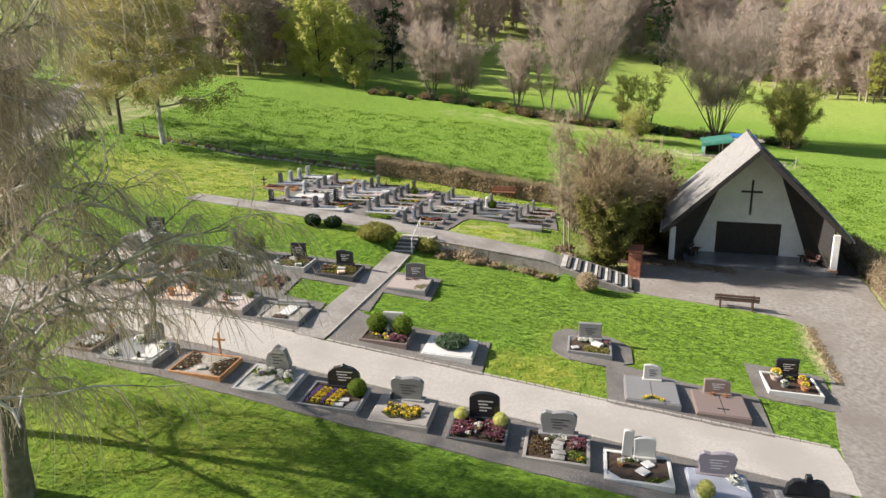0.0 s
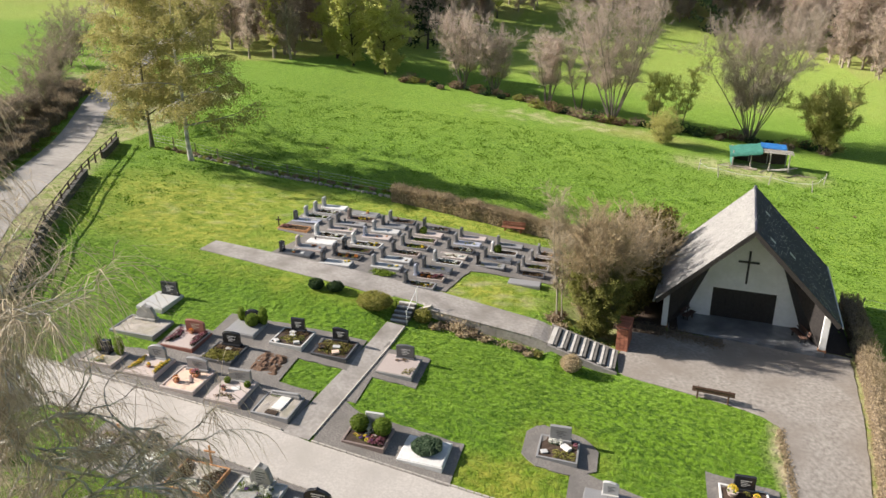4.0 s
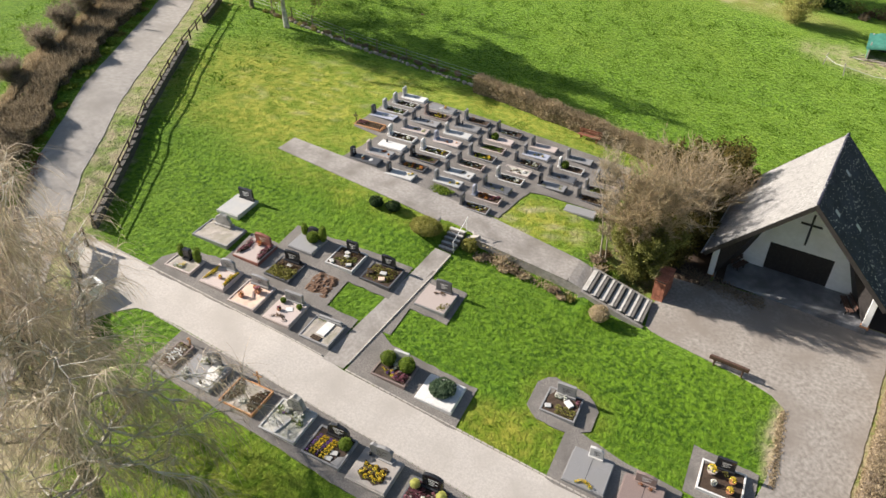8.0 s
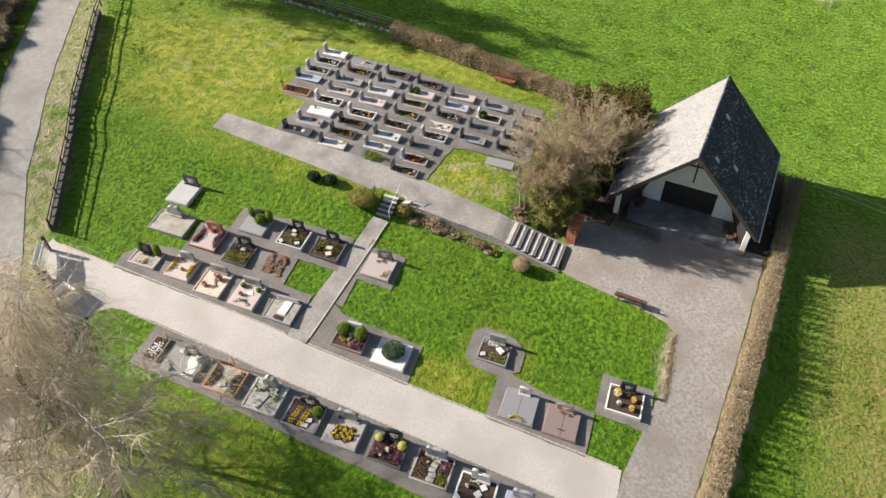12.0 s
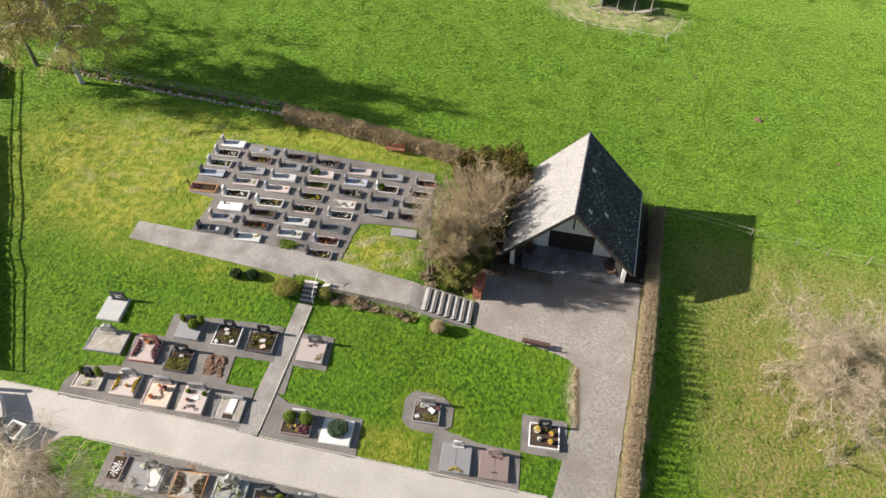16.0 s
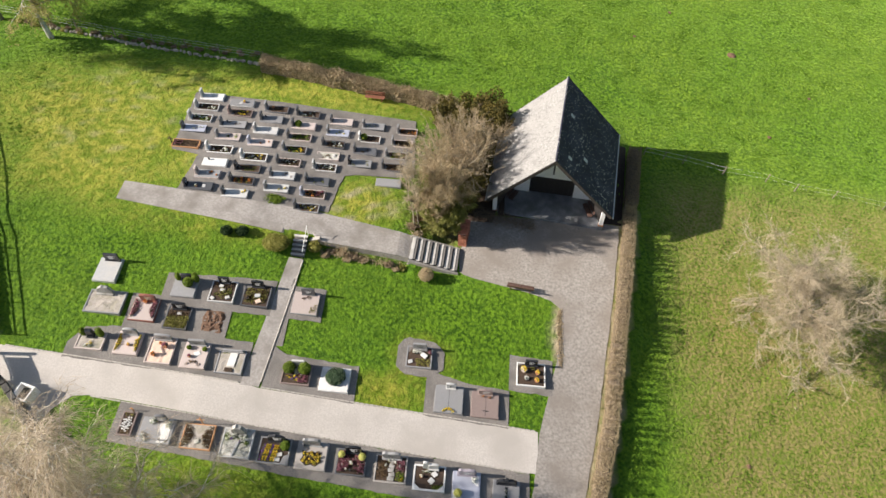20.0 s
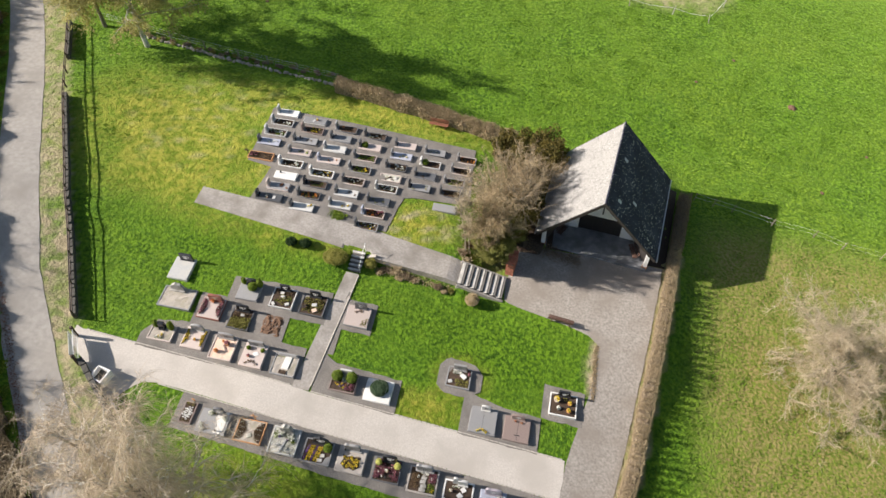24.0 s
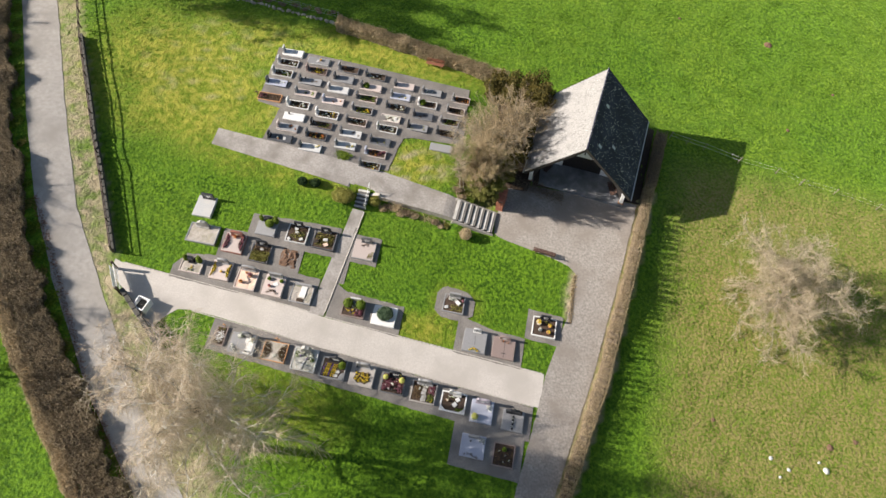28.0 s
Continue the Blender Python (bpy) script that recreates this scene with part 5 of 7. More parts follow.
plant(g, "heather", rows(0.4, 0.95, 3, -0.1, 0.6, 3))
plant(g, "white", [(-0.2, 0.55), (0.1, 0.6), (0.25, 0.5), (-0.4, 0.2), (0.6, 0.2)])
plant(g, "yellow", [(0.75, -0.75), (0.85, -0.6)])
g = grave(11.85, 14.1, -6.24, -4.43, MARBLE, SOIL, "grave with white marble kerb, black soil and white diamond plaques", ("cap", 0.72, 0.72, 0.18, GR_LIGHT, None, 0.25), kt=0.12)
part("stone_pillar", profile(outline("arch", 0.34, 0.98), -0.09, 0.09), GR_LIGHT, g, "slim light grey pillar").matrix_local = Matrix.Translation((-0.34, 0.72, 0.15))
plate(g, 0.35, 0.28, 0.36, 0.36, MARBLE, 40)
plate(g, 0.15, -0.2, 0.38, 0.38, MARBLE, 50)
for sx in (-1, 1):
    part("corner_plate", top_plate([(sx * 1.0, -0.8), (sx * 1.0, -0.45), (sx * 0.6, -0.8)] if sx > 0 else [(-1.0, -0.8), (-0.6, -0.8), (-1.0, -0.45)], 0.13, 0.19), MARBLE, g)
pot(g, -0.55, 0.05, "white", 0.13)
plant(g, "green", rows(0.25, 0.95, 4, -0.72, -0.5, 2), None, 0.8)
plant(g, "white", [(-0.3, 0.4), (-0.15, 0.45), (0.0, 0.4), (-0.45, 0.42)], None, 0.7)
g = grave(14.58, 16.55, -6.63, -4.56, GR_BLUE, GR_BLUE, "blue-grey polished grave slab with a white marble sweep", ("wave", 1.25, 0.78, 0.2, GR_VIOLET, PALE_LETTER), True)
part("marble_curve", top_plate([(0.1, 0.8), (0.85, 0.75), (0.85, 0.0), (0.6, 0.12), (0.4, 0.45)], 0.205, 0.235), MARBLE, g, "white marble inlay")
part("marble_corner", top_plate([(-0.9, -0.95), (-0.25, -0.95), (-0.35, -0.55), (-0.9, -0.35)], 0.206, 0.236), MARBLE, g, "white marble inlay")
shrub(g, BALL_GOLD, "box_ball", -0.55, -0.62, 0.22, 0.72)
plant(g, "grey", [(0.55, 0.4)], 0.22, 1.6)
g = grave(17.4, 19.32, -6.76, -4.85, GR_GREY, GR_GREY, "grey granite grave slab with a dark winged headstone", ("wing", 1.35, 0.75, 0.2, GR_DARK, None), True)
part("centre_strip", one((0, -0.2, 0.215), (0.16, 1.3, 0.03), 0.01), GR_DARK, g)
plant(g, "grey", [(0.0, -0.5), (0.02, -0.1), (-0.01, 0.2)], 0.22, 0.9)
g = grave(14.22, 16.32, -9.7, -7.72, GR_BLUE, GR_BLUE, "polished blue-grey grave slab with a corner of flowers", ("rect", 0.9, 0.35, 0.16, GR_GREY, None), True)
plant(g, "grey", [(0.8, 0.65), (0.65, 0.75), (0.85, 0.45), (0.6, 0.55)], 0.21)
plant(g, "brown", [(-0.6 + 0.22 * k, -0.8 + 0.1 * math.sin(k)) for k in range(6)], 0.21, 0.8)
lantern(g, -0.25, 0.35, 0.2)
g = grave(17.05, 18.92, -9.9, -7.88, GR_BROWN, SOIL, "brown-kerbed grave of dark soil with small plants in rows", None)
plant(g, "brown", rows(-0.8, 0.8, 5, -0.85, 0.5, 5), None, 0.8)
plant(g, "white", [(0.1, 0.0), (-0.4, 0.3), (0.5, -0.4), (0.0, -0.6)], None, 0.7)
shrub(g, BALL, "box_ball", 0.0, 0.45, 0.14, 0.5)

# ---------------------------------------------------------------- rows above the main path
g = grave(-13.65, -11.65, 1.1, 2.55, GR_PINK, GRAVEL_BEIGE, "pinkish gravel grave with dark stone between two dwarf conifers", ("rect", 0.5, 0.62, 0.3, GR_DARK, None, -0.1), h=0.15)
shrub(g, CYPRESS, "dwarf_conifer", -0.62, 0.45, 0.12, 1.0, "small rounded dwarf conifer on a grave")
shrub(g, CYPRESS, "dwarf_conifer", 0.68, 0.45, 0.12, 1.15, "small rounded dwarf conifer on a grave")
plant(g, "yellow", [(0.05, -0.1), (0.12, -0.28), (-0.02, -0.4)])
plant(g, "white", [(-0.2, -0.42), (-0.3, -0.5), (0.1, -0.48)])
g = grave(-10.85, -9.0, 0.98, 2.9, GR_PINK, GR_PINK, "pink granite grave with two curved beds of yellow pansies", ("arch", 1.05, 0.72, 0.18, GR_GREY, DARK_LETTER, 0.0), True)
for sd in (-1, 1):
    bed = [(sd * 0.84, -0.8), (sd * 0.84, 0.72)] + [(sd * (0.84 - 0.34 * math.cos(v * 1.5)), v * 0.76) for v in (0.95, 0.5, 0, -0.5, -0.95)]
    part("soil_bed", top_plate(bed if sd > 0 else bed[::-1], 0.19, 0.215, 0), SOIL, g)
    plant(g, "yellow", crescent(sd, 1.85, 1.7, 7, 0.36), 0.20, 0.95)
pot(g, 0.1, -0.2, "yellow", 0.13, 0.2)
g = grave(-8.42, -6.5, 0.58, 2.78, GR_PINK, GRAVEL_PEACH, "peach-coloured gravel grave with small bowls", ("slant", 1.2, 0.62, 0.18, GR_GREY, DARK_LETTER))
pot(g, -0.4, -0.45, "orange", 0.18)
pot(g, 0.25, 0.3, "heather", 0.20)
pot(g, -0.15, 0.5, "orange", 0.12)
plate(g, 0.15, -0.05, 0.7, 0.12, GR_BROWN, -55)
g = grave(-5.85, -3.97, 0.5, 2.66, GR_PINK, GR_PINK, "pale pink granite grave with box balls and a planted arc", ("rect", 1.25, 0.62, 0.18, GR_GREY, DARK_LETTER), True)
shrub(g, BALL, "box_ball", -0.55, 0.5, 0.21, 0.45)
shrub(g, BALL, "box_ball", 0.62, 0.45, 0.21, 0.45)
pot(g, -0.35, -0.2, "heather", 0.13, 0.2)
plate(g, 0.15, 0.1, 0.42, 0.36, MARBLE, 30, 0.215)
plant(g, "brown", [(-0.45 + 0.17 * k, -0.78 + 0.22 * math.sin(math.pi * k / 5)) for k in range(6)], 0.2, 0.9)
g = grave(-3.3, -1.3, 0.44, 2.43, GR_GREY, GRAVEL_BEIGE, "grey granite grave with white plaque and low rail stone", ("rect", 1.5, 0.14, 0.14, GR_GREY, None))
plate(g, 0.1, 0.15, 0.55, 1.15, MARBLE, -3)
plate(g, 0.0, -0.7, 0.62, 0.32, SOIL, -3)
plant(g, "brown", rows(-0.28, 0.28, 3, -0.82, -0.58, 2), None, 0.7)
plant(g, "green", [(-0.6, 0.7), (-0.35, 0.75)])
g = grave(-10.6, -8.62, 3.8, 5.83, GR_RED, GR_PINK, "red granite grave with two crescent heather beds", ("slant", 1.15, 0.72, 0.2, GR_RED, GOLD, 0.1), True)
for sd in (-1, 1):
    bed = [(sd * 0.86, -0.85), (sd * 0.86, 0.78)] + [(sd * (0.86 - 0.42 * math.cos(v * 1.5)), v * 0.8) for v in (0.95, 0.5, 0, -0.5, -0.95)]
    part("soil_bed", top_plate(bed if sd > 0 else bed[::-1], 0.19, 0.215, 0), SOIL, g)
    plant(g, "heather", crescent(sd, 1.95, 1.8, 7, 0.42), 0.20)
    plant(g, "white", crescent(sd, 1.95, 1.8, 3, 0.3), 0.21, 0.5)
pot(g, -0.05, 0.55, "orange", 0.15, 0.2)
g = grave(-7.95, -6.1, 3.45, 5.45, GR_ANTH, SOIL, "grave overgrown with green ground cover", ("cap", 1.05, 0.72, 0.18, GR_DARK, PALE_LETTER))
plant(g, "olive", rows(-0.8, 0.8, 8, -0.9, 0.1, 5), None, 1.15)
plant(g, "brown", rows(-0.8, 0.8, 6, 0.1, 0.5, 2))
plate(g, 0.05, 0.35, 0.34, 0.24, GR_LIGHT, 5)
g = grave(-8.15, -6.25, 6.2, 8.0, GR_GREY, GR_GREY, "grey slab grave with a round box bush and two cypresses", ("arch", 0.95, 0.72, 0.18, GR_DARK, None, 0.1), True)
shrub(g, BALL, "box_ball", 0.28, 0.22, 0.2, 1.0)
shrub(g, CYPRESS, "dwarf_cypress", -0.62, 0.62, 0.2, 0.95, "slim green dwarf cypress on a grave")
shrub(g, CYPRESS, "dwarf_cypress", 0.82, 0.58, 0.2, 1.2, "slim green dwarf cypress on a grave")
plate(g, -0.25, -0.35, 0.32, 0.28, GR_LIGHT, 20)
plate(g, 0.3, -0.48, 0.32, 0.28, GR_LIGHT, 50)
g = grave(-5.25, -3.25, 6.1, 8.06, GR_LIGHT, SOIL, "light-kerbed grave with mounded plants and pale stones", ("rect", 0.85, 0.72, 0.16, GR_DARK, PALE_LETTER), h=0.2)
plant(g, "olive", [(-0.3, -0.2), (0.0, -0.45), (0.35, -0.3), (0.1, -0.1), (-0.05, 0.25), (0.5, 0.1)], None, 1.5)
plant(g, "brown", rows(-0.7, 0.7, 5, 0.3, 0.75, 2))
plant(g, "green", [(-0.6, -0.6), (-0.5, -0.3), (0.6, -0.1)])
for x, y in ((-0.05, 0.1), (0.5, -0.55), (-0.65, -0.7), (-0.2, 0.45)):
    plate(g, x, y, 0.34, 0.24, GR_LIGHT, 60 * x, None, "pale stone", 0.14)
g = grave(-2.72, -0.6, 6.08, 8.12, GR_ANTH, SOIL, "dark-kerbed grave with mossy planting and a black bowl", ("slant", 0.95, 0.74, 0.16, GR_DARK, PALE_LETTER), h=0.2)
plant(g, "olive", rows(-0.8, 0.8, 6, -0.7, 0.6, 5), None, 1.1)
plant(g, "brown", rows(-0.7, 0.7, 4, -0.6, 0.6, 3), None, 1.2)
plate(g, 0.1, -0.05, 0.42, 0.3, GR_LIGHT, 10, 0.26, "pale stone", 0.12)
plate(g, 0.25, -0.55, 0.4, 0.34, GRAVEL_PEACH, 30, 0.24, "pale stone", 0.12)
pot(g, -0.72, -0.35, "brown", 0.2, None, METAL_DARK)
g = grave(-14.3, -12.5, 6.75, 8.95, GR_LIGHT, GR_LIGHT, "pale polished granite slab grave with an anthracite stone", ("rect", 1.15, 0.78, 0.16, GR_DARK, PALE_LETTER, 0.1), True)
lantern(g, 0.72, 0.82, 0.2)
g = grave(-14.1, -11.28, 4.1, 6.1, GR_GREY, GRAVEL_BEIGE, "wide gravel-covered grave with a rough pale stone", ("rough", 1.25, 0.85, 0.24, ROUGH_STONE, None, -0.2))
rng = random.Random(21)
vs, fs, n = [], [], 22
for j in range(n + 1):
    for i in range(n + 1):
        x, y = -5.4 + 2.1 * i / n, 3.3 + 2.4 * j / n
        e = max(0, min(1, 4 * min(i / n, 1 - i / n, j / n, 1 - j / n)))
        vs.append((x, y, land(x, y) - 0.02 + e * (0.12 + 0.10 * noise.noise((x * 3, y * 3, 4)) + rng.uniform(-0.04, 0.05))))
for j in range(n):
    for i in range(n):
        o = j * (n + 1) + i
        fs.append((o, o + 1, o + n + 2, o + n + 1))
raw("earth_mound", vs, fs, SOIL_RED)
tagged(bpy.data.objects["earth_mound"], "heap of freshly dug reddish brown earth", "earth", kind="stuff")
g = grave(1.12, 3.2, 6.0, 8.05, GR_GREY, GR_PINK, "pink gravel-topped grave with a grey stone and corner planting", ("cap", 1.05, 0.78, 0.16, GR_ANTH, PALE_LETTER, 0.1), True)
plant(g, "olive", [(0.5, -0.75), (0.65, -0.6), (0.8, -0.45), (0.75, -0.75), (0.6, -0.4), (0.85, -0.2)], 0.2, 0.9)
plate(g, -0.15, 0.45, 0.5, 0.12, GR_BROWN, 20, 0.22)
plant(g, "brown", [(0.15, 0.5), (-0.25, 0.35)], 0.2)
g = grave(1.5, 3.63, 0.27, 2.0, GR_BROWN, SOIL, "grave with two tall box balls and coloured pansies", ("rect", 0.95, 0.72, 0.14, GR_LIGHT, None, 0.1))
shrub(g, BALL, "box_ball", -0.55, 0.28, 0.14, 1.12)
shrub(g, BALL, "box_ball", 0.60, 0.32, 0.14, 1.15)
plant(g, "grey", [(0.0, 0.3), (0.05, 0.15), (-0.1, 0.45), (0.12, 0.48)], None, 1.9)
plant(g, "yellow", [(-0.4, -0.35), (-0.1, -0.2), (0.25, -0.3), (-0.6, -0.25), (0.1, -0.5)], None, 1.0)
plant(g, "purple", [(-0.25, -0.45), (0.05, -0.35), (0.3, -0.5)])
plant(g, "heather", rows(0.2, 0.9, 4, -0.7, -0.1, 3))
plant(g, "white", [(-0.05, -0.05), (0.35, -0.15)])
g = grave(4.3, 6.5, 0.1, 2.05, MARBLE, MARBLE, "white marble grave slab with a large spreading juniper", None, True)
shrub(g, JUNIPER, "juniper", 0.05, 0.15, 0.2, 0.95, "spreading blue-green juniper filling a grave")
g = grave(10.4, 12.38, 2.85, 4.68, GR_GREY, SOIL, "grey-kerbed grave of dark soil with pale boulder", ("rect", 1.05, 0.72, 0.18, GR_GREY, DARK_LETTER))
plate(g, 0.35, 0.15, 0.5, 0.32, MARBLE, -35, None, "pale boulder", 0.16)
plate(g, -0.65, -0.45, 0.34, 0.28, GR_LIGHT, 25)
plant(g, "olive", rows(-0.2, 0.8, 5, -0.75, -0.15, 3), None, 0.9)
plant(g, "grey", rows(-0.5, 0.1, 4, 0.3, 0.6, 2))
plant(g, "heather", [(0.75, 0.45), (0.8, 0.3)])
g = grave(12.8, 14.98, -0.42, 1.8, GR_GREY, GR_GREY, "plain grey granite slab grave with a half-round flower bed", ("slant", 0.72, 0.66, 0.16, GR_LIGHT, DARK_LETTER, 0.1), True)
part("slab_joint", one((0.0, 0.15, 0.212), (0.02, 1.7, 0.006), 0), GR_DARK, g)
plant(g, "yellow", [(-0.4 + 0.15 * k, -0.98 + 0.2 * math.sin(math.pi * k / 5)) for k in range(6)], 0.2, 0.9)
g = grave(15.55, 17.65, -0.42, 1.68, GR_BROWN, GR_BROWN, "brown granite slab grave with a small cross inlay", ("slant", 1.05, 0.62, 0.18, GR_BROWN, PALE_LETTER), True)
part("slab_joint", one((0.05, -0.2, 0.212), (0.025, 1.5, 0.006), 0), GR_DARK, g)
part("inlay_bar", one((0.05, -0.55, 0.216), (0.45, 0.07, 0.01), 0), GR_DARK, g)
plant(g, "orange", [(0.3, 0.55), (-0.2, 0.6)], 0.2)
g = grave(18.9, 21.13, 2.48, 4.45, MARBLE, SOIL, "white-kerbed grave of dark soil with planted bowls", ("rect", 0.95, 0.72, 0.16, GR_DARK, PALE_LETTER), h=0.22)
pot(g, -0.55, 0.3, "yellow", 0.27, None, GR_PINK)
pot(g, 0.5, 0.15, "yellow", 0.2)
pot(g, 0.45, -0.5, "yellow", 0.2)
pot(g, -0.35, -0.4, "grey", 0.16, None, GR_GREY)
plant(g, "olive", [(0.1, 0.5), (0.5, 0.35)])

# ---------------------------------------------------------------- upper field of single graves
U = "single graves of the upper field"
STONES = {"d": GR_DARK, "a": GR_ANTH, "g": GR_GREY, "l": GR_LIGHT, "w": MARBLE, "b": GR_BLUE, "p": GR_PINK, "r": GR_BROWN}
FILLS = {"s": (SOIL, False), "a": (GR_ANTH, True), "g": (GR_GREY, True), "l": (GR_LIGHT, True), "w": (MARBLE, True), "b": (GR_BLUE, True), "c": (GRAVEL_WHITE, False), "p": (GR_PINK, True)}
NAMES = {"d": "black", "a": "anthracite", "g": "grey", "l": "light grey", "w": "white", "b": "blue-grey", "p": "pinkish", "r": "brown"}
SHAPES = ("rect", "arch", "cap", "slant")


def single(x0, y, x1, stone, kerb, fill, deco, k, half=0.48, hs=0.74):
    f, sl = FILLS[fill]
    lab = f"{NAMES[kerb]} kerbed single grave" + (f" and {NAMES[stone]} headstone" if stone != "-" else ", no headstone") + (", planted bed" if not sl else ", stone slab")
    st = (SHAPES[k % 4] if stone != "w" else "arch", 0.56, hs, 0.17, STONES[stone], PALE_LETTER if stone in "da" else DARK_LETTER) if stone != "-" else None
    g = grave(x0, x1, y - half, y + half, STONES[kerb], f, lab, st, sl, 0.14, 0.09, 90, 0.25, U)
    rng = random.Random(k)
    z = None if not sl else 0.17
    for kind in deco:
        nm = {"Y": "yellow", "P": "purple", "W": "white", "H": "heather", "G": "green", "B": "brown", "O": "olive", "R": "orange"}.get(kind)
        if nm:
            cnt = 8 if not sl else 3
            plant(g, nm, [(rng.uniform(-0.28, 0.28), rng.uniform(-0.85, 0.55)) for _ in range(cnt)], z, rng.uniform(0.75, 1.05))
        elif kind == "o":
            plate(g, rng.uniform(-0.12, 0.12), rng.uniform(-0.6, 0.1), 0.34, 0.26, GR_LIGHT, rng.uniform(-30, 30), None if not sl else 0.19)
        elif kind == "v":
            pot(g, rng.uniform(-0.15, 0.15), rng.uniform(-0.3, 0.5), rng.choice(("yellow", "white", "orange")), 0.13, z)
        elif kind == "*":
            shrub(g, BALL, "box_ball", 0.0, 0.45, 0.12, 0.8)
        elif kind == "i":
            lantern(g, 0.2, 0.55, z)
    return g


for k, (x0, y, x1, code) in enumerate((
        (-12.0, 28.5, -9.7, "lwwo"), (-12.1, 27.0, -9.8, "llsBW"), (-12.2, 25.4, -10.0, "llsWG"), (-12.4, 23.9, -10.1, "aabWo"), (-9.5, 21.6, -7.1, "wwsWB"), (-9.3, 19.9, -7.1, "-wwi"), (-9.5, 18.4, -7.3, "ppgoR"), (-10.0, 16.9, -7.5, "daaov"),
        (-9.1, 28.1, -6.7, "-lgov"), (-8.9, 26.7, -6.6, "rrsBY"), (-9.2, 25.0, -6.7, "aagiB"), (-9.1, 23.3, -6.8, "ggpBG"), (-6.3, 21.1, -3.9, "wwsWY"), (-6.4, 19.6, -4.1, "dasGB"), (-6.5, 18.1, -4.3, "aasOR"), (-6.7, 16.5, -4.4, "aglY"),
        (-5.7, 27.8, -3.4, "gasBv"), (-5.8, 26.3, -3.6, "aggi"), (-6.0, 24.7, -3.7, "lllo"))):
    single(x0, y, x1, code[0], code[1], code[2], code[3:], k)
for k, (x0, y, x1, code) in enumerate((
        (-6.1, 23.0, -3.8, "bgpR"), (-2.95, 22.7, -0.7, "ggsYG"), (-3.1, 21.0, -0.9, "apsWB"), (-3.3, 19.3, -1.0, "agloB"), (-3.4, 17.7, -1.2, "gglsWY"[:3] + "WY"), (-2.7, 27.7, -0.4, "aasWB"), (-2.8, 26.0, -0.5, "app*"), (-2.9, 24.4, -0.6, "apsGG"),
        (0.35, 24.1, 2.5, "aasBW"), (0.2, 22.5, 2.3, "-pcBo"), (0.1, 21.0, 2.3, "llsWWB"), (-0.2, 19.2, 2.0, "agaO"), (-0.3, 17.6, 1.9, "bpsHR"), (-0.5, 15.95, 1.7, "agsYW"), (0.55, 27.3, 2.8, "agpo"), (0.5, 25.7, 2.7, "ggbYo"),
        (3.6, 27.3, 5.8, "gagpW"[:3] + "W"), (3.5, 25.5, 5.6, "wls*B"), (3.3, 23.8, 5.5, "agaB"), (3.1, 22.1, 5.3, "dagO"))):
    single(x0, y, x1, code[0], code[1], code[2], code[3:], k + 3)
for k, (x0, y, x1, code) in enumerate(((6.9, 27.2, 8.9, "gpsBR"), (6.6, 25.5, 8.6, "gpsBB"), (6.2, 23.8, 8.3, "g" + "gsOG"), (6.1, 22.2, 8.2, "aasBB"), (5.9, 20.2, 8.2, "-gg"))):
    single(x0, y, x1, code[0], code[1], code[2], code[3:], k + 1)
g = grave(-12.55, -10.1, 21.3, 22.3, TIMBER_ORANGE, SOIL, "single grave in an orange timber frame with brown plants", None, False, 0.18, 0.07, 90, 0.3, U)
plant(g, "brown", rows(-0.35, 0.35, 3, -1.0, 1.0, 8), None, 0.9)
plant(g, "heather", rows(-0.3, 0.3, 2, 0.3, 1.0, 3))
wood_cross(g, 0.0, 1.28, 0.9, TIMBER_DARK)
bush("ground_cover", -2.4, 16.45, "low bright green ground cover on an unmarked grave plot", "ground cover", LEAF_BOX, 1.05, 0.55, 0.10, 2600, 0.06, 777, shell=0.3, wob=0.4)

# ---------------------------------------------------------------- trees near the cemetery
def strand(vs, fs, rng, p, d, length, width, fall):
    """A hanging twig: a thin ribbon that leaves sideways and droops towards the ground."""
    side = Vector((rng.gauss(0, 1), rng.gauss(0, 1), 0.2 * rng.gauss(0, 1))).normalized() * width
    o, q, n = len(vs), p, 4
    for i in range(n + 1):
        w = side * (1 - 0.7 * i / n)
        vs += [q - w, q + w]
        d = (d + Vector((rng.gauss(0, 0.12), rng.gauss(0, 0.12), -fall))).normalized()
        q = q + d * length / n
        if i:
            a = o + 2 * i
            fs.append((a - 2, a - 1, a + 1, a))


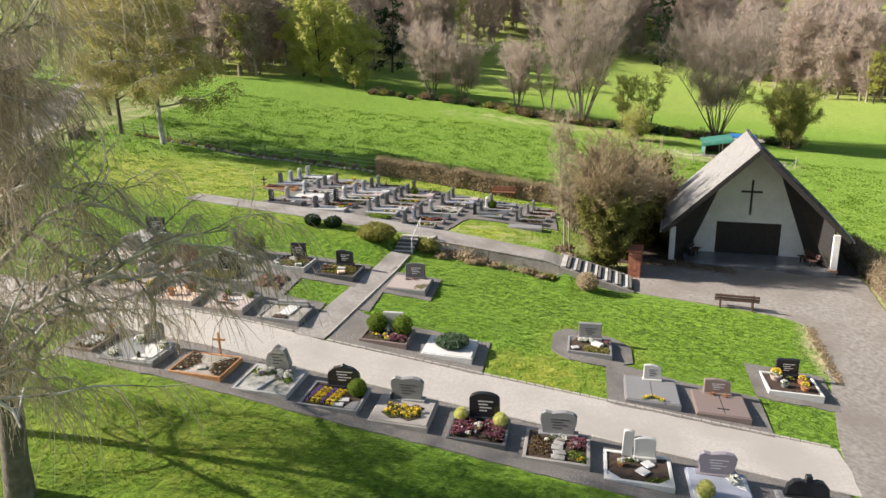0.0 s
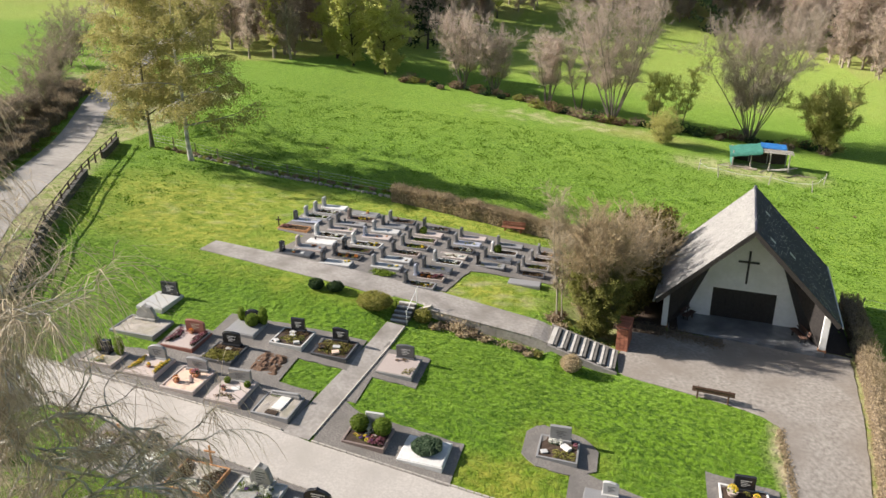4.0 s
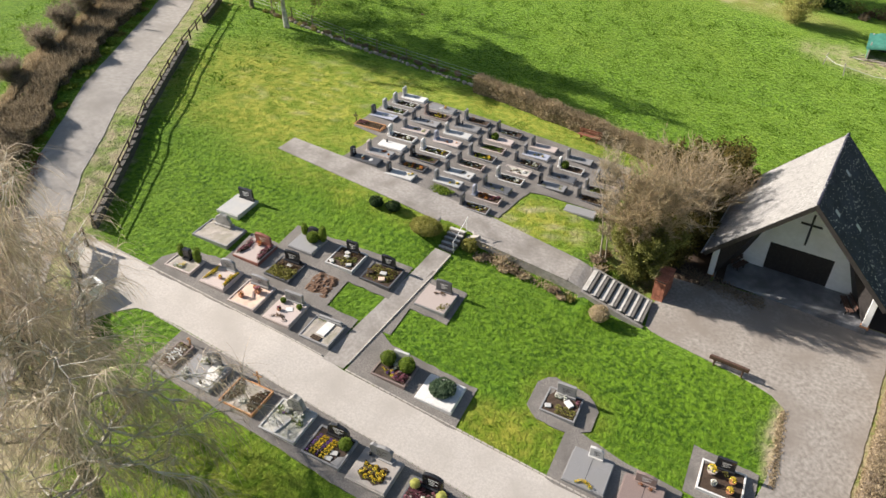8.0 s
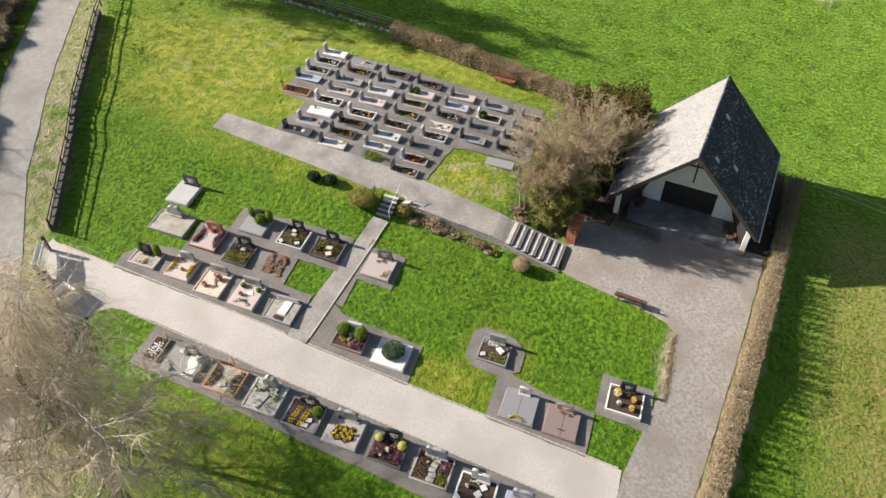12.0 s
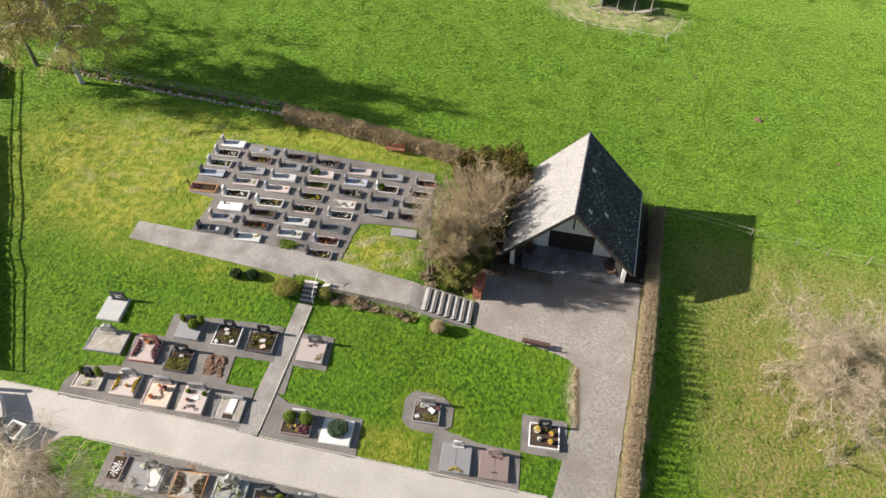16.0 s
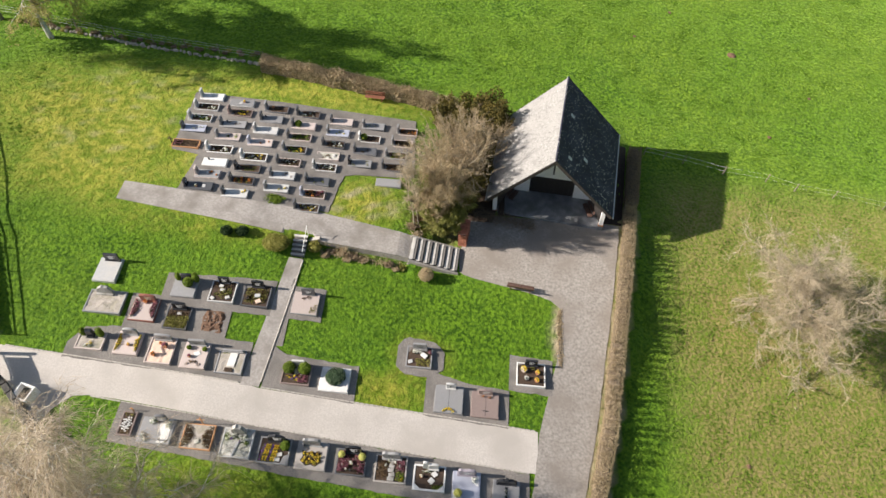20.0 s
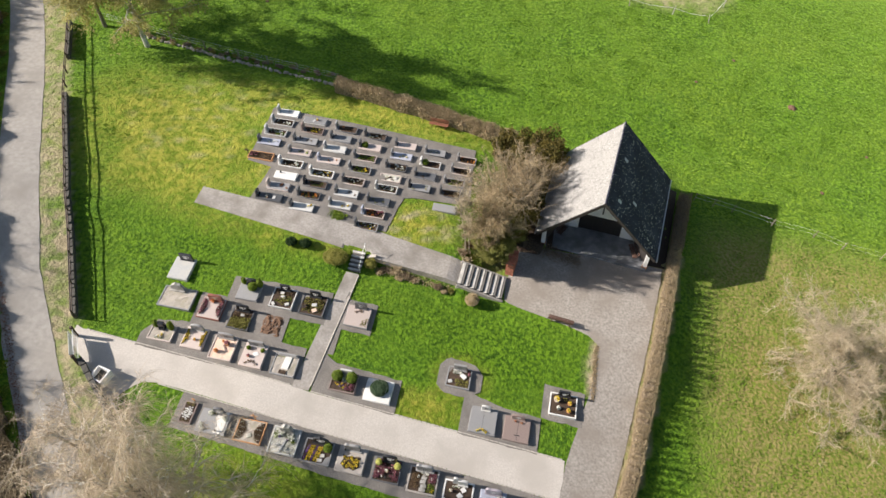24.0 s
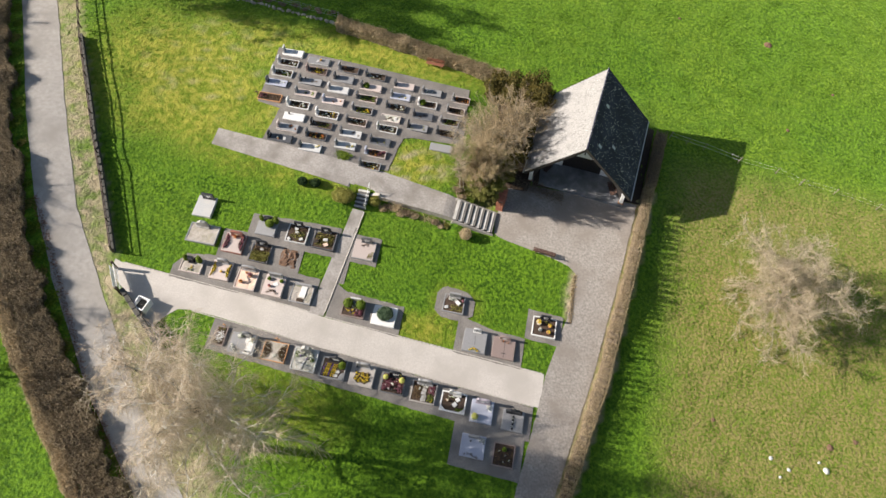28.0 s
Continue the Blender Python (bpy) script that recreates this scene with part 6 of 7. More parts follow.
def broad_tree(name, x, y, seed, height, lean, thick, reach, limbs, branches, twigs, length, fall, width, bark, twig, label, first=0.20, lift=(0.25, 0.95), nest=False):
    """Old spreading tree: one leaning trunk, crooked pale limbs, long thin twigs from every branch."""
    rng = random.Random(seed)
    base = new(name)
    base.matrix_world = Matrix.Translation((x, y, land(x, y)))
    tv, tf = [], []
    trunk = wander(rng, Vector((0, 0, -0.2)), Vector((lean[0], lean[1], 1)), height, 12, 0.0, 0.075)
    sv, sf = [], []
    ring_tube(sv, sf, trunk, [thick * 1.2] + [thick * (1 - 0.9 * i / 12) + 0.02 for i in range(1, 13)], 9)
    for k in range(limbs):
        f = first + (0.98 - first) * (k + 0.5 * rng.random()) / limbs
        i = min(int(f * 12), 11)
        p = trunk[i].lerp(trunk[i + 1], f * 12 - i)
        a = 2.4 * k + rng.uniform(-0.5, 0.5)
        ln = reach * (1 - 0.58 * f) * rng.uniform(0.75, 1.15)
        limb = wander(rng, p, Vector((math.cos(a), math.sin(a), rng.uniform(*lift))), ln, 9, -0.015, 0.24)
        lr = thick * 0.38 * (1 - 0.68 * f) * rng.uniform(0.8, 1.15)
        wv, wf = [], []
        ring_tube(wv, wf, limb, [lr * (1 - 0.85 * j / 9) for j in range(10)], 6)
        for m in range(branches):
            g = (0.14 + 0.86 * (m + rng.random()) / branches) * 9
            j = min(int(g), 8)
            q = limb[j].lerp(limb[j + 1], g - j)
            sd = (limb[j + 1] - limb[j]).normalized() * 0.8 + Vector((rng.gauss(0, 0.75), rng.gauss(0, 0.75), rng.uniform(-0.1, 0.7)))
            branch = wander(rng, q, sd, ln * rng.uniform(0.20, 0.42), 6, -0.05, 0.34)
            br = lr * (1 - 0.085 * g) * 0.5 + 0.012
            ring_tube(wv, wf, branch, [br * (1 - 0.85 * e / 6) for e in range(7)], 4)
            for w in range(twigs):
                e = rng.uniform(0.1, 1.0) * 6
                jj = min(int(e), 5)
                b = branch[jj].lerp(branch[jj + 1], e - jj)
                d = (branch[jj + 1] - branch[jj]).normalized() + Vector((rng.gauss(0, 0.7), rng.gauss(0, 0.7), rng.gauss(0.1, 0.4)))
                strand(tv, tf, rng, b, d.normalized(), rng.uniform(*length), width * rng.uniform(0.7, 1.3), rng.uniform(*fall))
        raw("limb", wv, wf, bark, base, smooth=True)
    raw("trunk", sv, sf, BARK, base, "rough grey-brown old trunk", smooth=True)
    raw("crown", tv, tf, twig, base)
    if nest:
        bm = bmesh.new()
        bmesh.ops.create_icosphere(bm, subdivisions=2, radius=0.3, matrix=Matrix.Translation(trunk[9] + Vector((0.35, 0, 0))) @ Matrix.Diagonal((1, 1, 0.7, 1)))
        for v in bm.verts:
            v.co += Vector((rng.gauss(0, 0.03), rng.gauss(0, 0.03), rng.gauss(0, 0.03)))
        part("twig_ball", bm, BARK_DARK, base, "dark ball of dense twigs in the crown")
    return tagged(base, label, "tree")


broad_tree("birch_tree", -3.8, -13.0, 41, 15.0, (-0.02, 0.10), 0.34, 10.2, 31, 13, 46, (0.6, 2.2), (0.3, 0.8), 0.011, BIRCH, TWIG_BIRCH, "large bare weeping birch with pale crooked limbs and hanging twigs", first=0.20, lift=(0.15, 0.9), nest=True)
broad_tree("birch_tree", -8.8, -10.8, 47, 11.5, (0.0, 0.06), 0.2, 6.0, 18, 9, 26, (0.5, 1.5), (0.2, 0.7), 0.010, BIRCH, TWIG_BIRCH, "slimmer bare birch with white limbs beside the lane", first=0.28, lift=(0.3, 1.0))
broad_tree("bare_tree", 42.0, 10.6, 61, 4.6, (0.05, 0.0), 0.2, 9.8, 30, 14, 48, (0.4, 1.2), (-0.12, 0.2), 0.012, BARK_PALE, TWIG_PALE, "wide bare fruit tree with pale limbs and twigs in the meadow", first=0.3, lift=(0.15, 0.8))
tree("birch_tree", -28.3, 34.0, "birch with leaning white trunk and fresh yellowish twigs", "tree", BIRCH, CATKIN, seed=51, height=15.5, spread=6.2, trunk_r=0.24, first=0.22, limbs=22, subs=9, twigs=30, rise=0.5, droop=0.45, twig_len=1.2, twig_w=0.016, lean=(-0.16, 0.03), leaves=5, leaf_s=0.09)
tree("birch_tree", -33.8, 35.6, "birch with hanging yellowish spring twigs by the fence", "tree", BARK, CATKIN, seed=52, height=15.0, spread=6.2, trunk_r=0.2, first=0.2, limbs=20, subs=9, twigs=30, rise=0.5, droop=0.45, twig_len=1.2, twig_w=0.016, leaves=5, leaf_s=0.09)
tree("birch_tree", -40.5, 43.5, "bare birch beside the lane with hanging twigs", "tree", BARK, TWIG_BIRCH, seed=53, height=13.5, spread=5.5, trunk_r=0.2, first=0.2, limbs=17, subs=8, twigs=28, rise=0.6, droop=0.4, twig_len=0.9, twig_w=0.015)
tree("bare_shrub", 13.1, 21.6, "large leafless shrub with dense grey-brown twigs", "shrub", BARK_PALE, TWIG_WARM, seed=71, height=5.7, spread=3.4, trunk_r=0.09, stems=11, first=0.10, limbs=13, subs=9, twigs=15, rise=0.9, twig_len=0.5, twig_w=0.012, fine=0.019, subl=0.4, flare=0.5)
tree("bare_shrub", 14.7, 24.4, "dense rounded leafless shrub with brown twigs by the chapel", "shrub", BARK, TWIG_WARM, seed=77, height=4.6, spread=2.4, trunk_r=0.06, stems=8, first=0.10, limbs=11, subs=8, twigs=26, rise=0.8, twig_len=0.42, twig_w=0.010, subl=0.4, flare=0.4)
tree("bare_shrub", 12.1, 16.3, "tall twiggy leafless shrub above the forecourt steps", "shrub", BARK_PALE, TWIG_WARM, seed=72, height=7.0, spread=2.4, trunk_r=0.055, stems=9, first=0.15, limbs=12, subs=8, twigs=34, rise=1.1, twig_len=0.45, twig_w=0.011, flare=0.25, subl=0.4)
tree("bare_shrub", 10.3, 22.6, "leafless shrub with fine pale twigs beside the upper graves", "shrub", BARK, TWIG_PALE, seed=76, height=3.2, spread=1.9, trunk_r=0.05, stems=6, first=0.1, limbs=9, subs=6, twigs=14, rise=0.9, twig_len=0.5, twig_w=0.008, flare=0.4)
tree("bare_tree", 10.0, 15.9, "slender leafless tree with two upright stems above the steps", "tree", BARK_PALE, TWIG_PALE, seed=73, height=8.6, spread=1.6, trunk_r=0.075, stems=2, flare=0.05, first=0.22, limbs=16, subs=7, twigs=14, rise=1.6, twig_len=0.6, twig_w=0.009)
tree("evergreen_shrub", 12.35, 16.0, "olive-green evergreen shrub above the steps", "shrub", BARK, LEAF_SHRUB, seed=171, height=4.4, spread=1.65, trunk_r=0.05, stems=9, first=0.06, limbs=11, subs=6, twigs=9, rise=0.8, twig_len=0.4, twig_w=0.008, leaves=13, leaf_s=0.058, flare=0.30)
tree("evergreen_shrub", 13.8, 18.9, "dark evergreen shrub beside the brick pier", "shrub", BARK_DARK, LEAF_YEW, seed=172, height=3.4, spread=1.6, trunk_r=0.06, stems=7, first=0.05, limbs=9, subs=6, twigs=8, rise=0.7, twig_len=0.45, twig_w=0.01, leaves=6, leaf_s=0.09, flare=0.3)
bush("yew_bush", 15.1, 27.6, "broad dark yew with bronze-tinted tips", "shrub", LEAF_YEW, 2.5, 2.2, 2.75, 17000, 0.10, 173, shell=0.72, wob=0.5)
bush("yew_bush", 11.9, 28.9, "rounded dark yew beside the hornbeam hedge", "shrub", LEAF_YEW, 1.5, 1.4, 1.7, 7000, 0.11, 175, shell=0.72, wob=0.5)
bush("yew_bush", 15.2, 23.2, "dark yew between the bare shrubs and the chapel", "shrub", LEAF_YEW, 1.2, 2.3, 1.75, 8000, 0.10, 174, shell=0.74, wob=0.5)
bush("clipped_bush", -0.95, 11.7, "broad low clipped bush with bronze leaves beside the steps", "shrub", LEAF_OLIVE, 1.15, 0.85, 0.55, 3600, 0.05, 9, shell=0.8)
bush("dark_bush", -5.1, 12.3, "small dark green round bush on the bank", "shrub", LEAF_DARK, 0.52, 0.45, 0.38, 1200, 0.05, 10, shell=0.75)
bush("dark_bush", -3.85, 12.45, "small dark green round bush on the bank", "shrub", LEAF_DARK, 0.55, 0.48, 0.36, 1200, 0.05, 11, shell=0.75)
bush("variegated_bush", 11.25, 10.95, "round variegated bush at the foot of the steps", "shrub", LEAF_DRY, 0.62, 0.6, 0.52, 1600, 0.05, 12, shell=0.72)
bush("low_shrub", 2.0, 12.15, "loose pale green shrub beside the garden steps", "shrub", LEAF_OLIVE, 0.6, 0.5, 0.48, 900, 0.06, 13, shell=0.6)
for i, (x, y, r, m) in enumerate(((4.1, 12.1, 0.6, LEAF_DRY), (5.2, 11.9, 0.55, LEAF_DRY_DARK), (6.0, 11.7, 0.4, LEAF_DRY), (8.1, 11.6, 0.42, LEAF_DRY_DARK), (9.2, 11.5, 0.36, LEAF_OLIVE), (3.3, 12.1, 0.4, LEAF_DRY_DARK), (4.7, 11.6, 0.4, LEAF_DRY), (2.9, 11.7, 0.35, LEAF_DRY), (8.7, 11.3, 0.3, LEAF_DRY), (10.1, 14.9, 0.5, LEAF_DRY), (10.9, 14.9, 0.6, LEAF_BOX), (9.6, 15.6, 0.6, LEAF_DRY_DARK), (10.4, 15.4, 0.45, LEAF_OLIVE), (9.9, 16.6, 0.5, LEAF_BROWN), (10.9, 15.2, 0.35, LEAF_OLIVE))):
    bush("low_shrub", x, y, "low brownish winter shrub along the terrace wall", "shrub", m, r, r * 0.75, r * 0.42, 700, 0.06, 30 + i, shell=0.25, group="low shrubs along the terrace", wob=0.7)

# ---------------------------------------------------------------- fences and walls on the lane
def posts_along(pts, gap):
    out = []
    for (a, b), (c, d) in zip(pts, pts[1:]):
        n = max(1, round(math.hypot(c - a, d - b) / gap))
        out += [(a + (c - a) * i / n, b + (d - b) * i / n) for i in range(n)]
    return out + [pts[-1]]


def stone_wall(name, pts, h, half, label, gap=0.8):
    w = new(name)
    spots = posts_along(pts, gap)
    rng = random.Random(9)
    for (x, y), (x2, y2) in zip(spots, spots[1:]):
        ln, ang = math.hypot(x2 - x, y2 - y), math.degrees(math.atan2(y2 - y, x2 - x))
        cx, cy = (x + x2) / 2, (y + y2) / 2
        z = land(cx, cy)
        part("wall_block", one((0, 0, h / 2 - 0.2), (ln + 0.01, half * 1.8, h + 0.35), 0.03, pose(cx, cy, z, 0, 0, ang)), WALL_DARK, w)
        part("coping_stone", one((0, 0, 0), (ln - 0.03, half * 2.1, 0.10), 0.02, pose(cx, cy, z + h + rng.uniform(-0.02, 0.02), rng.uniform(-2, 2), rng.uniform(-2, 2), ang + rng.uniform(-2, 2))), WALL_DARK, w)
    return tagged(w, label, "wall", kind="structure")


def rail_fence(name, pts, gap, h, rails, label, material, thick=0.055, base=0.0):
    f = new(name)
    spots = posts_along(pts, gap)
    for (x, y) in spots:
        part("post", one((x, y, land(x, y) + base + h / 2 - 0.15), (0.11, 0.11, h + 0.3), 0.012), material, f)
    for (x, y), (x2, y2) in zip(spots, spots[1:]):
        for r in rails:
            p, q = Vector((x, y, land(x, y) + base + r)), Vector((x2, y2, land(x2, y2) + base + r))
            part("rail", rod(p, q, thick, thick * 0.9, 6), material, f)
    return tagged(f, label, "fence")


LANE_FENCE = [(-19.75, 1.5), (-22.45, 6.6), (-26.6, 14.5), (-31.35, 23), (-37.4, 35)]
stone_wall("lane_wall", LANE_FENCE[:3] + [(-31.9, 24.0)], 0.52, 0.2, "low dark fieldstone wall along the lane")
rail_fence("rail_fence", LANE_FENCE, 2.4, 0.72, (0.28, 0.63), "weathered two-rail timber fence on the lane wall", TIMBER_DARK, 0.05, 0.5)
stone_wall("lane_wall", [(-34.6, 29.4), (-37.4, 35)], 0.6, 0.2, "low dark fieldstone wall by the birches")
stone_wall("gate_wall", [(-17.4, -2.0), (-15.0, -4.1), (-12.2, -6.6)], 0.85, 0.2, "dark fieldstone wall beside the cemetery gate")

gate = new("cemetery_gate")
gate.matrix_world = pose(-18.95, 0.1, land(-18.9, 0.0), 0, 0, -59)
tagged(gate, "open white-painted metal gate leaf with vertical bars", "gate")
for x in (0.05, 2.75):
    part("gate_post", one((x, 0, 0.65), (0.2, 0.2, 1.5), 0.02), TIMBER_DARK, gate, "dark square gate post")
for z in (0.25, 1.15):
    part("gate_rail", rod((0.2, 0.05, z), (2.6, 0.05, z), 0.03), METAL_WHITE, gate)
for k in range(13):
    part("gate_bar", rod((0.22 + 0.197 * k, 0.05, 0.2), (0.22 + 0.197 * k, 0.05, 1.2), 0.02), METAL_WHITE, gate)
part("notice_board", one((1.4, -0.22, 0.9), (2.2, 0.03, 0.85), 0.01, pose(0, 0, 0, 0, 0, 0)), METAL_WHITE, gate, "white slatted gate panel")
for k in range(6):
    part("panel_slat", one((0.55 + 0.34 * k, -0.245, 0.9), (0.12, 0.012, 0.7), 0.004), GR_GREY, gate)

bin_box = new("compost_bin")
bin_box.matrix_world = pose(-15.3, -2.9, land(-15.3, -2.9), 0, 0, -14)
tagged(bin_box, "square open-topped white concrete refuse bin", "bin")
for sx in (-1, 1):
    part("side_panel", one((sx * 0.53, 0, 0.38), (0.13, 1.19, 0.86), 0.02), METAL_WHITE, bin_box)
    part("side_panel", one((0, sx * 0.53, 0.38), (0.925, 0.13, 0.86), 0.02), METAL_WHITE, bin_box)
part("bin_floor", one((0, 0, 0.2), (0.92, 0.92, 0.3), 0), WALL_DARK, bin_box)
rack = new("watering_can_rack")
rack.matrix_world = pose(-13.95, -4.55, land(-13.7, -5.0), 0, 0, -40)
for x in (0, 1.5):
    part("rack_post", rod((x, 0, -0.05), (x, 0, 1.05), 0.03), METAL_DARK, rack)
for z in (0.5, 1.0):
    part("rack_rail", rod((-0.1, 0, z), (1.6, 0, z), 0.025), METAL_DARK, rack)
for k in range(4):
    can = part("watering_can", rod((0.2 + 0.38 * k, 0.12, 0.28), (0.2 + 0.38 * k, 0.12, 0.52), 0.11, 0.10, 10), METAL_GALV, rack)
    part("spout", rod((0.2 + 0.38 * k, 0.2, 0.36), (0.2 + 0.38 * k, 0.42, 0.55), 0.025, 0.015, 6), METAL_DARK, can)
tagged(rack, "galvanised rack with hanging dark watering cans", "rack")

# field fence along the back of the cemetery and behind the chapel
wire_posts = posts_along([(-34.3, 36.4), (-26.5, 35.9), (-18.8, 35.6), (-12, 35.2), (-7.4, 34.9)], 3.1)
ff = new("field_fence")
for x, y in wire_posts:
    part("post", one((x, y, land(x, y) + 0.5), (0.09, 0.09, 1.3), 0.01), TIMBER_GREY, ff)
for (x, y), (x2, y2) in zip(wire_posts, wire_posts[1:]):
    for r in (0.4, 0.75, 1.05):
        part("wire", rod((x, y, land(x, y) + r), (x2, y2, land(x2, y2) + r), 0.012, 0.012, 4), METAL_GALV, ff)
tagged(ff, "grey post and wire field fence", "fence")
for k in range(36):
    x = -32 + 0.7 * k + 0.2 * math.sin(k * 3.3)
    y = 35.5 + 0.25 * math.sin(k * 1.9)
    bush("verge_tuft", x, y, "dry grass tuft along the field fence", "grass tuft", LEAF_DRY_DARK if k % 3 else LEAF_OLIVE, 0.34, 0.26, 0.2, 160, 0.07, 100 + k, shell=0.3, group="dry tufts along the field fence")
nf = new("wire_fence")
pn = [(31.0, 28.7), (32.9, 28.4), (34.8, 28.1), (38.6, 27.2), (42.7, 26.8), (45.3, 25.9), (48.9, 25.5), (53.4, 24.6), (60, 23)]
for x, y in pn:
    part("post", one((0, 0, 0.5), (0.08, 0.08, 1.3), 0.01, pose(x, y, land(x, y), 0, 6, 0)), TIMBER_GREY, nf)
for (x, y), (x2, y2) in zip(pn, pn[1:]):
    for r in (0.5, 1.0):
        part("wire", rod((x, y, land(x, y) + r), (x2, y2, land(x2, y2) + r), 0.011 if x < 38 else 0.005, 0.011 if x < 38 else 0.005, 4), METAL_WHITE, nf)
tagged(nf, "loose pale electric tape fence on grey posts", "fence")

# ---------------------------------------------------------------- field shelter
TARP_GREEN = mat("green_tarpaulin", (0.030, 0.15, 0.112), (0.065, 0.235, 0.185), 3, 0.6, 0.3, 8)
TIMBER_PALE = mat("bleached_timber", (0.34, 0.31, 0.27), (0.50, 0.47, 0.42), 9, 0.85, 0.3, 40, vary=0.15)
TARP_BLUE = mat("blue_tarpaulin", (0.015, 0.12, 0.38), (0.04, 0.22, 0.52), 3, 0.6, 0.3, 8)
shed = new("field_shelter")
shed.matrix_world = pose(28.4, 65.4, land(28.4, 65.0), 0, 0, -3)
tagged(shed, "open timber field shelter under green and blue tarpaulins", "shed")
for x in (-3.1, -1.1, 1.0, 3.1):
    for y in (-1.5, 1.5):
        part("post", one((x, y, 1.0), (0.13, 0.13, 2.3), 0.015), TIMBER_PALE, shed, "pale squared post")
part("back_wall", one((0, 1.58, 1.0), (6.4, 0.06, 1.9), 0.01), TIMBER_DARK, shed)


def tarp(name, x0, x1, z0, z1, y0, y1, drop, material, label):
    """A sheet laid over the roof poles: it sags between them and its front edge hangs down in folds."""
    vs, fs, n, m = [], [], 14, 8
    for j in range(m + 1):
        for i in range(n + 1):
            u, v = i / n, j / m
            sag = 0.03 * math.sin(u * 3 * math.pi) ** 2 + 0.05 * noise.noise((u * 6 + x0, v * 5, 2.0))
            y = y0 + (y1 - y0) * max(0, v - 0.12) / 0.88 - 0.02 * math.sin(u * 17)
            z = z0 + (z1 - z0) * u + 0.28 * v - sag - (drop * (0.12 - v) / 0.12 if v < 0.12 else 0)
            vs += [(x0 + (x1 - x0) * u, y, z), (x0 + (x1 - x0) * u, y, z - 0.02)]
    for j in range(m):
        for i in range(n):
            o, q = 2 * (j * (n + 1) + i), 2 * ((j + 1) * (n + 1) + i)
            fs += [(o, o + 2, q + 2, q), (o + 1, q + 1, q + 3, o + 3)]
    return raw(name, vs, fs, material, shed, label, smooth=True)


tarp("green_tarpaulin", -3.5, 0.1, 1.75, 2.25, -1.75, 1.8, 0.35, TARP_GREEN, "faded green tarpaulin sagging over the roof poles")
tarp("blue_tarpaulin", 0.0, 2.9, 2.36, 2.18, 0.1, 1.8, 0.06, TARP_BLUE, "bright blue tarpaulin over the roof")
part("side_wall", one((-3.22, 0.1, 0.9), (0.05, 3.0, 1.6), 0.01, pose(0, 0, 0, 0, 3, 0)), TARP_GREEN, shed, "green tarpaulin side")
for k in range(6):
    part("roof_pole", rod((0.1, -1.7 + 0.28 * k, 2.14 + 0.02 * k), (3.5, -1.75 + 0.3 * k, 1.98 + 0.02 * k), 0.05), TIMBER_PALE, shed)
for k in range(5):
    part("plank", one((1.6 + 0.35 * k, -1.9, 0.12 + 0.03 * k), (1.6, 0.15, 0.05), 0.01, pose(0, 0, 0, 0, 0, 4 * k)), TIMBER_PALE, shed)
tape = new("tape_fence")
tagged(tape, "sagging white tape fence on pale stakes before the shelter", "fence")
TAPE = [(21.1, 59.8), (23.2, 58.4), (28.6, 58.4), (33.1, 58.1), (35.0, 61.8)]
for k, (x, y) in enumerate(TAPE):
    part("stake", one((0, 0, 0.55), (0.09, 0.09, 1.5), 0.015, pose(x, y, land(x, y), 0, 7 * (-1) ** k, 0)), TIMBER_PALE, tape)
for (x, y), (x2, y2) in zip(TAPE, TAPE[1:]):
    mid = ((x + x2) / 2, (y + y2) / 2)
    ends = (Vector((x, y, land(x, y) + 0.95)), Vector((*mid, land(*mid) + 0.7)), Vector((x2, y2, land(x2, y2) + 0.95)))
    part("tape", rod(ends[0], ends[1], 0.02, 0.02, 5), METAL_WHITE, tape)
    part("tape", rod(ends[1], ends[2], 0.02, 0.02, 5), METAL_WHITE, tape)
rng = random.Random(64)
for k in range(16):
    x, y, ln = 24.2 + 9.5 * rng.random(), 62.6 + 1.4 * rng.random(), rng.uniform(0.9, 2.6)
    p = part("loose_pole", rod((-ln / 2, 0, 0), (ln / 2, 0, 0.1), 0.055, 0.04, 6), TIMBER_GREY if k % 3 else TIMBER_PALE)
    p.matrix_world = pose(x, y, land(x, y) + 0.06, 0, 0, rng.uniform(-40, 60))
    tagged(p, "pale timber pole lying in the grass before the shelter", "pole", "loose poles round the shelter")

# ---------------------------------------------------------------- brook-side trees
T1 = dict(first=0.3, rise=1.15, droop=0.0, subl=0.42)
W1 = dict(twigs=20, twig_len=1.1, twig_w=0.013)
spots = [("bare_tree", -12.5, 82.0, BARK, dict(height=9.5, spread=4.2, trunk_r=0.13, stems=9, limbs=10, subs=7, flare=0.3)),
         ("bare_tree", -7.5, 81.5, BARK, dict(height=8.0, spread=3.6, trunk_r=0.11, stems=8, limbs=10, subs=6, flare=0.36)),
         ("bare_tree", 0.8, 80.0, BARK, dict(height=9.0, spread=3.4, trunk_r=0.12, stems=8, limbs=10, subs=6, flare=0.3)),
         ("bare_tree", 5.5, 79.0, BARK, dict(height=12, spread=2.6, trunk_r=0.16, stems=2, limbs=12, subs=6, flare=0.1)),
         ("bare_tree", 10.3, 76.5, BARK, dict(height=17, spread=4.6, trunk_r=0.12, stems=13, limbs=13, subs=7, flare=0.38)),
         ("bare_tree", 28.6, 77.0, BARK, dict(height=16.5, spread=4.8, trunk_r=0.11, stems=15, limbs=13, subs=7, flare=0.40))]
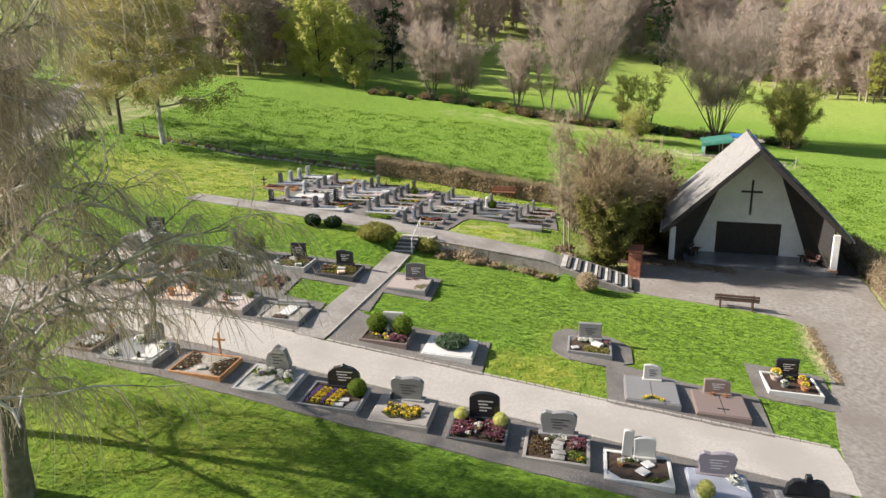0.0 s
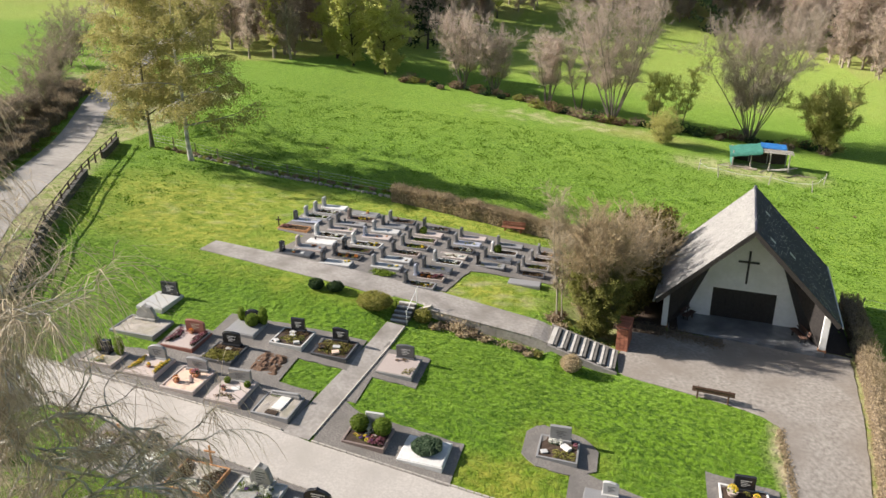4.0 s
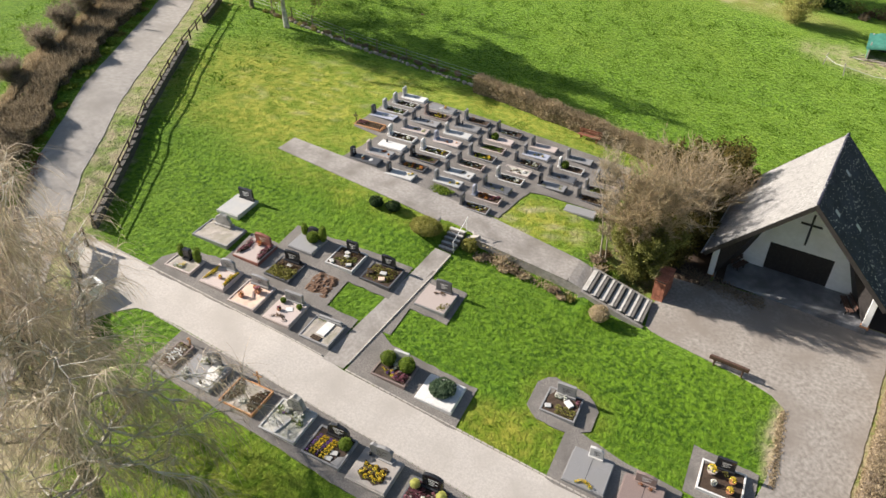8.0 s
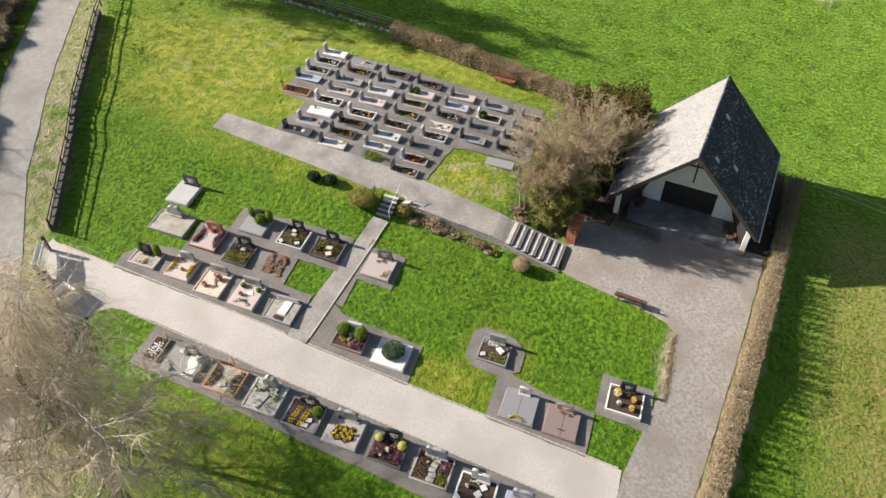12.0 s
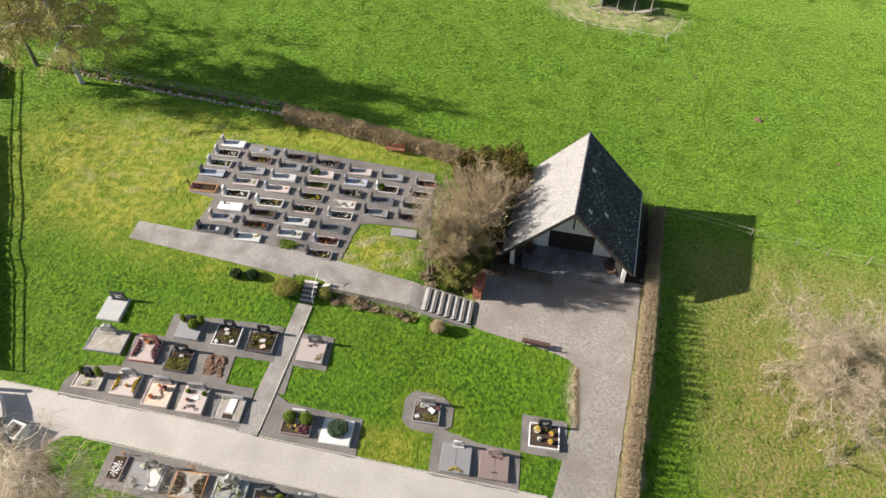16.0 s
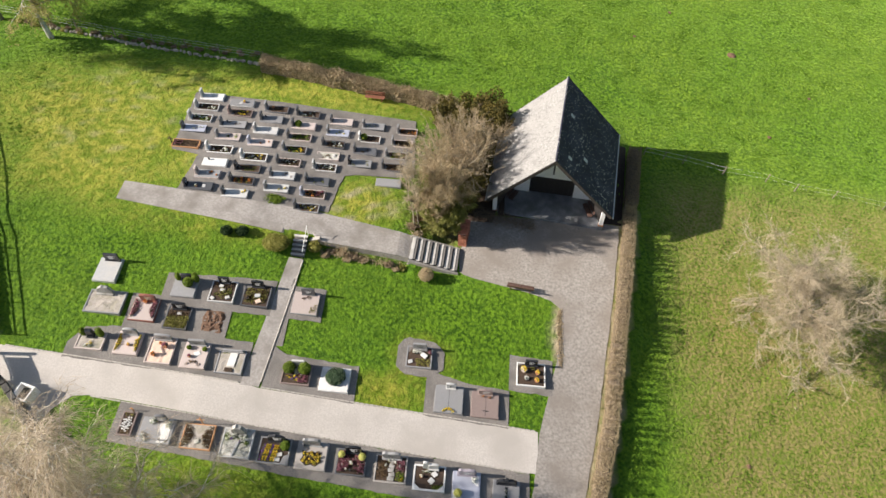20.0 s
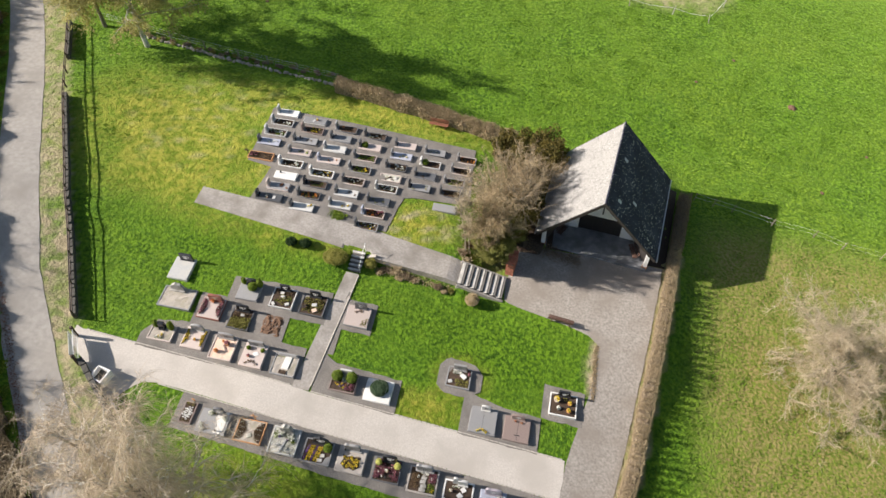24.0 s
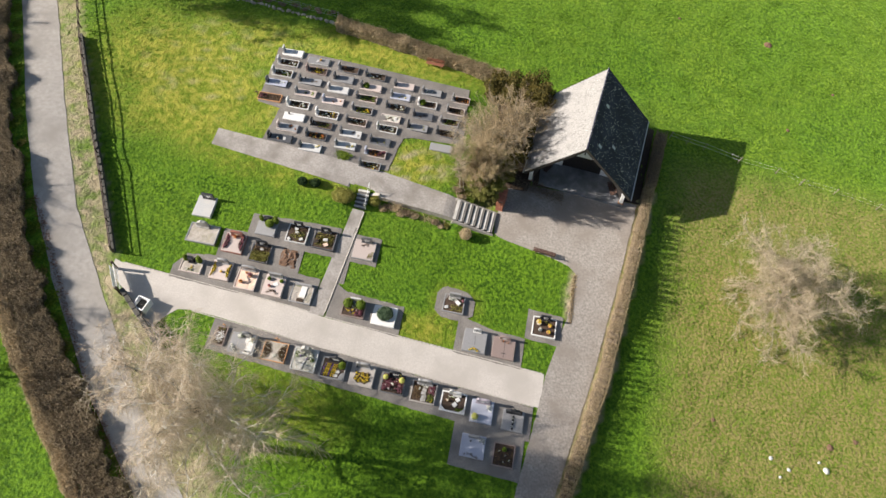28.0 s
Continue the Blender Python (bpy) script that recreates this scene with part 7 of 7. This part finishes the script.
for i, (nm, x, y, b, kw) in enumerate(spots):
    tree(nm, x, y, "multi-stemmed leafless alder by the brook", "tree", b, TWIG_HAZE, "alders along the brook", seed=80 + i, **{**T1, **W1, **kw})
for i, (x, y, h, s) in enumerate(((-31.5, 85.0, 12.0, 5.8), (-25.5, 83.5, 9.5, 5.0), (-36.0, 89.0, 9.5, 4.6))):
    tree("leafy_tree", x, y, "rounded tree in fresh yellow-green spring leaf", "tree", BARK_DARK, LEAF_SPRING, "green trees along the brook", seed=95 + i, height=h, spread=s, trunk_r=0.2, first=0.03, limbs=24, subs=10, twigs=11, rise=0.5, twig_len=0.9, twig_w=0.014, leaves=18, leaf_s=0.11)
for i, (x, y, h, s) in enumerate(((16.2, 76.5, 7.5, 2.2), (19.6, 77.0, 8.2, 2.3))):
    tree("willow_tree", x, y, "slim willow in thin yellow-green leaf", "tree", BARK_DARK, LEAF_SPRING, "willows by the brook", seed=105 + i, height=h, spread=s, trunk_r=0.12, stems=2, first=0.3, limbs=9, subs=5, twigs=12, rise=1.2, twig_len=0.7, twig_w=0.012, leaves=5, leaf_s=0.09, flare=0.12)
tree("green_shrub", 37.8, 75.5, "large rounded willow shrub in olive-green leaf", "shrub", BARK_DARK, LEAF_WILLOW, seed=111, height=7.5, spread=3.6, trunk_r=0.12, stems=6, first=0.1, limbs=10, subs=6, twigs=14, rise=1.0, twig_len=0.8, twig_w=0.012, leaves=9, leaf_s=0.085, flare=0.4)
rng = random.Random(77)
for k in range(54):
    x = -22 + 1.15 * k + rng.uniform(-0.6, 0.6)
    y = at_line([(-30, 82), (-12, 80.5), (9, 75.5), (30, 76), (60, 78)], x) + rng.uniform(-1.6, 1.2)
    r = rng.uniform(0.6, 1.4)
    bush("bank_bush", x, y, "low dark bramble bush on the brook bank", "shrub", rng.choice((LEAF_BROWN, LEAF_DRY_DARK, LEAF_OLIVE, LEAF_DARK)), r, r * 0.8, r * 0.55, 260, 0.13, 300 + k, shell=0.35, group="brambles along the brook")
tree("green_shrub", 17.2, 68.9, "yellow-green willow bush in the field by the brook", "shrub", BARK_DARK, LEAF_WILLOW, seed=113, height=3.0, spread=2.3, trunk_r=0.05, stems=7, first=0.08, limbs=8, subs=5, twigs=8, rise=0.8, twig_len=0.6, twig_w=0.01, leaves=3, leaf_s=0.08, flare=0.5)

# ---------------------------------------------------------------- woods on the hillside
protos = []
for i, (bark, twig, kw) in enumerate((
        (BARK_PALE, TWIG_HAZE, dict(height=15, spread=4.2, trunk_r=0.22, limbs=20, subs=7, twigs=18, rise=1.5, twig_len=1.5, twig_w=0.036, first=0.08)),
        (BARK_PALE, TWIG_HAZE, dict(height=17, spread=4.6, trunk_r=0.24, limbs=20, subs=7, twigs=18, rise=1.4, twig_len=1.5, twig_w=0.036, first=0.12)),
        (BARK_PALE, TWIG_HAZE, dict(height=13, spread=4.4, trunk_r=0.2, limbs=20, subs=7, twigs=18, rise=1.2, twig_len=1.4, twig_w=0.036, first=0.06)),
        (BARK_DARK, LEAF_DARK, dict(height=18, spread=3.2, trunk_r=0.22, limbs=26, subs=5, twigs=4, rise=-0.05, twig_len=0.9, twig_w=0.05, first=0.12, droop=0.25, leaves=4, leaf_s=0.3)),
        (BARK_DARK, LEAF_SPRING, dict(height=12, spread=4.0, trunk_r=0.2, limbs=13, subs=5, twigs=9, rise=0.9, twig_len=1.1, twig_w=0.03, first=0.2, leaves=3, leaf_s=0.28)))):
    wv, wf, tv, tf = grow(seed=200 + i, **kw)
    a = raw("trunk", wv, wf, bark, smooth=True)
    b = raw("crown", tv, tf, twig)
    protos.append((a.data, b.data))
    bpy.data.objects.remove(a), bpy.data.objects.remove(b)
KIND = ("leafless brown beech in the hillside wood", "leafless grey-brown oak in the hillside wood", "leafless reddish alder in the hillside wood", "dark green spruce in the hillside wood", "young tree in fresh leaf at the wood's edge")
TREES = ("beech_tree", "oak_tree", "alder_tree", "spruce_tree", "leafy_tree")


def wood_tree(x, y, kind, s, rot):
    base = new(TREES[kind])
    base.matrix_world = pose(x, y, land(x, y) - 0.2, 0, 0, rot) @ Matrix.Diagonal((s, s, s, 1))
    share("trunk", protos[kind][0], base)
    share("crown", protos[kind][1], base)
    tagged(base, KIND[kind], "tree", "trees of the hillside wood")


def lane_near(x, y):
    return at_line(ROAD_L, min(y, 140)) - 4 < x < at_line(ROAD_R, min(y, 140)) + 4 and y < 150


rng = random.Random(31)
for k in range(760):
    x = -108 + 250 * rng.random()
    depth = rng.random() ** 1.3 * 80
    edge = at_line(WOOD_EDGE, x)
    if lane_near(x, edge + depth):
        continue
    kind = rng.choices(range(5), (40, 32, 25, 1, 2))[0]
    wood_tree(x, edge + depth, kind, rng.uniform(0.75, 1.15), rng.uniform(0, 360))
for x, y, kind, s in ((-26, 109, 3, 1.0), (30, 174, 3, 1.15), (68, 134, 4, 0.8), (72, 131, 4, 0.8), (60, 138, 2, 0.8), (79, 130, 2, 0.8), (84, 134, 0, 0.9)):
    wood_tree(x, y, kind, s, 40 * x)
# far woods: one thicket of crowns up the hill
fv, ff_, fi = [], [], []
for k in range(2600):
    x, d = rng.uniform(-260, 420), rng.uniform(60, 420)
    edge = at_line([(-300, 130), (-60, 170), (0, 200), (60, 200), (160, 210), (420, 330)], x)
    y = edge + d
    z, h = land(x, y), rng.uniform(9, 16)
    for _ in range(26):
        t, q = rng.uniform(0, 6.28), rng.uniform(0.1, 3.4)
        leaf(fv, ff_, rng, Vector((x + q * math.cos(t), y + q * math.sin(t), z + h * rng.uniform(0.25, 1.0))), rng.uniform(0.5, 1.2))
        fi.append(0 if k % 9 else 1)
far_woods = raw("far_woods", fv, ff_, [TWIG_HAZE, LEAF_OLIVE], index=fi)
tagged(far_woods, "distant brown spring woodland covering the hill", "woodland", kind="stuff")

# trees of the field across the lane, whose shadows reach over it
for i, (x, y, h) in enumerate(((-37.5, -7.6, 9.0), (-33.5, -12.6, 8.5), (-46, 3.5, 9.0))):
    tree("bare_tree", x, y, "leafless field tree beyond the lane hedgerow", "tree", BARK, TWIG, "trees beyond the lane", seed=260 + i, height=h, spread=3.4, trunk_r=0.16, first=0.3, limbs=14, subs=6, twigs=12, rise=0.9, twig_len=0.8, twig_w=0.014)
for i, (x, y, h) in enumerate(((-39.6, 15.5, 1.8), (-41.6, 19.5, 2.2), (-43.6, 23.6, 2.4), (-46.2, 27.4, 2.2), (-47.6, 31.0, 2.6), (-37.4, 10.5, 1.5), (-49.5, 34.5, 3.0), (-51.5, 41, 4.4), (-56, 47.5, 5.0), (-62, 55, 5.2), (-50, 37.5, 3.0), (-66, 62, 6.0), (-70, 69, 6.5))):
    tree("bare_shrub", x, y, "tangled leafless hedgerow shrub beside the lane", "shrub", BARK, TWIG, "shrubs along the lane", seed=270 + i, height=h, spread=h * 0.55, trunk_r=0.06, stems=7, first=0.08, limbs=9, subs=6, twigs=14, rise=0.8, twig_len=0.7, twig_w=0.014, flare=0.4)

rng = random.Random(55)
for k in range(22):
    t = k / 21
    y = -8 + 42 * t
    x = at_line(ROAD_L, y) - 0.75 + rng.uniform(-0.25, 0.2)
    r = rng.uniform(0.4, 0.75)
    bush("bramble_bush", x, y, "low green bramble at the lane's edge", "shrub", LEAF_BOX if k % 3 else LEAF_OLIVE, r, r * 1.3, r * 0.32, 420, 0.08, 600 + k, shell=0.3, group="brambles along the lane", wob=0.6)

# rubble laid along the field fence
stone_me = part("stone", one((0, 0, 0), (0.42, 0.3, 0.26), 0.08), WALL_STONE)
stone_mesh = stone_me.data
bpy.data.objects.remove(stone_me)
PALE_RUBBLE = mat("pale_rubble", (0.30, 0.27, 0.22), (0.48, 0.44, 0.37), 5, 0.95, 0.6, 14, (0.22, 0.2, 0.15), 1.5, vary=0.3)
rubble = new("rubble_edging")
rubble_mesh = stone_mesh.copy()
rubble_mesh.materials.clear()
rubble_mesh.materials.append(PALE_RUBBLE)
rng = random.Random(83)
for k in range(64):
    x = -29 + 0.34 * k + rng.uniform(-0.12, 0.12)
    y = at_line([(-30, 35.5), (-18.8, 34.9), (-7.4, 34.2)], x) + rng.uniform(-0.15, 0.15)
    s = rng.uniform(0.6, 1.15)
    share("stone", rubble_mesh, rubble, pose(x, y, land(x, y) + 0.05, rng.uniform(-15, 15), rng.uniform(-15, 15), rng.uniform(0, 180)) @ Matrix.Diagonal((s, s, s, 1)))
tagged(rubble, "row of pale rubble stones beneath the field fence", "stones", kind="structure")


def heap(name, x, y, r, h, material, label, category, seed, group=""):
    """A low uneven heap of loose earth."""
    rng = random.Random(seed)
    vs, fs, n = [Vector((0, 0, h))], [], 12
    for i in range(1, 5):
        for j in range(n):
            t = 2 * math.pi * j / n
            q = r * i / 4 * (1 + 0.25 * noise.noise((math.cos(t) * 1.5 + seed, math.sin(t) * 1.5, i * 0.2)))
            vs.append(Vector((q * math.cos(t), q * math.sin(t), h * (1 - (i / 4) ** 1.6) + rng.uniform(-0.12, 0.12) * h - (0.06 if i == 4 else 0))))
    fs += [(0, 1 + j, 1 + (j + 1) % n) for j in range(n)]
    for i in range(3):
        for j in range(n):
            fs.append((1 + i * n + j, 1 + (i + 1) * n + j, 1 + (i + 1) * n + (j + 1) % n, 1 + i * n + (j + 1) % n))
    ob = raw(name, vs, fs, material)
    ob.matrix_world = Matrix.Translation((x, y, land(x, y)))
    return tagged(ob, label, category, group)


for i, (x, y, r) in enumerate(((42.4, 45.7, 0.55), (44.5, 33.5, 0.25), (31.5, 47, 0.22), (36, 52, 0.25), (-19, 45.5, 0.25), (50, 40, 0.22), (36.3, -1.7, 0.22), (47.0, -2.0, 0.35), (49.4, -1.0, 0.3))):
    heap("molehill", x, y, r, r * 0.35, SOIL_RED, "small brown molehill in the meadow", "molehill", 400 + i, "molehills in the meadow")


for i, (x, y, r) in enumerate(((41.5, -4.1, 0.22), (43.1, -4.8, 0.2), (46.5, -4.2, 0.34), (42.3, -5.6, 0.16), (45.9, -3.6, 0.16))):
    heap("field_stone", x, y, r, r * 0.6, GR_LIGHT, "pale stone lying in the lower meadow", "stone", 420 + i, "pale stones in the lower meadow")


def litter(name, count, region, material, label, seed, s=0.06):
    """Fallen leaves lying flat on the ground."""
    rng = random.Random(seed)
    vs, fs = [], []
    for _ in range(count):
        u, v = rng.random(), min(max(rng.gauss(0.5, 0.22), 0), 1)
        x, y = region[0] + (region[2] - region[0]) * u + rng.gauss(0, 0.12), region[1] + (region[3] - region[1]) * u + (v - 0.5) * region[4]
        leaf(vs, fs, rng, Vector((x, y, land(x, y) + 0.055)), s * rng.uniform(0.6, 1.3))
    return tagged(raw(name, vs, fs, material), label, "leaf litter", kind="stuff")


litter("leaf_litter", 2200, (14.8, 18.6, 20.2, 17.6, 1.8), LEAF_DRY_DARK, "dry brown leaves blown against the chapel floor", 501)
litter("leaf_litter", 900, (22.35, 4.5, 22.3, 9.2, 0.6), LEAF_DRY, "dry leaves along the lawn corner", 502)
litter("leaf_litter", 900, (2.4, 12.1, 9.4, 11.7, 1.0), LEAF_DRY, "dry leaves at the foot of the terrace wall", 503)
litter("leaf_litter", 1300, (-10.3, -18.2, -16.6, -11.4, 1.3), LEAF_RUST, "rust-brown leaves along the edge of the lane", 504)
litter("leaf_litter", 2200, (-16.6, -11.4, -28.4, 4.9, 1.3), LEAF_RUST, "rust-brown leaves along the edge of the lane", 505)
# Near-black sheet: soil that also stands in for the shade left of the chapel.
soil_bed = drape("soil_bed", steps(17.6, 29.4, 0.6), line((15.4, 13.4), (18, 12.6), (29.5, 12.0)), line((15.4, 14.9), (16.2, 16.2), (19, 16.8), (29.5, 17.4)), 8, SOIL, 0.045, swap=True, wob=0.25)
soil_side = drape("soil_bed", steps(18.5, 29.2, 0.6), line((18.4, 16.9), (29.5, 17.6)), line((18.4, 27.9), (29.5, 29.3)), 12, SOIL, 0.03, swap=True)
tagged(soil_side, "dark soil strip round the chapel footing", "soil", kind="structure")
tagged(soil_bed, "dark soil under the shrubs beside the chapel, shade put into its colour", "soil", kind="structure")

# ---------------------------------------------------------------- grass and small ground life
def blades(name, count, region, size, material, label, seed, dens):
    """Single blades strewn over a region, as thick as dens says, standing on the ground."""
    r = np.random.default_rng(seed)
    x0, x1, y0, y1 = region
    cell = 0.3
    xs, ys = np.arange(x0, x1 + cell, cell), np.arange(y0, y1 + cell, cell)
    grow_at = np.array([[dens(x + cell / 2, y + cell / 2) for x in xs] for y in ys])
    high = np.array([[land(x, y) for x in xs] for y in ys])
    px, py = r.uniform(x0, x1 - cell, count * 9), r.uniform(y0, y1 - cell, count * 9)
    ix, iy = ((px - x0) / cell).astype(int), ((py - y0) / cell).astype(int)
    keep = np.nonzero(r.random(count * 9) < grow_at[iy, ix])[0][:count]
    px, py, ix, iy = px[keep], py[keep], ix[keep], iy[keep]
    count = len(px)
    fx, fy = (px - x0) / cell - ix, (py - y0) / cell - iy
    z = (high[iy, ix] * (1 - fx) + high[iy, ix + 1] * fx) * (1 - fy) + (high[iy + 1, ix] * (1 - fx) + high[iy + 1, ix + 1] * fx) * fy - 0.02
    ang, lx = r.uniform(0, 6.283, count), r.normal(0, 0.5, (count, 2))
    sz = size * r.uniform(0.5, 1.5, count)
    c, d = np.cos(ang) * sz * 0.55, np.sin(ang) * sz * 0.55
    vs = np.stack([np.stack([px - c, py - d, z], 1), np.stack([px + c, py + d, z], 1), np.stack([px + lx[:, 0] * sz, py + lx[:, 1] * sz, z + sz], 1)], 1).reshape(-1, 3)
    ob = raw(name, vs.tolist(), np.arange(count * 3).reshape(-1, 3).tolist(), material)
    return tagged(ob, label, "grass", kind="stuff")


def lawn(x, y):
    """Where grass grows inside and round the cemetery."""
    if at_line(ROAD_L, y) - 0.2 < x < at_line(ROAD_R, y) + 0.4:
        return 0
    if -19.5 < x < 20.8 and at_line([(-19.5, -4.9), (-12.6, -3.2), (20.8, -4.3)], x) < y < at_line([(-19.5, 1.1), (20.8, -0.9)], x):
        return 0
    if 20.2 < x < 28.2 and y < 8.6 and x < at_line([(-30, 19.6), (-15, 22.0), (-5, 24.05), (0, 25.1), (7.3, 26.2), (16, 27.4), (19, 27.8)], y) and x > at_line([(-30, 18.0), (-11, 19.5), (-4.2, 20.4), (-0.9, 20.75), (4.9, 22.05), (9, 22.4)], y):
        return 0
    if -15.5 < y < 21 and -1.4 < x - at_line([(-15.5, 22.6), (-5, 24.9), (0, 26), (7.4, 27), (16.2, 28.2), (21, 28.8)], y) < 0.9:
        return 0
    if 13.8 < x < 27.8 and 10.4 < y < 29:
        return 0
    if -9.2 < x < 20 and -7.4 < y < -2.4 or 13.3 < x < 19.7 and -11 < y < -6:
        return 0
    if -14.4 < x < -1.2 and 0 < y < 3.3 or -14.2 < x < -3.2 and 3 < y < 6.2 or -14.4 < x < -12.4 and 6.6 < y < 9 or -8.9 < x < -0.3 and 5.5 < y < 8.8:
        return 0
    if -1.4 < x < 1.3 and y < 13.2 and y > -0.3 and abs(x - (-0.6 + 1.25 * y / 11)) < 0.75:
        return 0
    if 0 < x < 7.1 and -0.7 < y < 2.7 or 0.7 < x < 3.6 and 5.5 < y < 8.6 or 9.6 < x < 13.3 and 2.2 < y < 5.4 or 12 < x < 18.5 and -1 < y < 2.8 or 18.3 < x < 21.8 and 1.9 < y < 5:
        return 0
    if -15 < x < 14 and at_line([(-15, 14.4), (9.75, 12.2), (14, 11.8)], x) < y < at_line([(-15, 16.7), (1.4, 15.9), (14, 14.8)], x):
        return 0
    if 13.8 < x < 27.8 and 10.4 < y < 29.5 or -12.7 < x < 9.2 and 20.8 < y < 29.1 or -10.6 < x < 3 and 15.8 < y < 21:
        return 0
    return (0.25 + 0.75 * ease(-0.2, 0.3, noise.noise((x * 0.9, y * 0.9, 3.0)))) * (1 - wear(x, y)[2])


blades("lawn_grass", 150000, (-24, 30, -22, 34), 0.05, BLADES, "tufted green lawn grass of the cemetery", 1, lawn)
blades("meadow_grass", 150000, (-50, 66, -30, 66), 0.10, BLADES, "coarse green meadow grass", 2, lambda x, y: 0 if -24 < x < 30 and -22 < y < 34 or at_line(ROAD_L, y) - 0.2 < x < at_line(ROAD_R, y) + 0.4 else (0.2 + 0.8 * ease(-0.1, 0.35, noise.noise((x * 0.6, y * 0.6, 3.0)))) * (1 - wear(x, y)[2]))
